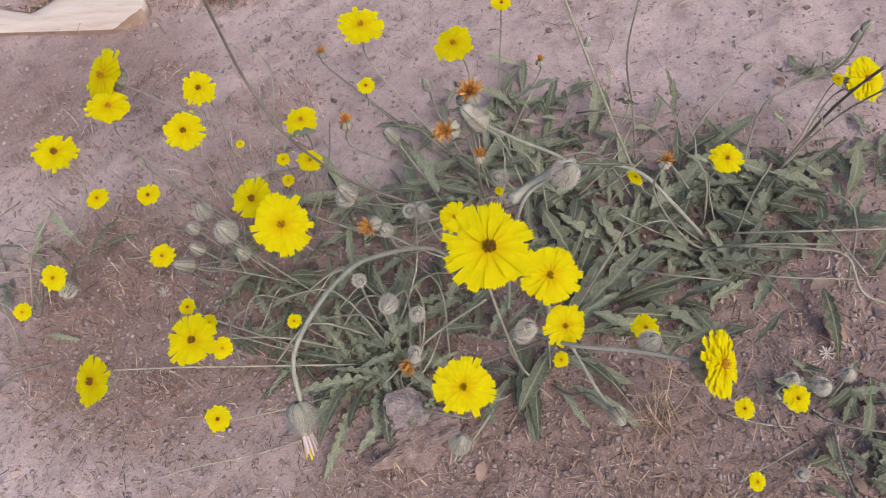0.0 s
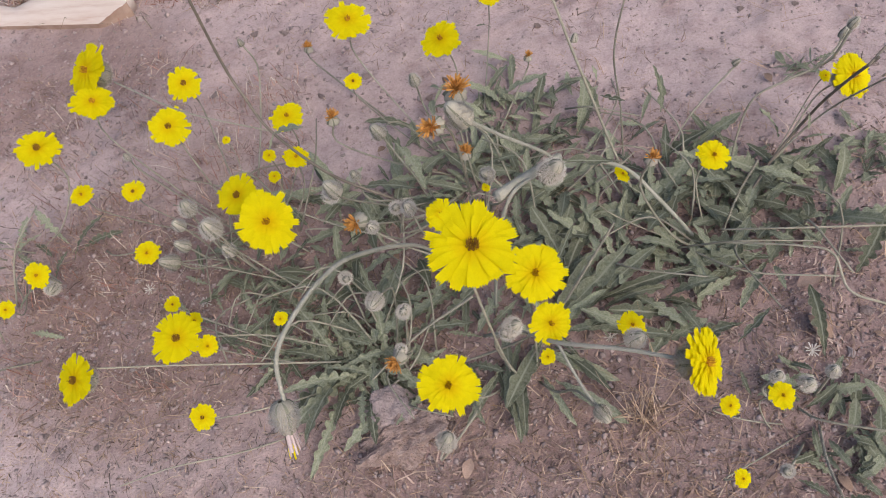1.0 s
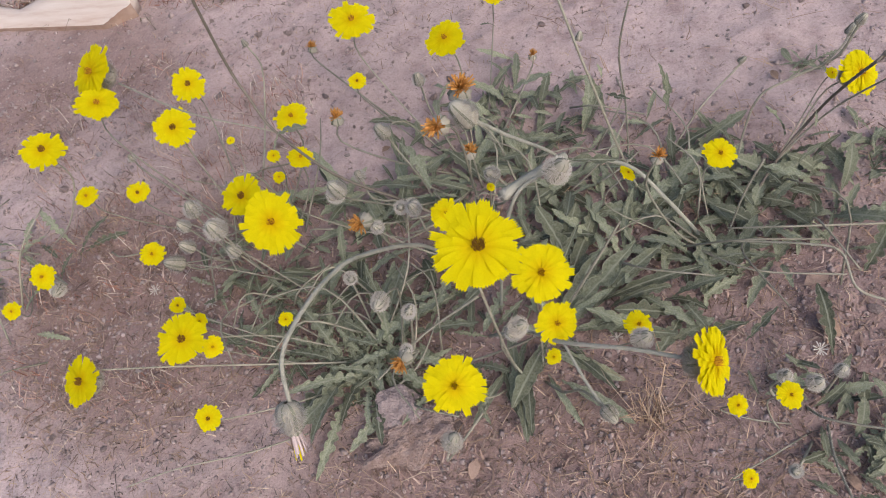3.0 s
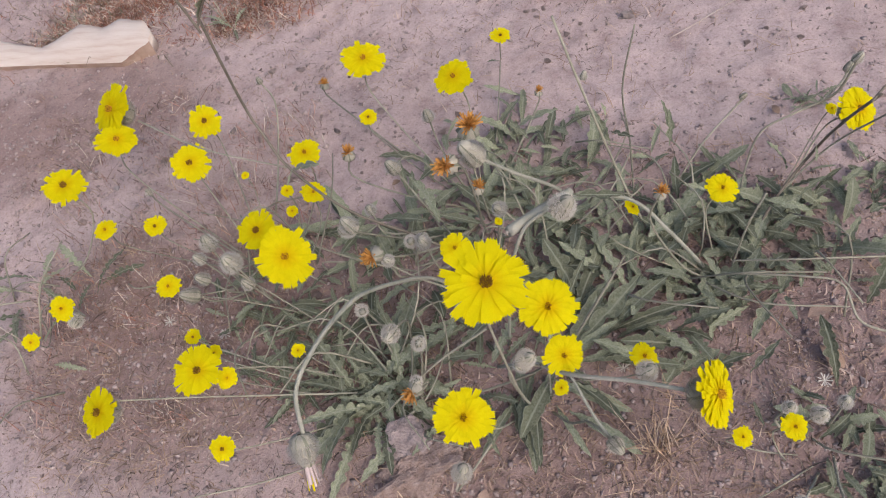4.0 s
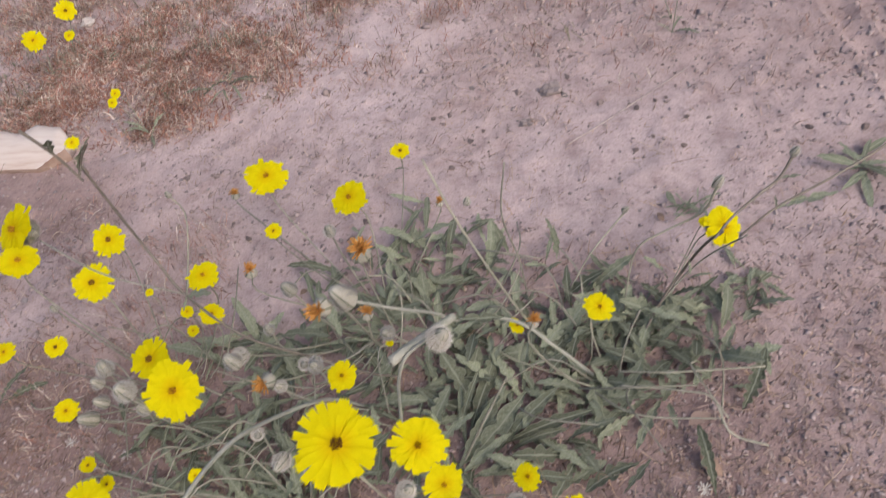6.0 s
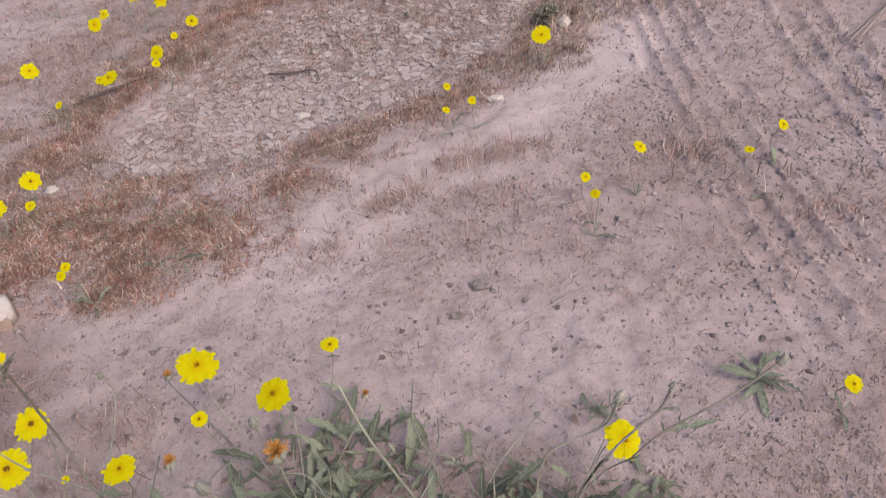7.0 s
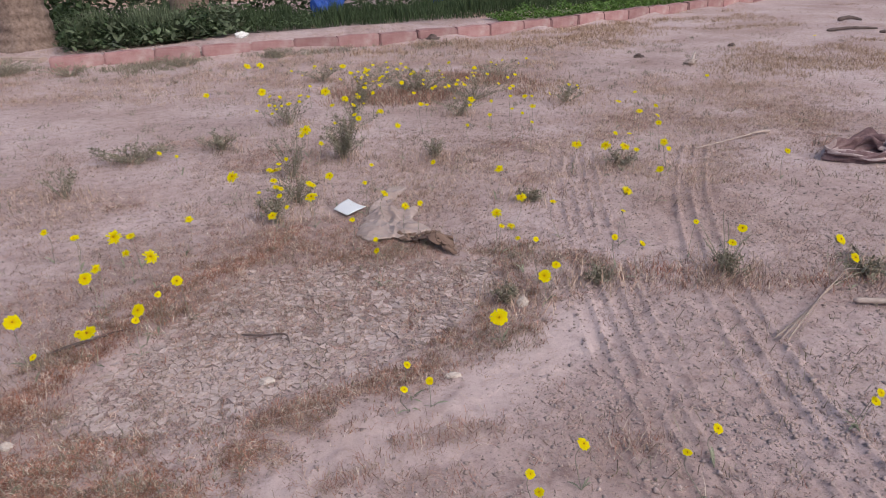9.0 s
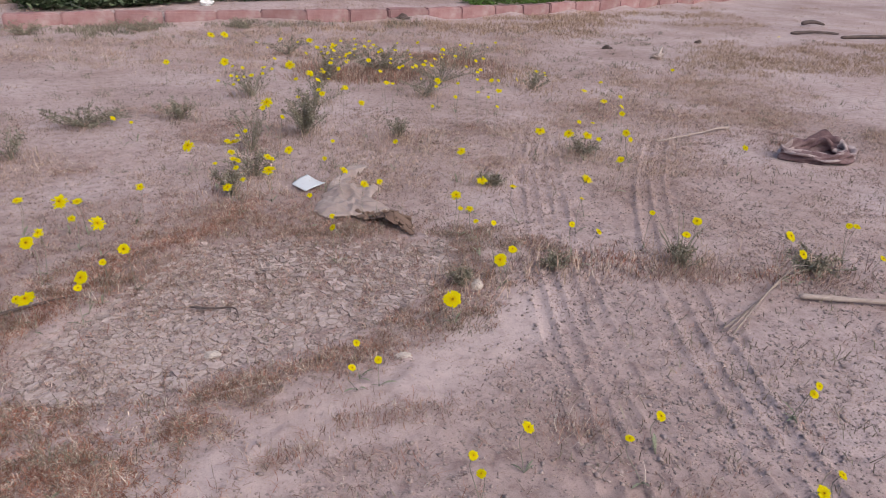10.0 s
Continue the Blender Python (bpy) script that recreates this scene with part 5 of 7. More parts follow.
bud(plant_b, (0.262, 0.639, 0.200), 0.010, (0.30, 0.34, 0.89))
bud(plant_c, (0.454, 0.674, 0.080), 0.010, (0.83, 0.08, 0.55), False)
bud(plant_d, (-0.151, 0.868, 0.100), 0.011, (-0.31, 0.36, 0.88))
bud(plant_e, (-0.398, 0.559, 0.050), 0.021, (0.20, -0.89, 0.41))
bud(plant_a, (0.047, 0.420, 0.100), 0.012, (0.28, -0.06, 0.96))
stalk(plant_b, [(-0.075, 0.628, 0.375), (-0.090, 0.648, 0.255), (-0.083, 0.637, 0.215), (-0.065, 0.611, 0.185), (-0.009, 0.559, 0.160), (0.054, 0.538, 0.120), (0.104, 0.542, 0.050), (0.133, 0.556, 0.000)], 0.0032, True)
stalk(plant_b, [(-0.065, 0.611, 0.185), (-0.173, 0.673, 0.180), (-0.287, 0.776, 0.155)], 0.0020)
stalk(plant_b, [(0.222, 0.515, 0.172), (0.189, 0.486, 0.190), (0.157, 0.462, 0.200)], 0.0100)
stalk(plant_b, [(0.143, 0.471, 0.300), (0.170, 0.489, 0.250), (0.216, 0.514, 0.170), (0.171, 0.462, 0.200), (0.148, 0.455, 0.120), (0.131, 0.448, 0.000)], 0.0034)
stalk(plant_b, [(0.216, 0.514, 0.170), (0.281, 0.515, 0.140), (0.323, 0.506, 0.080), (0.368, 0.497, 0.000)], 0.0040)
stalk(plant_b, [(0.229, 0.595, 0.320), (0.245, 0.573, 0.260), (0.261, 0.567, 0.200), (0.288, 0.564, 0.100), (0.318, 0.565, 0.000)], 0.0026)
stalk(plant_b, [(0.305, 0.607, 0.280), (0.295, 0.608, 0.200), (0.308, 0.621, 0.100), (0.314, 0.618, 0.000)], 0.0020)
stalk(plant_a, [(-0.022, 0.285, 0.240), (-0.017, 0.306, 0.270), (-0.003, 0.330, 0.280), (0.015, 0.374, 0.260), (0.033, 0.415, 0.220), (0.064, 0.492, 0.100), (0.088, 0.525, 0.000)], 0.0039)
stalk(plant_j, [(0.275, 0.288, 0.190), (0.235, 0.308, 0.180), (0.186, 0.336, 0.150), (0.154, 0.375, 0.100), (0.115, 0.423, 0.000)], 0.0038)
stalk(plant_j, [(0.186, 0.336, 0.150), (0.198, 0.302, 0.140), (0.211, 0.276, 0.130)], 0.0028)
stalk(plant_c, [(0.475, 0.484, 0.260), (0.494, 0.540, 0.165), (0.499, 0.575, 0.085), (0.456, 0.551, 0.040), (0.402, 0.498, 0.000)], 0.0032, True)
stalk(plant_c, [(0.530, 0.529, 0.180), (0.512, 0.561, 0.110), (0.490, 0.566, 0.070), (0.452, 0.552, 0.030)], 0.0022)
stalk(plant_c, [(0.382, 0.459, 0.050), (0.436, 0.425, 0.080), (0.462, 0.410, 0.080), (0.471, 0.379, 0.060), (0.504, 0.362, 0.050)], 0.0024)
stalk(plant_c, [(0.385, 0.481, 0.040), (0.437, 0.452, 0.070), (0.533, 0.441, 0.060)], 0.0022)
stalk(plant_c, [(0.390, 0.487, 0.020), (0.400, 0.496, 0.080), (0.415, 0.505, 0.120)], 0.0022)
stalk(plant_j, [(0.261, 0.451, 0.140), (0.230, 0.430, 0.100), (0.198, 0.421, 0.030)], 0.0026)
stalk(plant_a, [(-0.253, 0.392, 0.140), (-0.193, 0.397, 0.110), (-0.130, 0.408, 0.060), (-0.039, 0.415, 0.010)], 0.0020)
stalk(plant_a, [(-0.172, 0.434, 0.090), (-0.112, 0.438, 0.060), (-0.051, 0.434, 0.010)], 0.0018)
stalk(plant_a, [(-0.282, 0.309, 0.030), (-0.226, 0.320, 0.030), (-0.156, 0.328, 0.020), (-0.091, 0.342, 0.010)], 0.0016)
stalk(plant_g, [(0.454, 0.247, 0.050), (0.412, 0.270, 0.030), (0.407, 0.292, 0.000)], 0.0024)
stalk(plant_g, [(0.394, 0.196, 0.060), (0.400, 0.233, 0.040), (0.419, 0.273, 0.000)], 0.0024)
stalk(plant_d, [(-0.237, 0.557, 0.060), (-0.171, 0.535, 0.060), (-0.117, 0.531, 0.020)], 0.0016)
stalk(plant_d, [(-0.147, 0.526, 0.140), (-0.116, 0.514, 0.090), (-0.088, 0.510, 0.020)], 0.0016)
stalk(plant_b, [(0.014, 0.505, 0.140), (0.054, 0.488, 0.110), (0.098, 0.499, 0.040)], 0.0020)
stalk(plant_b, [(-0.060, 0.550, 0.120), (-0.009, 0.530, 0.100), (0.044, 0.535, 0.050)], 0.0020)
stalk(plant_a, [(-0.030, 0.380, 0.000), (0.051, 0.403, 0.070), (0.117, 0.410, 0.120)], 0.0024)
stalk(plant_c, [(0.418, 0.560, 0.000), (0.432, 0.588, 0.060), (0.446, 0.600, 0.100), (0.480, 0.606, 0.112), (0.525, 0.615, 0.120), (0.541, 0.622, 0.152)], 0.0026)
stalk(plant_c, [(0.515, 0.613, 0.118), (0.545, 0.640, 0.108), (0.558, 0.656, 0.106)], 0.0020)
stalk(plant_c, [(0.360, 0.615, 0.000), (0.400, 0.643, 0.045), (0.454, 0.674, 0.076)], 0.0024)
stalk(plant_b, [(-0.074, 0.615, 0.370), (-0.075, 0.608, 0.410), (-0.077, 0.596, 0.450)], 0.0026, True)
stalk(plant_b, [(-0.074, 0.616, 0.376), (-0.057, 0.610, 0.400), (-0.035, 0.593, 0.425)], 0.0026, True)
bract(plant_b, (-0.073, 0.617, 0.378), -27, 49, 0.056)
bract(plant_b, (-0.071, 0.617, 0.380), -30, 55, 0.037)
bract(plant_b, (-0.075, 0.608, 0.410), -57, 54, 0.037)
flower_head(plant_b, (-0.044, 0.592, 0.430), 0.012, (0.1, -0.5, 0.8), False, OPEN)
stalk(plant_c, [(0.468, 0.482, 0.255), (0.489, 0.496, 0.262), (0.516, 0.509, 0.268), (0.540, 0.521, 0.270), (0.556, 0.533, 0.285)], 0.0026, True)
stalk(plant_c, [(0.520, 0.526, 0.185), (0.555, 0.533, 0.210), (0.607, 0.539, 0.230), (0.656, 0.552, 0.240), (0.693, 0.565, 0.250)], 0.0024, True)
bract(plant_c, (0.539, 0.521, 0.270), -13, 0, 0.020)
bract(plant_c, (0.555, 0.532, 0.210), -10, 10, 0.058)
bract(plant_c, (0.555, 0.532, 0.210), 82, 50, 0.013)
bud(plant_c, (0.556, 0.533, 0.287), 0.010, (0.42, -0.03, 0.91))
bud(plant_c, (0.694, 0.565, 0.251), 0.014, (0.42, -0.03, 0.91))
bud(plant_c, (0.541, 0.622, 0.160), 0.013, (0.42, -0.03, 0.91), False)
bract(plant_b, (-0.063, 0.606, 0.185), -22, 29, 0.051)
bract(plant_b, (-0.061, 0.610, 0.185), -128, -43, 0.022)
bract(plant_c, (0.497, 0.575, 0.090), -95, -34, 0.018)
bract(plant_c, (0.497, 0.575, 0.090), 171, 43, 0.015)
bract(plant_b, (0.220, 0.513, 0.170), -5, -20, 0.058)
bract(plant_b, (0.271, 0.576, 0.200), 125, 79, 0.020)
bract(plant_b, (0.272, 0.566, 0.190), -58, 19, 0.031)
bract(plant_b, (0.358, 0.627, 0.080), 128, 68, 0.054)
bract(plant_b, (0.354, 0.623, 0.080), 67, 66, 0.044)
bract(plant_j, (0.344, 0.330, 0.100), 25, 29, 0.041)
bract(plant_j, (0.207, 0.423, 0.030), 16, 37, 0.100)
bract(plant_b, (-0.003, 0.497, 0.080), -70, -29, 0.041)
bract(plant_d, (-0.021, 0.497, 0.060), -42, -15, 0.040)
bract(plant_b, (0.180, 0.722, 0.050), -8, 33, 0.074)
bract(plant_b, (0.179, 0.733, 0.060), -48, -16, 0.037)
bract(plant_b, (0.148, 0.619, 0.050), -2, 24, 0.050)
bract(plant_c, (0.480, 0.587, 0.040), -166, 62, 0.068)
bract(plant_c, (0.473, 0.539, 0.050), 26, 34, 0.035)
bract(plant_c, (0.438, 0.540, 0.050), -64, 19, 0.031)
bract(plant_c, (0.392, 0.583, 0.030), 165, 34, 0.036)
bract(plant_c, (0.420, 0.594, 0.040), 147, 58, 0.024)
bract(plant_c, (0.439, 0.555, 0.040), -47, 10, 0.056)
bract(plant_b, (0.041, 0.682, 0.050), -59, 0, 0.086)
bract(plant_b, (-0.013, 0.622, 0.050), -12, 7, 0.081)
bract(plant_b, (0.279, 0.494, 0.080), 71, 42, 0.030)
nodding(plant_a, (-0.024, 0.278, 0.235), 0.022, (-0.01, -0.63, -0.77))
bud(plant_b, (0.052, 0.523, 0.130), 0.016, (0.07, -0.54, 0.84))
bud(plant_b, (0.067, 0.511, 0.140), 0.017, (-0.24, -0.00, 0.97))
bud(plant_b, (0.151, 0.520, 0.160), 0.017, (-0.46, -0.27, 0.85))
bud(plant_a, (0.016, 0.433, 0.100), 0.019, (0.51, -0.72, 0.47))
bud(plant_a, (0.045, 0.417, 0.100), 0.016, (0.22, -0.36, 0.91))
bud(plant_a, (0.146, 0.353, 0.150), 0.017, (-0.44, -0.39, 0.81))
bud(plant_a, (0.036, 0.386, 0.080), 0.014, (0.36, -0.49, 0.79))
bud(plant_a, (-0.016, 0.474, 0.090), 0.016, (0.33, -0.70, 0.63))
bud(plant_b, (-0.009, 0.532, 0.160), 0.020, (-0.25, -0.66, 0.71))
bud(plant_g, (0.372, 0.300, 0.080), 0.014, (0.2, -0.1, 0.95))
bud(plant_g, (0.398, 0.293, 0.070), 0.017, (0.3, -0.2, 0.9))
bud(plant_g, (0.425, 0.302, 0.065), 0.014, (0.1, 0.1, 0.95))
bud(plant_g, (0.365, 0.228, 0.040), 0.013, (-0.4, -0.2, 0.8))

for x, y, n, lo, hi, br in ((0.794, 0.714, 11, 0.035, 0.068, 1.3), (0.585, 0.573, 10, 0.015, 0.035, 1.8), (0.547, 0.714, 8, 0.015, 0.03, 1.8)):
    p = thing("leaf_rosette", x, y, gz(x, y), "small plant with plain broad grey-green leaves on bare soil", "plant", "leaf rosettes")
    rosette(p, x, y, n, lo, hi, PLAINLEAF, 0, 360, (0, 22), 0.006, br)

small_rosettes = ((0.56, 0.715, 9, 0.02, 0.045), (0.585, 0.574, 14, 0.02, 0.045), (-0.117, 1.229, 12, 0.03, 0.07), (0.75, 0.45, 9, 0.03, 0.06))
for x, y, n, lo, hi in small_rosettes:
    p = thing("leaf_rosette", x, y, gz(x, y), "flat grey-green rosette of leaves without flowers", "plant", "leaf rosettes")
    rosette(p, x, y, n, lo, hi, NARROW, 0, 360, (-2, 12), 0.010, 0.75)


# ---- flowers strewn over the field ----
def field_bloom(x, y, z, d):
    g = gz(x + 0.01, y + 0.01)
    d = d * 1.15 if y > 2.5 else d * 1.05
    p = thing("wildflower", x, y, g, "single yellow wildflower on a thin stem in dry soil", "flower", "wildflowers")
    n = (rnd.gauss(0, 0.28), -0.62 + rnd.gauss(0, 0.24), 0.8)
    flower_head(p, (x, y, z), d, n, y < 2.2 and rnd.random() < 0.25, OPEN if y < 2.2 else SIMPLE, y < 3)
    bx, by = x + rnd.gauss(0, 0.015), y + rnd.gauss(0, 0.015)
    o = Vector((bx, by, gz(bx, by) - 0.002))
    stem_part(p, rise(o, (x, y, z), n, d, 0.5), 0.0010, 0.0007, 7)
    for k in range(3 if y < 4 else 2):
        leaf_at(p, (bx, by, o.z + 0.002), rnd.uniform(0, 360), rnd.uniform(10, 50), rnd.uniform(0.02, 0.05), NARROW)


field_bloom(-0.452, 2.573, 0.120, 0.046)
field_bloom(-0.384, 2.537, 0.132, 0.030)
field_bloom(-0.583, 2.590, 0.125, 0.023)
field_bloom(-0.422, 2.262, 0.134, 0.031)
field_bloom(-0.431, 2.189, 0.135, 0.039)
field_bloom(-0.375, 2.425, 0.113, 0.026)
field_bloom(-0.288, 2.381, 0.111, 0.047)
field_bloom(-0.203, 2.634, 0.143, 0.028)
field_bloom(-0.157, 2.143, 0.120, 0.033)
field_bloom(-0.196, 2.060, 0.119, 0.019)
field_bloom(-0.235, 1.985, 0.110, 0.037)
field_bloom(-0.241, 1.966, 0.089, 0.021)
field_bloom(-0.344, 1.891, 0.103, 0.044)
field_bloom(-0.379, 1.920, 0.089, 0.021)
field_bloom(-0.112, 3.171, 0.136, 0.048)
field_bloom(0.062, 3.287, 0.116, 0.055)
field_bloom(0.041, 3.238, 0.135, 0.025)
field_bloom(0.223, 2.952, 0.145, 0.027)
field_bloom(0.233, 2.817, 0.131, 0.044)
field_bloom(0.306, 3.059, 0.140, 0.033)
field_bloom(0.097, 2.615, 0.137, 0.032)
field_bloom(0.013, 2.985, 0.113, 0.018)
field_bloom(0.110, 2.835, 0.140, 0.022)
field_bloom(0.144, 2.708, 0.134, 0.018)
field_bloom(0.384, 2.541, 0.122, 0.020)
field_bloom(0.453, 2.257, 0.111, 0.024)
field_bloom(0.453, 2.272, 0.145, 0.018)
field_bloom(0.521, 2.794, 0.129, 0.031)
field_bloom(0.584, 2.595, 0.139, 0.029)
field_bloom(0.640, 2.596, 0.145, 0.021)
field_bloom(0.768, 3.153, 0.139, 0.023)
field_bloom(0.449, 2.900, 0.147, 0.018)
field_bloom(0.496, 3.232, 0.126, 0.018)
field_bloom(1.026, 2.967, 0.142, 0.034)
field_bloom(1.034, 2.619, 0.128, 0.035)
field_bloom(1.119, 2.487, 0.147, 0.025)
field_bloom(0.892, 2.421, 0.145, 0.036)
field_bloom(0.899, 2.373, 0.114, 0.020)
field_bloom(0.929, 2.360, 0.115, 0.028)
field_bloom(0.922, 2.237, 0.119, 0.018)
field_bloom(0.958, 2.143, 0.149, 0.018)
field_bloom(1.004, 2.071, 0.087, 0.027)
field_bloom(0.940, 1.983, 0.095, 0.037)
field_bloom(0.753, 1.779, 0.082, 0.046)
field_bloom(0.479, 1.580, 0.090, 0.018)
field_bloom(0.524, 1.508, 0.085, 0.018)
field_bloom(0.462, 1.486, 0.084, 0.018)
field_bloom(1.221, 2.140, 0.133, 0.020)
field_bloom(1.286, 2.070, 0.133, 0.023)
field_bloom(1.428, 2.543, 0.146, 0.039)
field_bloom(1.338, 2.358, 0.137, 0.018)
field_bloom(1.661, 2.766, 0.147, 0.031)
field_bloom(1.470, 3.258, 0.144, 0.043)
field_bloom(1.584, 3.177, 0.150, 0.045)
field_bloom(1.681, 3.187, 0.137, 0.040)
field_bloom(1.740, 3.186, 0.117, 0.024)
field_bloom(1.723, 3.412, 0.144, 0.023)
field_bloom(1.777, 3.369, 0.149, 0.020)
field_bloom(1.869, 3.177, 0.146, 0.035)
field_bloom(1.862, 3.107, 0.133, 0.024)
field_bloom(1.971, 3.703, 0.179, 0.034)
field_bloom(2.004, 4.080, 0.158, 0.033)
field_bloom(2.153, 4.201, 0.183, 0.024)
field_bloom(2.123, 3.834, 0.173, 0.025)
field_bloom(2.052, 3.652, 0.161, 0.030)
field_bloom(2.001, 3.526, 0.153, 0.029)
field_bloom(2.315, 2.894, 0.144, 0.025)
field_bloom(1.864, 1.924, 0.150, 0.036)
field_bloom(1.873, 1.861, 0.114, 0.028)
field_bloom(2.132, 1.995, 0.142, 0.022)
field_bloom(2.188, 2.022, 0.126, 0.023)
field_bloom(2.101, 1.797, 0.116, 0.021)
field_bloom(1.669, 2.141, 0.122, 0.031)
field_bloom(1.547, 1.993, 0.141, 0.025)
field_bloom(1.521, 2.178, 0.145, 0.019)
field_bloom(1.472, 1.251, 0.072, 0.020)
field_bloom(1.477, 1.248, 0.095, 0.018)
field_bloom(1.356, 1.009, 0.072, 0.018)
field_bloom(1.072, 1.197, 0.099, 0.023)
field_bloom(0.989, 1.159, 0.083, 0.018)
field_bloom(0.789, 1.197, 0.105, 0.025)
field_bloom(0.662, 1.128, 0.109, 0.018)
field_bloom(0.671, 1.100, 0.090, 0.018)
field_bloom(1.250, 0.937, 0.110, 0.026)
field_bloom(-0.365, 6.427, 0.162, 0.060)
field_bloom(-0.264, 6.501, 0.153, 0.060)
field_bloom(-0.129, 5.033, 0.174, 0.052)
field_bloom(-0.518, 5.178, 0.151, 0.038)
field_bloom(0.437, 6.142, 0.158, 0.055)
field_bloom(0.601, 5.721, 0.166, 0.043)
field_bloom(0.294, 4.913, 0.174, 0.059)
field_bloom(0.417, 4.709, 0.156, 0.043)
field_bloom(0.184, 5.299, 0.152, 0.024)
field_bloom(0.597, 4.701, 0.185, 0.025)
field_bloom(0.826, 5.150, 0.163, 0.031)
field_bloom(0.918, 5.356, 0.188, 0.025)
field_bloom(1.275, 5.825, 0.186, 0.027)
field_bloom(1.446, 5.615, 0.165, 0.030)
field_bloom(1.298, 5.153, 0.168, 0.032)
field_bloom(1.176, 4.361, 0.171, 0.041)
field_bloom(0.855, 4.281, 0.176, 0.033)
field_bloom(1.115, 4.852, 0.174, 0.030)
field_bloom(1.177, 4.903, 0.172, 0.027)
field_bloom(0.859, 4.669, 0.175, 0.025)
field_bloom(0.984, 4.714, 0.188, 0.022)
field_bloom(0.609, 4.190, 0.170, 0.032)
field_bloom(0.475, 4.044, 0.167, 0.031)
field_bloom(0.191, 3.787, 0.179, 0.052)
field_bloom(0.158, 3.922, 0.120, 0.030)
field_bloom(0.267, 3.717, 0.122, 0.023)
field_bloom(0.664, 3.711, 0.189, 0.029)
field_bloom(0.892, 4.288, 0.171, 0.020)
field_bloom(1.189, 3.894, 0.172, 0.022)
field_bloom(1.602, 5.184, 0.150, 0.024)
field_bloom(1.513, 4.369, 0.167, 0.028)
field_bloom(1.546, 4.333, 0.173, 0.021)
field_bloom(1.501, 4.144, 0.151, 0.033)
field_bloom(1.422, 4.366, 0.175, 0.021)
field_bloom(1.341, 4.003, 0.175, 0.019)
field_bloom(1.394, 3.973, 0.152, 0.019)
field_bloom(1.357, 3.638, 0.175, 0.018)
field_bloom(1.469, 5.272, 0.169, 0.025)
field_bloom(1.272, 4.238, 0.177, 0.020)
field_bloom(1.031, 3.721, 0.164, 0.018)
field_bloom(1.928, 5.884, 0.178, 0.023)
field_bloom(-0.520, 3.669, 0.140, 0.024)
field_bloom(-0.449, 3.702, 0.111, 0.018)
field_bloom(0.099, 3.492, 0.112, 0.021)
field_bloom(0.335, 4.417, 0.177, 0.027)
field_bloom(0.346, 3.866, 0.189, 0.021)
field_bloom(0.072, 3.385, 0.120, 0.021)
field_bloom(2.875, 4.682, 0.168, 0.023)
field_bloom(4.790, 6.303, 0.174, 0.027)
field_bloom(-0.407, 1.385, 0.083, 0.021)
field_bloom(-0.281, 1.162, 0.085, 0.018)
field_bloom(-0.284, 1.140, 0.083, 0.018)
field_bloom(-0.431, 1.477, 0.085, 0.039)
field_bloom(-0.541, 1.937, 0.134, 0.042)
field_bloom(-0.463, 1.827, 0.082, 0.020)
field_bloom(-0.715, 2.672, 0.125, 0.024)
field_bloom(-0.571, 2.541, 0.141, 0.023)
field_bloom(-0.484, 1.402, 0.081, 0.041)
field_bloom(0.855, 0.620, 0.093, 0.023)

# ---- shrubs and herbs ----
def shrub(x, y, h, w, twigs, leaves, label, mat=None, category="shrub", flowers=0):
    """A thin-twigged herb: forked twigs with small narrow leaves."""
    r = random.Random(int(x * 977 + y * 331) & 0xFFFF)
    g = gz(x, y)
    p = thing("shrub", x, y, g, label, category, "grey field herbs")
    chunks, lv, lf, tips = [], [], [], []
    for k in range(twigs):
        a, out = r.random() * 6.283, w * r.uniform(0.2, 1.0)
        hh = h * r.uniform(0.55, 1.0) * (1 - 0.35 * out / w)
        tip = Vector((math.cos(a) * out, math.sin(a) * out, hh))
        mid = tip * 0.5 + Vector((r.gauss(0, w * 0.1), r.gauss(0, w * 0.1), hh * 0.12))
        line = spline([(0, 0, -0.005), mid, tip], 6)
        chunks.append(tube(line, [0.0022 - 0.0014 * i / 6 for i in range(7)], 4, False))
        tips.append(tip)
        for j in range(leaves * 4):
            q = line[r.randrange(1, 6)].lerp(line[6], r.random() * 0.3) + Vector((r.gauss(0, 0.006), r.gauss(0, 0.006), r.gauss(0, 0.006)))
            d = Vector((r.gauss(0, 1), r.gauss(0, 1), r.gauss(0.4, 0.6))).normalized()
            s = d.cross(Vector((r.gauss(0, 1), r.gauss(0, 1), 1))).normalized()
            ln = r.uniform(0.008, 0.021)
            o = len(lv)
            lv += [q, q + d * ln * 0.5 + s * ln * 0.15, q + d * ln, q + d * ln * 0.5 - s * ln * 0.15]
            lf.append((o, o + 1, o + 2, o + 3))
    child("stem_tuft", mesh_from("stem_tuft", *join(chunks), STEM), p)
    for q in tips[:flowers]:
        flower_head(p, q + p.location, r.uniform(0.016, 0.036), (r.gauss(0, 0.3), -0.4, 0.8), False, SIMPLE, False)
    child("foliage", mesh_from("foliage", lv, lf, mat or HERB), p)
    return p


shrub(1.588, 2.06, 0.09, 0.09, 14, 12, "low grey-green herb at the foot of bare twigs")
shrub(1.592, 2.075, 0.25, 0.15, 9, 1, "thin forked dry herb with bare twigs")
shrub(0.373, 3.80, 0.28, 0.16, 30, 22, "upright grey-green herb with fine leaves")
shrub(0.08, 2.90, 0.17, 0.10, 16, 14, "thin green herb with yellow flowers")
shrub(-0.77, 4.07, 0.13, 0.28, 26, 20, "low spreading grey-green herb")
shrub(-0.30, 4.20, 0.16, 0.18, 18, 14, "low spreading grey-green herb")
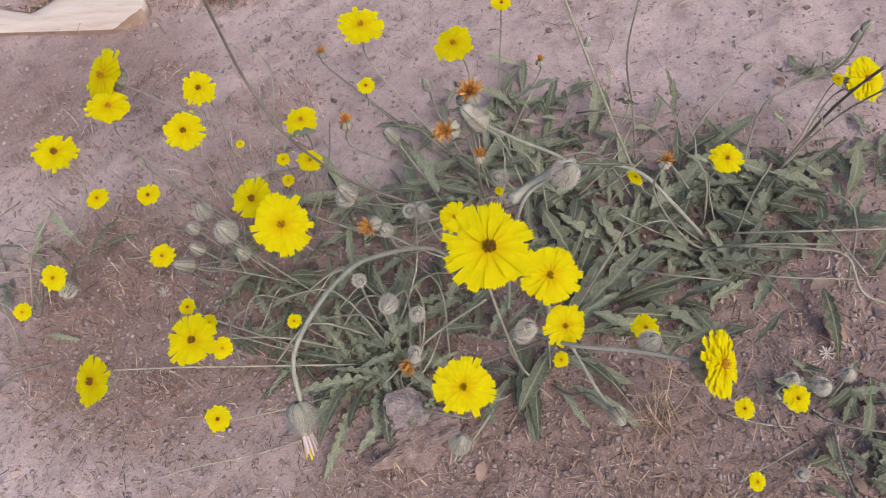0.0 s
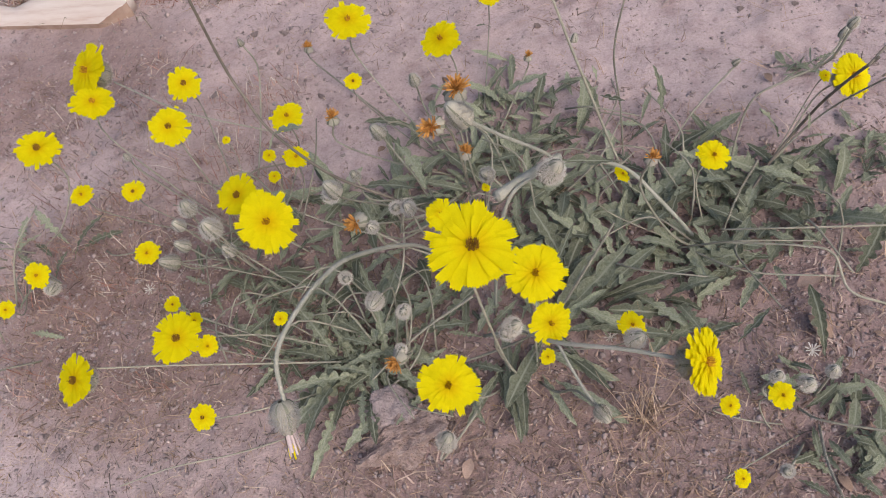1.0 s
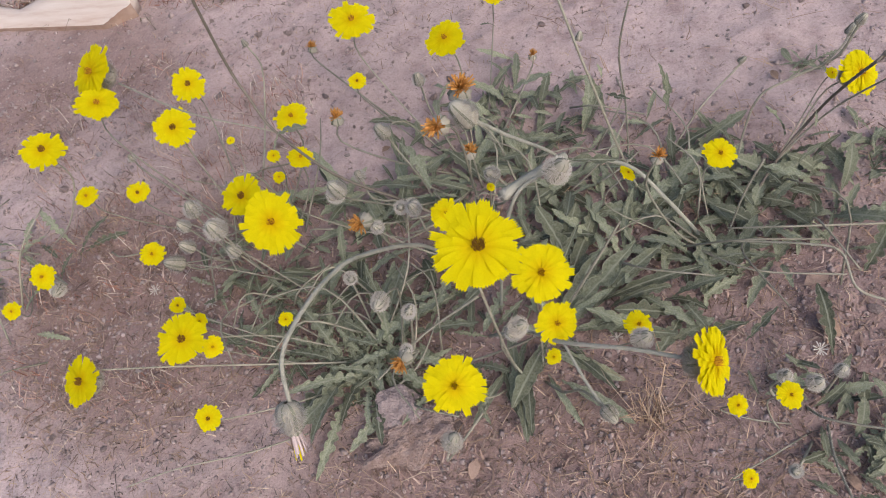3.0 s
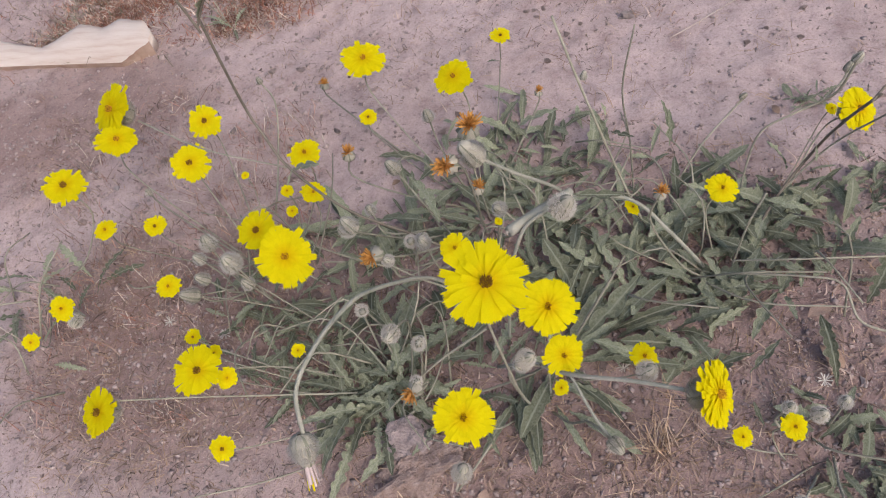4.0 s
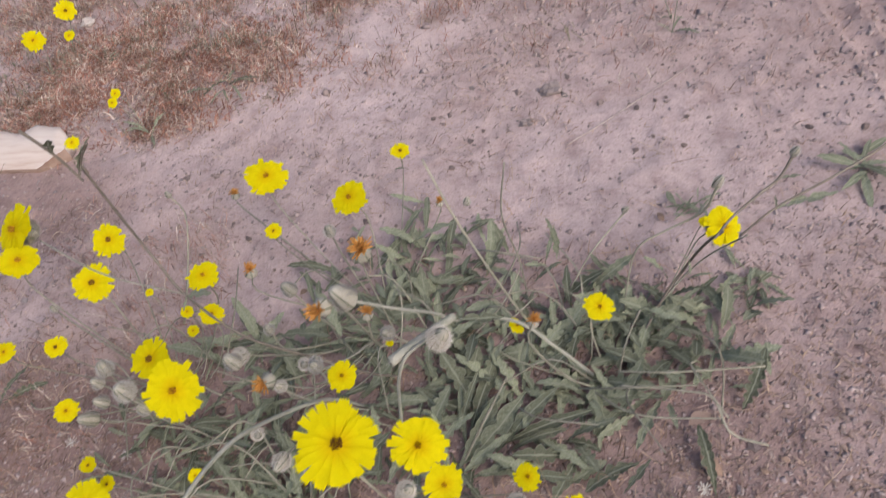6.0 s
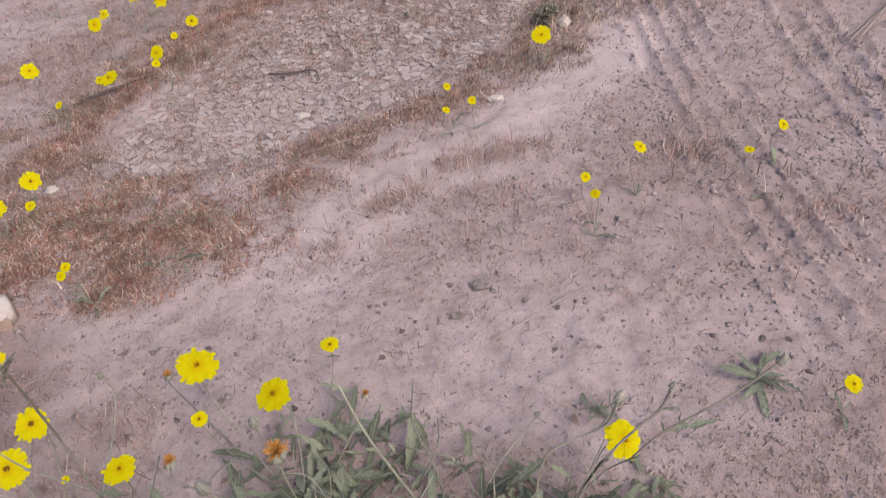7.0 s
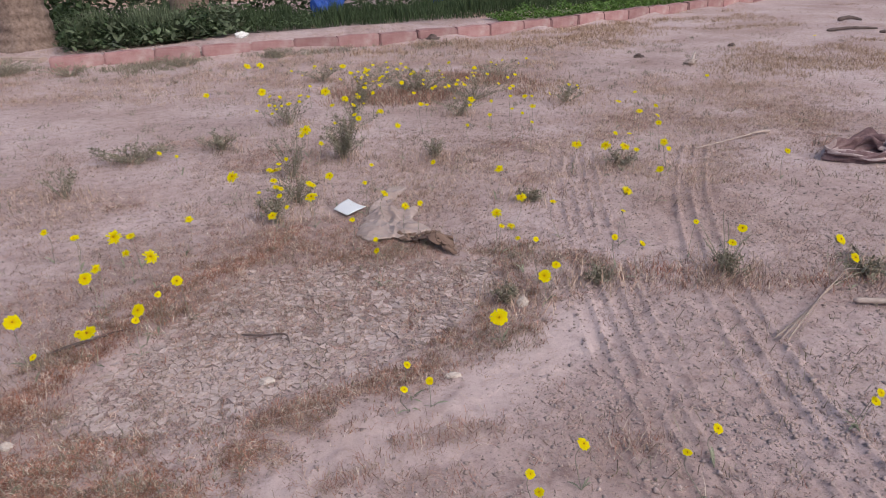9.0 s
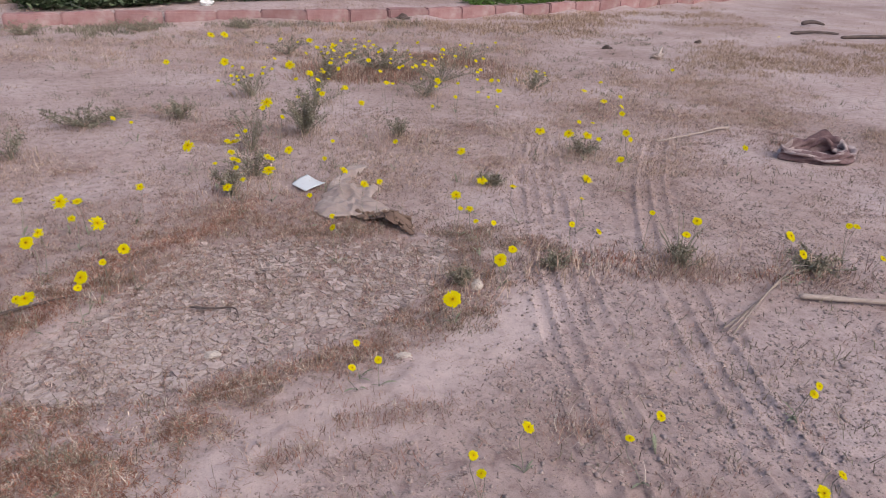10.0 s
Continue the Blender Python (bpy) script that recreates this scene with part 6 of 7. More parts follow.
shrub(1.153, 2.92, 0.07, 0.08, 12, 16, "small dark green herb beside a flower")
shrub(1.72, 3.35, 0.10, 0.14, 14, 12, "low grey herb among yellow flowers")
shrub(-0.93, 3.48, 0.20, 0.12, 12, 10, "thin bare-twigged grey herb")
shrub(0.98, 5.55, 0.25, 0.35, 40, 20, "wide thin herb with scattered yellow flowers", flowers=14)
shrub(0.55, 5.3, 0.30, 0.20, 24, 16, "tall thin herb with scattered yellow flowers", flowers=18)
shrub(0.12, 3.55, 0.30, 0.14, 14, 10, "tall thin twiggy herb")
shrub(2.03, 1.98, 0.05, 0.16, 20, 16, "flat green herb on dry soil")
shrub(0.83, 2.02, 0.07, 0.05, 12, 12, "small green herb on the rim of the dried puddle")
shrub(1.15, 2.10, 0.07, 0.06, 10, 12, "small green herb on the rim of the dried puddle")
shrub(0.85, 3.7, 0.14, 0.10, 14, 10, "thin grey herb with fine twigs")
shrub(1.95, 4.9, 0.16, 0.16, 16, 12, "thin grey herb with yellow flowers", flowers=4)
shrub(1.35, 5.2, 0.22, 0.30, 26, 12, "wide thin herb with scattered yellow flowers", flowers=10)
shrub(1.15, 4.7, 0.16, 0.20, 18, 12, "thin grey herb with yellow flowers", flowers=3)
shrub(0.45, 4.5, 0.26, 0.16, 18, 12, "tall thin herb with scattered yellow flowers", flowers=7)
shrub(0.05, 4.75, 0.24, 0.20, 24, 10, "tall thin herb with scattered yellow flowers", flowers=14)
shrub(1.7, 6.0, 0.2, 0.35, 24, 10, "wide thin herb with scattered yellow flowers", flowers=6)
shrub(0.75, 6.2, 0.2, 0.35, 24, 10, "wide thin herb with scattered yellow flowers", flowers=10)
shrub(0.25, 6.4, 0.2, 0.3, 18, 12, "thin brownish herb with yellow flowers", flowers=5)
shrub(0.15, 3.15, 0.16, 0.14, 16, 12, "thin grey herb with yellow flowers", flowers=4)
shrub(-2.2, 7.6, 0.16, 0.35, 30, 16, "grey-green weeds in front of the kerb")
shrub(-2.9, 7.9, 0.22, 0.40, 36, 16, "grey-green weeds in front of the kerb")
shrub(-1.2, 7.9, 0.16, 0.35, 30, 16, "grey-green weeds in front of the kerb")
shrub(-0.2, 8.2, 0.12, 0.35, 30, 16, "grey-green weeds in front of the kerb")


herb_spots = [(ob.location.x, ob.location.y) for ob in scene.objects if ob.name.startswith("shrub") and ob.parent is None]
spot_r = np.random.default_rng(71)
hx = np.concatenate([sx + spot_r.normal(0, 0.09, 160) for sx, sy in herb_spots])
hy = np.concatenate([sy + spot_r.normal(0, 0.06, 160) for sx, sy in herb_spots])
blades("grass_under_herbs", hx, hy, 0.02, 0.10, 0.0012, FIELDGRASS, 72, 0.8, "dry beige grass at the foot of the herbs")

# ---- stones and dead wood ----
def lump(name, x, y, sx, sy, sz, mat, label, category, yaw=0, seed=1, rough=0.16, up=0.3, flat_top=1.0):
    bm = bmesh.new()
    bmesh.ops.create_icosphere(bm, subdivisions=4, radius=1)
    r = Vector((seed * 3.7, seed * 1.3, 0))
    for v in bm.verts:
        k = 1 + rough * 2 * noise.noise(v.co * 1.3 + r) + rough * noise.noise(v.co * 3.5 + r) + rough * 0.35 * noise.noise(v.co * 11 + r)
        if v.co.z > flat_top:
            v.co.z = flat_top + (v.co.z - flat_top) * 0.2
        v.co = Vector((v.co.x * sx * k, v.co.y * sy * k, v.co.z * sz * k))
    me = bpy.data.meshes.new(name)
    bm.to_mesh(me)
    bm.free()
    me.materials.append(mat)
    ob = new(name, me)
    ob.matrix_basis = pose(x, y, gz(x, y) + sz * up, 0, 0, yaw)
    return tagged(ob, label, category)


lump("stone", 0.010, 0.352, 0.030, 0.024, 0.024, ROCK, "flat rough brown stone under the flowers", "stone", -22, 3, 0.20, 0.3, 0.55)
lump("stone", 0.022, 0.322, 0.046, 0.021, 0.019, ROCK_BROWN, "crumbling reddish-brown stone beside another stone", "stone", 16, 5, 0.34, 0.3, 0.7)
lump("stone", 0.124, 1.721, 0.020, 0.014, 0.010, PALE_STONE, "small pale stone on cracked mud", "stone", 0, 7)
lump("stone", 0.874, 1.99, 0.018, 0.015, 0.020, PALE_STONE, "pale rounded stone among dry grass", "stone", 0, 9)
lump("stone", 0.602, 1.642, 0.020, 0.012, 0.008, PALE_STONE, "small flat pale stone at the sand's edge", "stone", 0, 11)
lump("stone", -0.44, 1.55, 0.014, 0.012, 0.010, PALE_STONE, "small pale stone among dry grass", "stone", 0, 13)
lump("clod", 0.44, 1.01, 0.016, 0.010, 0.009, DARKCHIP, "dark crumbly clod on bare soil", "clod", 0, 15, 0.35)
lump("clod", 0.385, 0.95, 0.010, 0.008, 0.006, DARKCHIP, "small dark clod on bare soil", "clod", 0, 16, 0.35)
lump("clod", 3.286, 6.76, 0.05, 0.035, 0.022, CHAR, "dark brown lump of earth", "clod", 0, 17, 0.3)
lump("clod", 4.452, 7.14, 0.045, 0.03, 0.022, CHAR, "dark brown lump of earth", "clod", 40, 19, 0.3)
lump("clod", 3.518, 6.18, 0.05, 0.04, 0.035, DEADWOOD, "grey rough lump with a pale chip", "clod", 10, 21, 0.35)
lump("stone", 0.05, 8.35, 0.05, 0.03, 0.03, PALE_STONE, "white stone in front of the kerb", "stone", 0, 22)


def stick(points, r0, r1, mat, label, category="stick", name="stick", bumps=0.12, sides=8):
    o = Vector(points[0])
    line = spline([Vector(p) - o for p in points], 16)
    rr = random.Random(int(o.x * 999))
    radii = [(r0 + (r1 - r0) * i / 16) * (1 + rr.uniform(-bumps, bumps)) for i in range(17)]
    radii[0], radii[-1] = radii[0] * 0.6, radii[-1] * 0.6
    ob = new(name, mesh_from(name, *tube(line, radii, sides), mat))
    ob.location = o
    return tagged(ob, label, category)


stick([(1.832, 1.785, 0.012), (1.95, 1.745, 0.014), (2.3, 1.64, 0.012)], 0.009, 0.008, DEADWOOD, "pale bare stick lying on the soil")
stick([(2.196, 3.49, 0.010), (2.42, 3.585, 0.012), (2.64, 3.675, 0.016)], 0.004, 0.005, DEADWOOD, "thin pale stick lying on the soil")
stick([(2.56, 3.64, 0.014), (2.66, 3.68, 0.022), (2.76, 3.72, 0.012)], 0.004, 0.010, DEADWOOD, "flat pale piece of palm stalk on the soil")
stick([(0.107, 1.524, 0.006), (0.2, 1.55, 0.008), (0.301, 1.571, 0.006)], 0.003, 0.002, DEADWOOD, "thin grey twig at the sand's edge")
stick([(0.034, 1.985, 0.0), (0.10, 1.96, 0.004), (0.161, 1.94, 0.012), (0.175, 1.905, 0.0)], 0.0032, 0.002, CHAR, "dark crooked twig on cracked mud")
stick([(-0.49, 1.985, 0.003), (-0.42, 2.02, 0.008), (-0.36, 2.06, 0.005), (-0.30, 2.09, 0.003)], 0.006, 0.003, CHAR, "dark bark strip at the puddle's edge")
stick([(0.43, 0.88, 0.004), (0.50, 0.91, 0.006), (0.66, 0.99, 0.004)], 0.0012, 0.0008, DEADWOOD, "thin grey twig on bare soil")
stick([(6.02, 7.82, 0.02), (6.35, 7.84, 0.03), (6.67, 7.83, 0.01)], 0.020, 0.012, CHAR, "dark dead palm stalk far off")
stick([(6.40, 7.45, 0.02), (6.8, 7.47, 0.025), (7.6, 7.5, 0.02)], 0.018, 0.02, CHAR, "dark dead palm stalk far off")
stick([(6.80, 8.71, 0.03), (6.95, 8.70, 0.05), (7.10, 8.66, 0.02)], 0.03, 0.016, CHAR, "short dark piece of dead palm")
stick([(3.53, 6.17, 0.03), (3.55, 6.19, 0.07), (3.57, 6.20, 0.11)], 0.016, 0.008, PALE_STONE, "pale splinter standing in a lump of earth", "splinter", "splinter")
for k, (bend, lift, w) in enumerate(((0.0, 0.014, 0.0075), (0.014, 0.018, 0.006), (-0.013, 0.008, 0.0065), (0.03, 0.012, 0.002))):
    stick([(1.50 + 0.6 * bend, 1.63 - bend, 0.008), (1.64 + bend * 0.3, 1.735 - bend * 0.4, lift), (1.80, 1.855, lift + 0.008), (1.915 + 0.012 * k, 1.945 - 0.006 * k, lift + 0.012)], w * 0.45, w * 0.3, DRYLEAF, "dry split palm leaflet on the soil", "dead leaf", "palm_leaflet", sides=4)
stick([(1.905, 1.94, 0.03), (1.95, 1.955, 0.028), (2.04, 1.955, 0.012)], 0.002, 0.001, DEADWOOD, "dry split palm leaflet on the soil", "dead leaf", "palm_leaflet", sides=4)


def palm_stalk():
    """The broad torn base of a palm frond: a tilted slab with a ragged, scooped back edge."""
    length, n, m = 0.70, 70, 8
    verts, faces = [], []
    for i in range(n + 1):
        u = (i / n) ** 1.7
        e = float(np.interp(u, [0, 0.03, 0.10, 0.15, 0.22, 0.32, 0.41, 0.5, 0.7, 1], [0.044, 0.060, 0.066, 0.053, 0.061, 0.027, 0.034, 0.044, 0.05, 0.05]))
        e += 0.0015 * noise.noise(Vector((u * 40, 2, 0)))
        blunt = 0.5 + 0.5 * math.sqrt(max(0, 1 - (1 - min(1, u * length / 0.016)) ** 2))
        low = 0.42 * max(0, 1 - u / 0.075) ** 1.4 + 0.05 * max(0, 1 - u / 0.1) * noise.noise(Vector((u * 90, 5, 2)))
        low = max(0.0, low)
        for k in range(m + 1):
            v = 0.5 + (k / m - 0.5) * blunt
            v = low + (1 - low) * v
            nose = math.exp(-u * length / 0.02) * (0.006 * noise.noise(Vector((v * 5, 9, 1))) - 0.012 * (1 - v) ** 2)
            bow = math.sin(math.pi * v) * 0.14 * e
            verts.append((u * length + nose, 1.22 * e * v, 0.010 + 0.45 * e * v ** 0.8 + bow))
        for k in range(m + 1):
            v = 0.5 + (k / m - 0.5) * blunt
            v = low + (1 - low) * v
            verts.append((u * length + 0.004 + math.exp(-u * length / 0.02) * (0.006 * noise.noise(Vector((v * 5, 9, 1))) - 0.012 * (1 - v) ** 2), 1.22 * e * v + 0.003, -0.004))
    w = 2 * (m + 1)
    for i in range(n):
        for k in range(m):
            a = i * w + k
            faces.append((a, a + 1, a + 1 + w, a + w))
            b = a + m + 1
            faces.append((b, b + w, b + w + 1, b + 1))
        a, b = i * w, i * w + m + 1
        faces.append((a, a + w, b + w, b))
        a, b = a + m, b + m
        faces.append((a, b, b + w, a + w))
    faces += [(k, k + m + 1, k + m + 2, k + 1) for k in range(m)]
    verts = [(-x, y, z) for x, y, z in verts]
    wide = 2 * m + 2
    rind = [f for i, f in enumerate(faces[:n * wide]) if i % wide == 2 * m]
    body = [f for i, f in enumerate(faces) if i >= n * wide or i % wide != 2 * m]
    ob = thing("palm_frond_stalk", 0, 0, 0, "bleached cream palm frond base with ragged edge", "palm stalk")
    ob.matrix_basis = pose(-0.406, 1.088, gz(-0.5, 1.2) + 0.002, 0, 0, -15.5)
    child("pith", mesh_from("pith", verts, body, PALM_PALE), ob)
    used = sorted({i for f in rind for i in f})
    at = {v: k for k, v in enumerate(used)}
    child("rind", mesh_from("rind", [verts[i] for i in used], [tuple(at[i] for i in f) for f in rind], PALM_EDGE), ob, None, "brown edge of the stalk")
    return ob


palm_stalk()


# ---- litter ----
def sheet(name, nx, ny, fn, mat, thick=0.0015):
    verts, faces = [], []
    for j in range(ny + 1):
        for i in range(nx + 1):
            verts.append(fn(i / nx, j / ny))
    for j in range(ny):
        for i in range(nx):
            a = j * (nx + 1) + i
            faces.append((a, a + 1, a + nx + 2, a + nx + 1))
    ob = new(name, mesh_from(name, verts, faces, mat))
    s = ob.modifiers.new("thickness", "SOLIDIFY")
    s.thickness = thick
    return ob


def paper_point(u, v):
    """A sheet with two curled corners."""
    x = 0.311 + 0.057 * u + 0.067 * v + 0.015 * u * v
    y = 2.994 - 0.095 * u + 0.114 * v - 0.045 * u * v
    return (x, y, 0.008 + 0.012 * math.sin(math.pi * (0.2 + 0.7 * v)) + 0.014 * (u * v) ** 3 + 0.006 * (v * (1 - u)) ** 2)


paper = sheet("paper_sheet", 12, 12, paper_point, PAPER, 0.001)
paper.location = (0, 0, gz(0.37, 3.0))
tagged(paper, "curled white sheet of paper on dry soil", "paper")


def drape(nu, nv, width, depth, start, mound, confine, steps, seed):
    """A limp sheet, gathered and let fall over a mound: returns its points, row by row."""
    r = np.random.default_rng(seed)
    U, V = np.meshgrid(np.linspace(0, 1, nu), np.linspace(0, 1, nv))
    P = start(U, V, r)
    Q = P.copy()
    du, dv = width / (nu - 1), depth / (nv - 1)

    def pull(A, B, rest, k):
        d = B - A
        n = np.maximum(np.linalg.norm(d, axis=-1, keepdims=True), 1e-9)
        m = d * (0.5 * k * (n - rest) / n)
        A += m
        B -= m

    for step in range(steps):
        vel = (P - Q) * 0.90
        Q = P.copy()
        P = P + vel
        P[..., 2] -= 0.0005
        for it in range(4):
            for o in (0, 1):
                n = (nu - o) // 2 * 2
                pull(P[:, o:o + n:2], P[:, o + 1:o + n:2], du, 0.9)
                n = (nv - o) // 2 * 2
                pull(P[o:o + n:2], P[o + 1:o + n:2], dv, 0.9)
            for o in range(3):
                n = (nu - o - 3) // 3 + 1
                pull(P[:, o:o + 3 * n:3][:, :n], P[:, o + 2:o + 2 + 3 * n:3][:, :n], 2 * du, 0.3)
                n = (nv - o - 3) // 3 + 1
                pull(P[o:o + 3 * n:3][:n], P[o + 2:o + 2 + 3 * n:3][:n], 2 * dv, 0.3)
            confine(P)
            floor_z = mound(P[..., 0], P[..., 1])
            low = P[..., 2] < floor_z
            P[..., 2] = np.where(low, floor_z, P[..., 2])
            Q[..., :2] = np.where(low[..., None], Q[..., :2] * 0.3 + P[..., :2] * 0.7, Q[..., :2])
    return P


def draped(name, P, mat, thick, layers=0.0):
    nv, nu = P.shape[:2]
    idx = np.arange(nu * nv).reshape(nv, nu)
    q = np.stack([idx[:-1, :-1], idx[:-1, 1:], idx[1:, 1:], idx[1:, :-1]], -1).reshape(-1, 4)
    ob = new(name, mesh_arrays(name, P.reshape(-1, 3), q, mat, flat=False))
    s = ob.modifiers.new("thickness", "SOLIDIFY")
    s.thickness = thick
    return ob


def cloth_ring(nu=150, nv=44):
    """A garment twisted into a ring: long folds run round it, the back stands higher than the front."""
    verts, faces, pale = [], [], []
    for i in range(nu):
        a = 2 * math.pi * i / nu
        ca, sa = math.cos(a), math.sin(a)
        back = 0.5 + 0.5 * sa
        rx = 0.165 + (0.075 * max(0, -ca) ** 6)
        cx, cy = rx * ca, 0.098 * sa
        peak = math.exp(-((ca - 0.45) / 0.35) ** 2) * back
        tall = 0.034 + 0.030 * back + 0.026 * peak + 0.010 * noise.noise(Vector((ca * 2, sa * 2, 3)))
        wide = 0.042 + 0.012 * noise.noise(Vector((ca * 2.2, sa * 2.2, 8))) - 0.026 * max(0, -ca) ** 8
        for k in range(nv):
            v = 2 * math.pi * k / nv
            fold = 0.38 * math.sin(4 * v + 3 * a + 1.5 * noise.noise(Vector((ca * 1.5, sa * 1.5, 1)))) + 0.24 * math.sin(7 * v - 4 * a) + 0.16 * noise.noise(Vector((ca * 4 + 2, sa * 4, v)))
            # the paler cloth goes on raised folds, upper half, not at the back
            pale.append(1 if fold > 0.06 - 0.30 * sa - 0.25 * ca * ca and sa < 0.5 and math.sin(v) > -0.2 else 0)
            q = 1 + fold
            out = wide * q * math.cos(v)
            verts.append((cx + out * ca, cy + out * sa * 0.8, max(0.002, tall * (1 + 0.95 * q * math.sin(v)))))
    for i in range(nu):
        for k in range(nv):
            a, b = i * nv + k, i * nv + (k + 1) % nv
            c, d = ((i + 1) % nu) * nv + (k + 1) % nv, ((i + 1) % nu) * nv + k
            faces.append((a, b, c, d))
    # the sagging middle
    o, rings = len(verts), 8
    for j in range(rings):
        for i in range(48):
            a = 2 * math.pi * i / 48
            k = 1 - j / rings
            x, y = 0.15 * k * math.cos(a), 0.085 * k * math.sin(a)
            verts.append((x, y, 0.014 + 0.030 * k * k + 0.016 * noise.noise(Vector((x * 26, y * 40, 5)))))
    for j in range(rings - 1):
        for i in range(48):
            a, b = o + j * 48 + i, o + j * 48 + (i + 1) % 48
            faces.append((a, b, b + 48, a + 48))
    faces.append(tuple(range(o + (rings - 1) * 48, o + rings * 48)))
    pale += [0] * (len(faces) - len(pale))
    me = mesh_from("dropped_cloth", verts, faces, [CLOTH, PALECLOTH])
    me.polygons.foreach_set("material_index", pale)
    return me


cloth = new("dropped_cloth", cloth_ring())
cloth.matrix_basis = pose(2.895, 3.12, gz(2.895, 3.12), 0, 0, -6) @ Matrix.Diagonal((0.84, 0.84, 0.64, 1))
tagged(cloth, "dusty brown cloth dropped in a twisted heap", "cloth")


BAG_LEFT = [(0.445, 2.60), (0.391, 2.676), (0.42, 2.79), (0.444, 2.88), (0.458, 2.955), (0.468, 2.99), (0.556, 3.207), (0.600, 3.27)]
BAG_RIGHT = [(0.581, 2.595), (0.690, 2.66), (0.625, 2.80), (0.668, 2.926), (0.59, 2.955), (0.524, 2.95), (0.614, 3.15), (0.650, 3.22)]
BAG_STEPS = [0, 0.15, 0.35, 0.5, 0.58, 0.64, 0.86, 1]


def bag_point(u, v):
    """A limp film bag: a wide crumpled body with torn sides that runs out into a flat tail."""
    lx, ly, rx, ry = (float(np.interp(u, BAG_STEPS, [p[k] for p in side])) for side in (BAG_LEFT, BAG_RIGHT) for k in (0, 1))
    s = 2 * v - 1
    q = v + (0.06 * noise.noise(Vector((u * 12, 3 * (s > 0), 4))) + 0.03 * noise.noise(Vector((u * 31, 3 * (s > 0), 9)))) * s * s
    x, y = lx + (rx - lx) * q, ly + (ry - ly) * q
    tall = float(np.interp(u, [0, 0.12, 0.3, 0.45, 0.62, 0.85, 1], [0.012, 0.036, 0.026, 0.036, 0.024, 0.026, 0.008]))
    wave = noise.noise(Vector((x * 6, y * 6, 1)))
    along, across = 0.42 * x + 0.91 * y, 0.91 * x - 0.42 * y
    folds = 1 - 2.4 * abs(noise.noise(Vector((across * 15 + wave, along * 3.2, 7))))
    cross = 1 - 2.6 * abs(noise.noise(Vector((across * 6, along * 19 + 1.5 * wave, 2))))
    fine = noise.noise(Vector((across * 60, along * 26, 5)))
    z = tall * (1 - abs(s) ** 6) * (0.12 + 0.60 * max(0, folds) + 0.30 * max(0, cross) ** 2 + 0.06 * fine)
    return (x, y, gz(x, y) + 0.005 + z)


bag = thing("crumpled_bag", 0, 0, 0, "crumpled tan plastic bag with a brown torn end", "plastic bag")
ob = sheet("bag_body", 52, 110, lambda v, u: bag_point(u, v), BAG, 0.0008)
ob.parent = bag


def end_start(U, V, r):
    x = 0.55 + 0.19 * U
    y = 2.62 - 0.155 * U + (V - 0.5) * (0.06 + 0.07 * U)
    z = 0.03 + 0.09 * fbm(U * 4, V * 3, 1.0, 3, 401)
    return np.stack([x, y, z + r.normal(0, 0.002, z.shape)], -1)


def end_confine(P):
    u = np.clip((P[..., 0] - 0.55) / 0.19, 0, 1)
    c, w = 2.62 - 0.155 * u, 0.035 + 0.035 * u
    P[..., 0] = np.clip(P[..., 0], 0.55, 0.745)
    P[..., 1] = np.clip(P[..., 1], c - w, c + w)


ob = draped("torn_end", drape(46, 34, 0.34, 0.24, end_start, lambda x, y: ground_z(x, y) + 0.012 + 0.045 * np.exp(-((x - 0.68) / 0.06) ** 2 - ((y - 2.51) / 0.05) ** 2), end_confine, 36, 7), BAG_DARK, 0.002)
ob.parent = bag
tagged(ob, "dark brown soaked end")
lump("dark_scrap", 1.572, 8.93, 0.11, 0.06, 0.06, CHAR, "black scrap of rubbish in front of the kerb", "rubbish", 5, 25, 0.2)

# ---- dead leaves and straw under the plants ----
def dead_leaf(x, y, s, yaw, mat=None):
    r = random.Random(int(x * 7919 + y * 104729))
    cur = r.uniform(0.15, 0.5)
    verts, faces = [], []
    for i in range(7):
        u = i / 6
        w = 0.28 * math.sin(math.pi * min(1, u * 0.95 + 0.03)) * (1 + 0.2 * noise.noise(Vector((u * 5, x * 40, 0))))
        z = cur * math.sin(u * 3) * 0.5
        verts += [(u, w, z + cur * w), (u, 0, z), (u, -w, z + cur * w * 0.8)]
    for i in range(6):
        a = 3 * i
        faces += [(a, a + 3, a + 4, a + 1), (a + 1, a + 4, a + 5, a + 2)]
    ob = new("dead_leaf", mesh_from("dead_leaf", verts, faces, mat or LITTER))
    ob.matrix_basis = pose(x, y, gz(x, y) + 0.002, r.uniform(-20, 20), r.uniform(-15, 5), yaw) @ Matrix.Scale(s, 4)
    return tagged(ob, "curled brown dead leaf on the soil", "dead leaf", "dead leaves")


for x, y, s, yaw, mat in ((0.476, 0.425, 0.032, 200, PALM_EDGE), (0.399, 0.643, 0.020, 60, PALM_EDGE), (0.076, 0.271, 0.022, 70, PALM_EDGE), (-0.139, 0.446, 0.026, 10, LITTER), (0.461, 0.356, 0.030, 120, LITTER)):
    dead_leaf(x, y, s, yaw, mat)
for k in range(28):
    x, y = rnd.uniform(-0.3, 0.55), rnd.uniform(0.2, 0.75)
    dead_leaf(x, y, rnd.uniform(0.008, 0.018), rnd.uniform(0, 360))

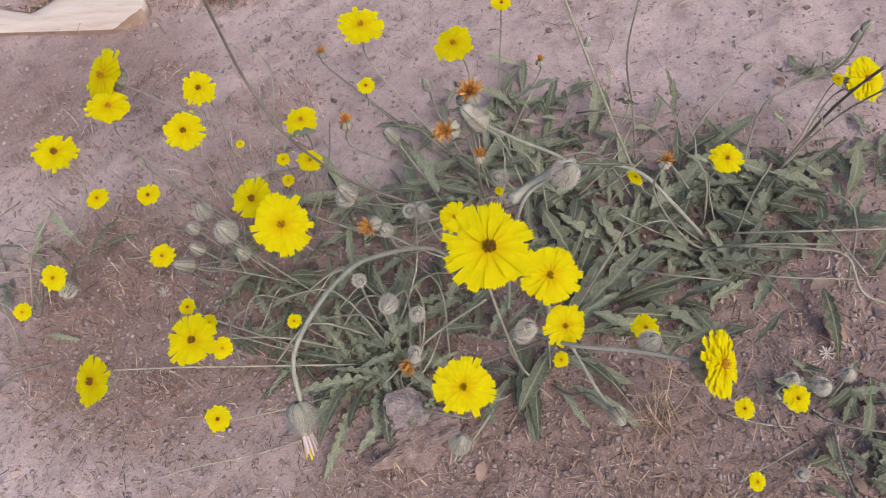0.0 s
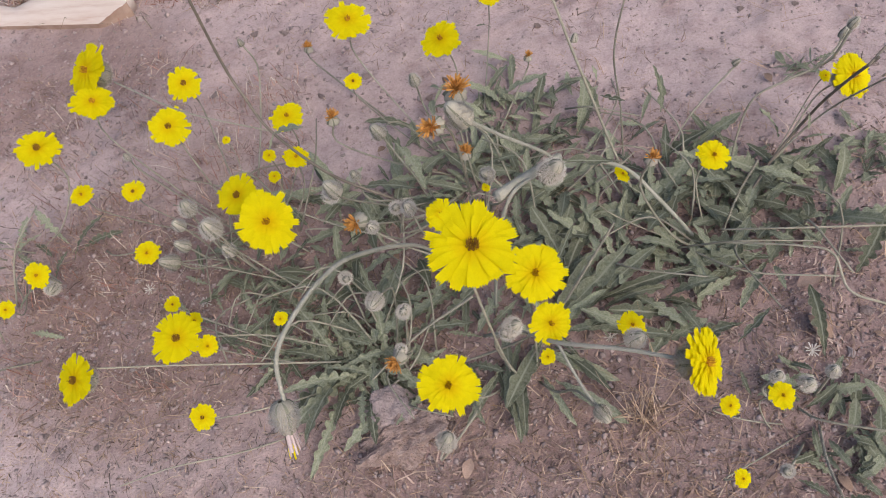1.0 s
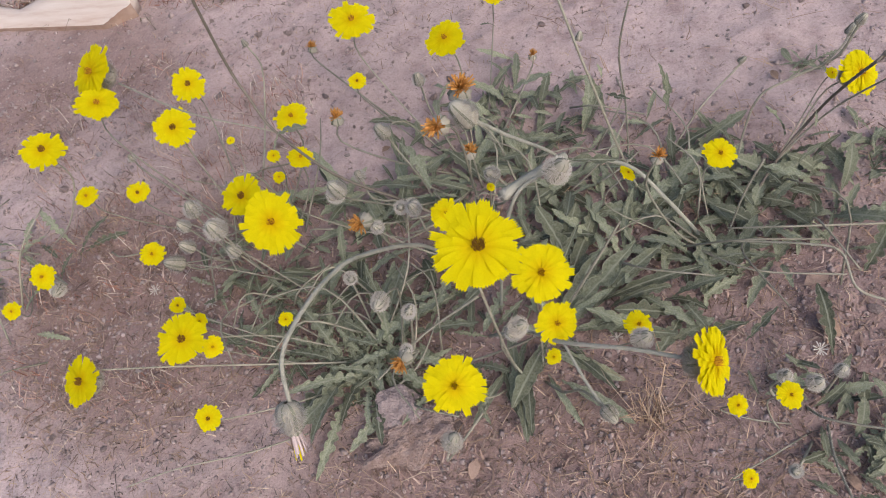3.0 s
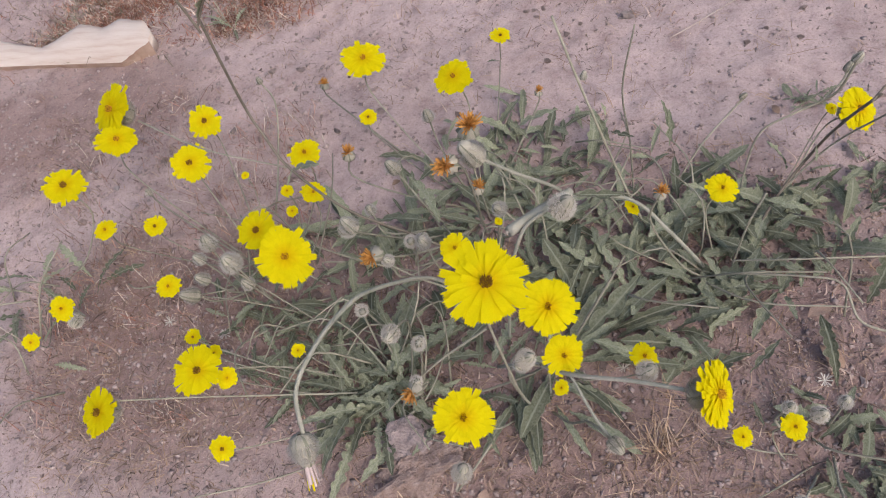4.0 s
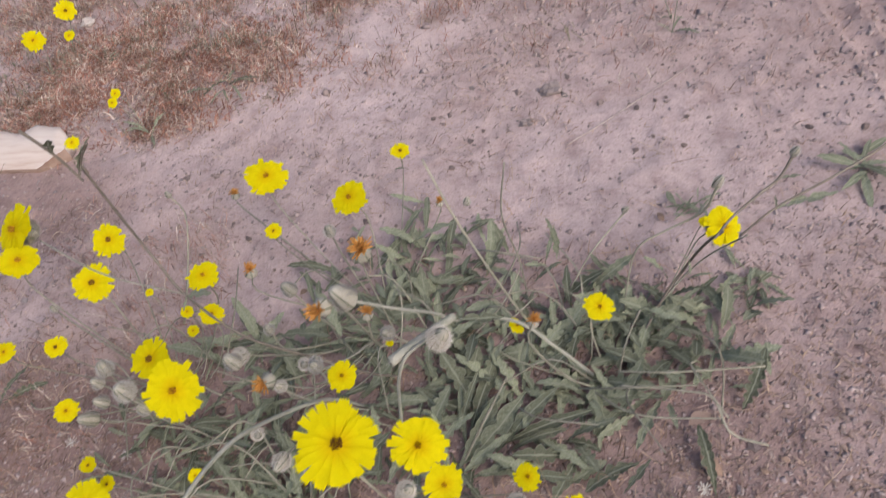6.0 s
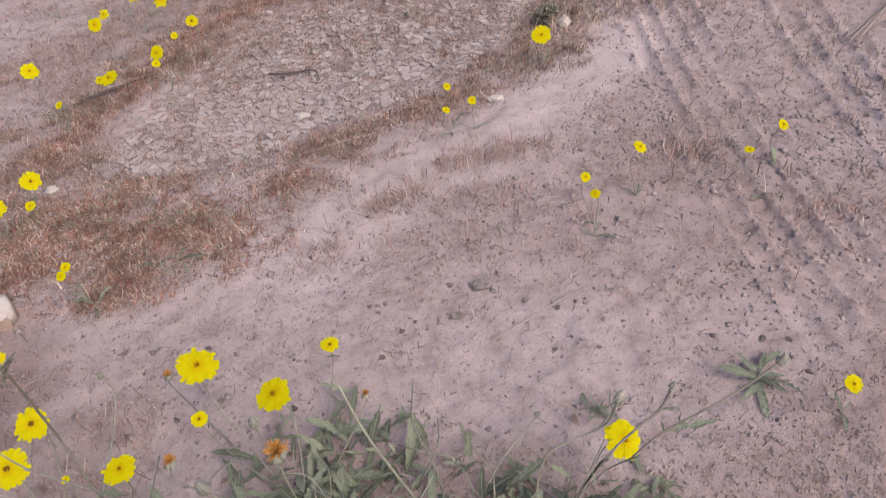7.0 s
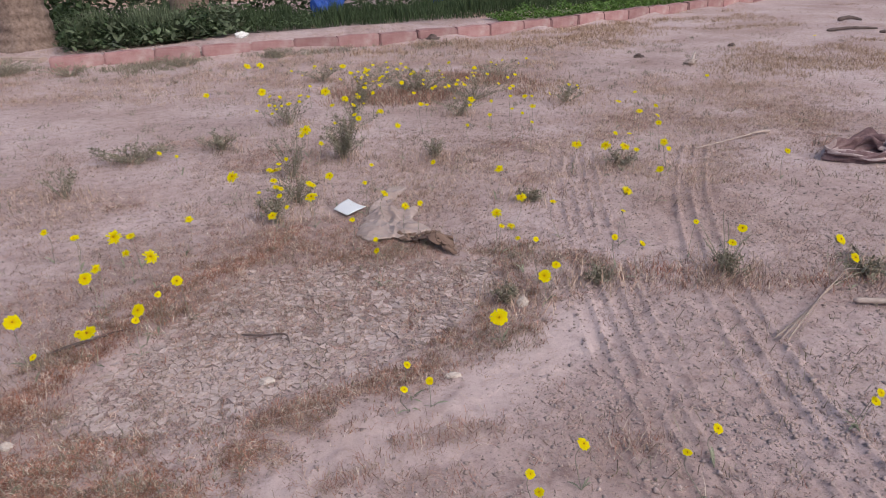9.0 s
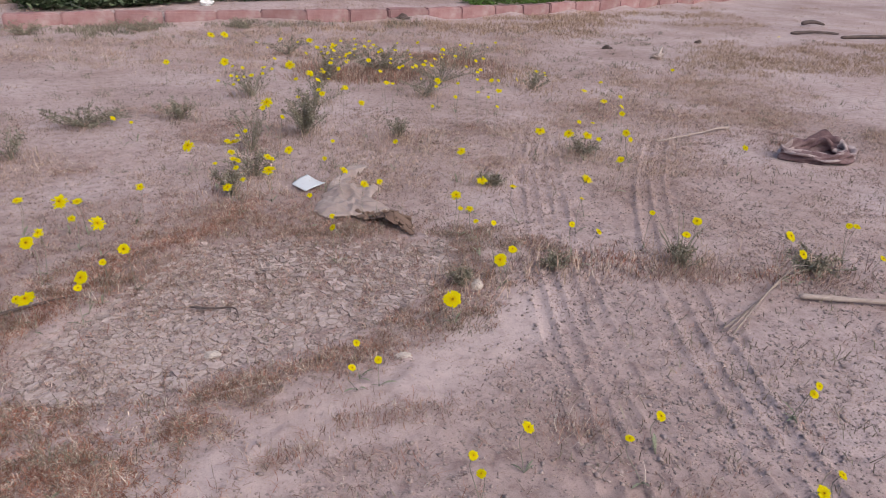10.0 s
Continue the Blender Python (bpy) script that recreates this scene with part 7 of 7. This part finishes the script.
def dry_star(x, y, s):
    """A spent flower base: pale dry bracts spread like a star."""
    r = random.Random(int(x * 7001))
    chunks = []
    for k in range(11):
        v, f = floret(1.0 * r.uniform(0.7, 1.1), 0.16, r.uniform(0.1, 0.6), 0.08, 3, False, r)
        chunks.append(turned((v, f), 6.283 * k / 11 + r.uniform(-0.15, 0.15), (r.uniform(-0.3, 0.3), -r.uniform(0, 0.3), 0)))
    chunks.append(([Vector((0.14 * math.cos(a), 0.14 * math.sin(a), 0.02)) for a in (0, 1, 2, 3, 4, 5)], [(0, 1, 2, 3, 4, 5)]))
    ob = new("dry_flower_base", mesh_from("dry_flower_base", *join(chunks), FUZZ))
    ob.matrix_basis = pose(x, y, gz(x, y) + 0.002, r.uniform(-12, 12), r.uniform(-12, 12), r.uniform(0, 360)) @ Matrix.Scale(s, 4)
    return tagged(ob, "pale star-shaped dry flower base on littered soil", "dead flower", "dry flower bases")


for x, y, s in ((0.249, 0.396, 0.0070), (-0.219, 0.529, 0.0090), (-0.297, 0.562, 0.0070), (0.438, 0.346, 0.0080)):
    dry_star(x, y, s)

x, y = tufted(51, 3600, (-0.45, 0.6, 0.18, 0.85), lambda x, y: (0.25 + 0.75 * smooth(0.45, 0.6, fbm(x, y, 0.15, 2, 33))) * (0.15 + 0.85 * np.minimum(1, litter_shade(x, y) * 2)), per=4, spread=0.01)
blades("straw_litter", x, y, 0.006, 0.03, 0.0005, STRAW, 52, 2.6, "fine dry straw lying on the soil", "straw")
r = np.random.default_rng(61)
x, y = 0.262 + r.normal(0, 0.009, 80), 0.305 + r.normal(0, 0.008, 80)
blades("straw_tuft", x, y, 0.04, 0.12, 0.0005, STRAW, 62, 1.0, "tuft of thin dry straw grass beside the flowers", "dry grass")
x, y = tufted(63, 3000, (-0.5, -0.1, 0.42, 0.9), lambda x, y: smooth(0.35, 0.55, fbm(x, y, 0.1, 2, 37)), per=6, spread=0.012)
blades("fine_dry_grass", x, y, 0.01, 0.045, 0.0005, RUST, 64, 1.2, "fine reddish dry grass beside the flowers")

# ---- garden behind the kerb ----
def palm_trunk(x, y, r0, h, label):
    g = gz(x, y)
    t = thing("palm_tree", x, y, g, label, "palm tree")
    n, sides = 110, 56
    verts, faces = [], []
    for i in range(n + 1):
        u = i / n
        z = u * h - 0.05
        rad = r0 * (0.78 + 0.34 * math.exp(-z / 0.22))
        for k in range(sides):
            a = 6.283 * k / sides
            q = rad * (1 + 0.07 * math.sin(a * 7 + z * 24) * math.sin(a * 7 - z * 24) + 0.12 * noise.noise(Vector((math.cos(a) * 3, math.sin(a) * 3, z * 7))) + 0.08 * noise.noise(Vector((math.cos(a) * 9, math.sin(a) * 9, z * 14))))
            verts.append((q * math.cos(a), q * math.sin(a), z))
    for i in range(n):
        for k in range(sides):
            a, b = i * sides + k, i * sides + (k + 1) % sides
            faces.append((a, b, b + sides, a + sides))
    child("trunk", mesh_from("trunk", verts, faces, BARK), t)
    chunks = []
    r = random.Random(int(x * 100))
    for k in range(18):
        a, up = 6.283 * k / 18 + r.uniform(-0.1, 0.1), r.uniform(0.1, 1.0)
        d = Vector((math.cos(a), math.sin(a), 0))
        ln = r.uniform(1.5, 2.1)
        line = spline([Vector((0, 0, h - 0.1)), Vector((0, 0, h + up * 0.6)) + d * ln * 0.5, Vector((0, 0, h + up * 0.6 - 0.7)) + d * ln], 14)
        chunks.append(tube(line, [0.02 - 0.0012 * i for i in range(15)], 4))
        s = d.cross(Vector((0, 0, 1)))
        for i in range(2, 15):
            for sg in (-1, 1):
                for o in (0, 0.5):
                    p = line[i].lerp(line[i - 1], o)
                    q = p + (s * sg + d * 0.6).normalized() * 0.32 * (1 - abs(i - 8) / 14) + Vector((0, 0, -0.08))
                    chunks.append(([p - d * 0.012, p + d * 0.012, q], [(0, 1, 2)]))
    child("crown", mesh_from("crown", *join(chunks), GREEN), t)
    return t


palm_trunk(-3.25, 9.55, 0.34, 3.4, "old palm with rough brown trunk behind the kerb")
palm_trunk(-1.55, 10.9, 0.30, 3.2, "palm with spiky trunk base among garden leaves")
palm_trunk(2.9, 13.6, 0.17, 3.6, "slim palm trunk in the garden")
palm_trunk(4.3, 13.9, 0.15, 3.6, "slim palm trunk in the garden")
palm_trunk(5.4, 12.6, 0.17, 3.6, "slim palm trunk behind the kerb")


def along_kerb(s, back):
    """A place behind the kerb: s in metres along x, back in metres behind it."""
    yk = np.interp(s, [q[0] for q in KERB_LINE], [q[1] for q in KERB_LINE])
    return s - 0.28 * back, yk + 0.14 + 0.96 * back


def hedge(name, s0, s1, b0, b1, n, h, ln, width, mat, label, category, upright, seed):
    """Many leaves in clumps along the back of the kerb."""
    r = np.random.default_rng(seed)
    s, b = r.uniform(s0, s1, n), b0 + (b1 - b0) * r.random(n)
    hh = h * (0.15 + 1.6 * fbm(s * 3, b * 3, 0.9, 3, seed) ** 1.3) * (0.35 + 0.65 * smooth(0, 0.35, b - b0))
    x, y = along_kerb(s, b)
    z = ground_z(x, y) + (r.random(n) ** 0.7 * hh if not upright else 0)
    a, el = r.random(n) * 6.283, (r.uniform(0.9, 1.5, n) if upright else r.uniform(-0.3, 0.9, n))
    L = (hh if upright else ln * r.uniform(0.6, 1.3, n))
    d = np.stack([np.cos(a) * np.cos(el), np.sin(a) * np.cos(el), np.sin(el)], 1)
    sd = np.stack([-np.sin(a), np.cos(a), r.normal(0, 0.4, n)], 1) * width
    p = np.stack([x, y, z], 1)
    L = L[:, None]
    verts = np.stack([p, p + d * L * 0.5 + sd, p + d * L, p + d * L * 0.5 - sd], 1).reshape(-1, 3)
    faces = (np.array([(0, 1, 2, 3)])[None] + 4 * np.arange(n)[:, None, None]).reshape(-1, 4)
    return tagged(new(name, mesh_arrays(name, verts, faces, mat)), label, category, kind="stuff")


hedge("garden_leaves", -2.45, -0.72, 0.5, 2.0, 5600, 0.34, 0.085, 0.015, GREEN, "dark green broad-leaved garden bushes behind the kerb", "bushes", False, 1)
hedge("garden_herbs", -2.4, 0.4, 0.55, 1.2, 1200, 0.20, 0.06, 0.012, GREEN, "green weeds at the garden's edge", "weeds", False, 7)
hedge("leafy_weeds", -2.3, -0.5, 0.42, 1.5, 1500, 0.26, 0.11, 0.030, GREYLEAF, "grey-green broad garden weeds behind the kerb", "weeds", False, 8)
hedge("garden_stalks", -2.4, -0.6, 0.6, 2.0, 2600, 0.40, 0.3, 0.005, GREYLEAF, "thin upright stalks among garden bushes", "weeds", True, 9)
hedge("garden_grass", -1.6, 6.5, 0.95, 2.6, 16000, 0.30, 0.3, 0.006, GREEN, "dark green upright leek-like garden grass", "grass", True, 2)
hedge("ground_cover", 2.7, 6.5, 0.15, 0.7, 7000, 0.14, 0.04, 0.014, BRIGHT, "fresh green low plants along the kerb", "ground cover", False, 3)
hedge("far_bushes", 5.0, 14.0, 0.6, 3.0, 9000, 0.5, 0.10, 0.035, GREEN, "dark green bushes in the distance", "bushes", False, 4)
hedge("far_bushes", -7.0, -2.0, 2.2, 4.0, 5000, 0.5, 0.10, 0.035, GREEN, "dark green bushes in the distance", "bushes", False, 5)
hedge("far_bushes", -4.5, 4.0, 3.0, 4.6, 9000, 1.1, 0.10, 0.035, GREEN, "dark green bushes in the distance", "bushes", False, 6)


def box(name, x0, y0, z0, x1, y1, z1, mat, label, category, kind="", bevel=0.01):
    bm = bmesh.new()
    bmesh.ops.create_cube(bm, size=1)
    bmesh.ops.scale(bm, vec=(x1 - x0, y1 - y0, z1 - z0), verts=bm.verts)
    bmesh.ops.bevel(bm, geom=[e for e in bm.edges], offset=bevel, segments=2, affect="EDGES")
    me = bpy.data.meshes.new(name)
    bm.to_mesh(me)
    bm.free()
    me.materials.append(mat)
    ob = new(name, me)
    ob.location = ((x0 + x1) / 2, (y0 + y1) / 2, (z0 + z1) / 2)
    return tagged(ob, label, category, kind=kind)


box("garden_wall", -12, 17.6, -0.1, 8, 17.9, 2.4, WALLPINK, "pale pink plastered garden wall", "wall", "structure")
lump("white_bag", -0.68, 8.98, 0.065, 0.045, 0.045, WHITE, "white crumpled plastic on the earth bank", "plastic", 0, 31, 0.3)
lump("white_bag", -2.08, 8.92, 0.065, 0.05, 0.07, GREYPLASTIC, "white and grey rubbish among garden leaves", "plastic", 20, 33, 0.3)
lump("blue_tarpaulin", 2.5, 12.6, 0.4, 0.2, 0.22, BLUE, "blue crumpled tarpaulin in the garden", "tarpaulin", 0, 35, 0.25)
lump("blue_tarpaulin", 0.35, 11.9, 0.22, 0.15, 0.36, BLUE, "blue crumpled tarpaulin in the garden", "tarpaulin", 0, 36, 0.25)

# ---- cracked mud: plates of crust, each its own piece ----
def clip_poly(poly, nx, ny, c):
    out = []
    for i in range(len(poly)):
        a, b = poly[i], poly[(i + 1) % len(poly)]
        da, db = a[0] * nx + a[1] * ny - c, b[0] * nx + b[1] * ny - c
        if da <= 0:
            out.append(a)
        if da * db < 0:
            t = da / (da - db)
            out.append((a[0] + (b[0] - a[0]) * t, a[1] + (b[1] - a[1]) * t))
    return out


def mud_plates():
    r = random.Random(77)
    step = 0.0165
    sites = {}
    for i in range(-56, 70):
        for j in range(77, 166):
            if r.random() < 0.62:
                sites[i, j] = ((i + r.uniform(0.05, 0.95)) * step, (j + r.uniform(0.05, 0.95)) * step)
    made = []
    for (i, j), (sx, sy) in sites.items():
        e = float(basin(sx, sy))
        if e > 0.92 + 0.12 * r.random() or r.random() < 0.06 + 0.42 * float(smooth(0.46, 0.60, fbm(sx, sy, 0.13, 3, 15))):
            continue
        poly = [(sx - 0.05, sy - 0.05), (sx + 0.05, sy - 0.05), (sx + 0.05, sy + 0.05), (sx - 0.05, sy + 0.05)]
        gap = r.uniform(0.0003, 0.0018)
        for di in range(-3, 4):
            for dj in range(-3, 4):
                q = sites.get((i + di, j + dj))
                if not q or (di == 0 and dj == 0):
                    continue
                nx, ny = q[0] - sx, q[1] - sy
                d = math.hypot(nx, ny)
                nx, ny = nx / d, ny / d
                poly = clip_poly(poly, nx, ny, nx * (sx + q[0]) / 2 + ny * (sy + q[1]) / 2 - gap)
        if len(poly) < 3:
            continue
        # crumbled edges
        edge = []
        for p, q in zip(poly, poly[1:] + poly[:1]):
            edge.append((p[0] + r.gauss(0, 0.0008), p[1] + r.gauss(0, 0.0008)))
            if math.hypot(q[0] - p[0], q[1] - p[1]) > 0.009:
                k, t = r.uniform(0.0, 0.16), r.uniform(0.35, 0.65)
                mx, my = p[0] + (q[0] - p[0]) * t, p[1] + (q[1] - p[1]) * t
                edge.append((mx + (sx - mx) * k, my + (sy - my) * k))
        made.append((sy, sx, edge))
    made.sort()
    rest = []
    for k, (sy, sx, poly) in enumerate(made):
        g, th = gz(sx, sy), r.uniform(0.0020, 0.0062)
        tx, ty, n = r.gauss(0, 0.09), r.gauss(0, 0.09), len(poly)
        ring0 = [(px - sx, py - sy, -0.004) for px, py in poly]
        ring1 = [(x, y, th * 0.8 + x * tx + y * ty + 0.003 * abs(noise.noise(Vector((x * 60, y * 60, k))))) for x, y, _ in ring0]
        ring2 = [(x * 0.80, y * 0.80, th + x * tx + y * ty - 0.0010) for x, y, _ in ring0]
        verts = ring0 + ring1 + ring2 + [(0, 0, th - 0.0014)]
        faces = [(i, (i + 1) % n, n + (i + 1) % n, n + i) for i in range(n)] + [(n + i, n + (i + 1) % n, 2 * n + (i + 1) % n, 2 * n + i) for i in range(n)] + [(2 * n + i, 2 * n + (i + 1) % n, 3 * n) for i in range(n)]
        if k < 290:
            child("mud_plate", mesh_from("mud_plate", verts, faces, MUD, flat=True), ground, pose(sx, sy, g))
        else:
            rest.append(([(v[0] + sx, v[1] + sy, v[2] + g) for v in verts], faces))
    if rest:
        tagged(child("mud_plates", mesh_from("mud_plates", *join(rest), MUD, flat=True), ground), kind="stuff")


mud_plates()


# ---- clods near the plants, each its own piece ----
def clod_mesh(seed):
    bm = bmesh.new()
    bmesh.ops.create_icosphere(bm, subdivisions=1, radius=1)
    o = Vector((seed * 2.3, seed * 5.1, 0.7))
    for v in bm.verts:
        q = v.co * (1 + 0.75 * noise.noise(v.co * 1.1 + o) + 0.35 * noise.noise(v.co * 2.7 + o))
        v.co = Vector((q.x, q.y * 0.82, q.z * 0.62))
    me = bpy.data.meshes.new("clod")
    bm.to_mesh(me)
    bm.free()
    me.materials.append((CLOD_PIECE, PEBBLE)[seed % 6 == 5])
    return me


CLOD_PIECE = material("pinkish_clod", [(0.25, 0.19, 0.18), (0.35, 0.275, 0.262), (0.42, 0.34, 0.328)], 140, 0.95, 0.9, 500, per="object", vary=0.24, spec=0.1)
PEBBLE = material("grey_pebble", [(0.235, 0.197, 0.193), (0.32, 0.272, 0.268)], 90, 0.9, 0.5, 400, per="object", vary=0.3)


def clods():
    r = random.Random(93)
    shapes = [clod_mesh(k) for k in range(12)]
    made = 0
    while made < 290:
        x, y = r.uniform(-0.58, 1.0), 0.14 + 0.95 * r.random() ** 1.15
        if r.random() > 0.15 + 0.85 * float(smooth(0.42, 0.6, fbm(x, y, 0.2, 3, 29))):
            continue
        s = 0.0026 * (0.0078 / 0.0026) ** (r.random() ** 1.8)
        child("clod", r.choice(shapes), ground, pose(x, y, gz(x, y) + s * 0.2, r.uniform(-20, 20), r.uniform(-20, 20), r.uniform(0, 360)) @ Matrix.Scale(s, 4))
        made += 1


clods()
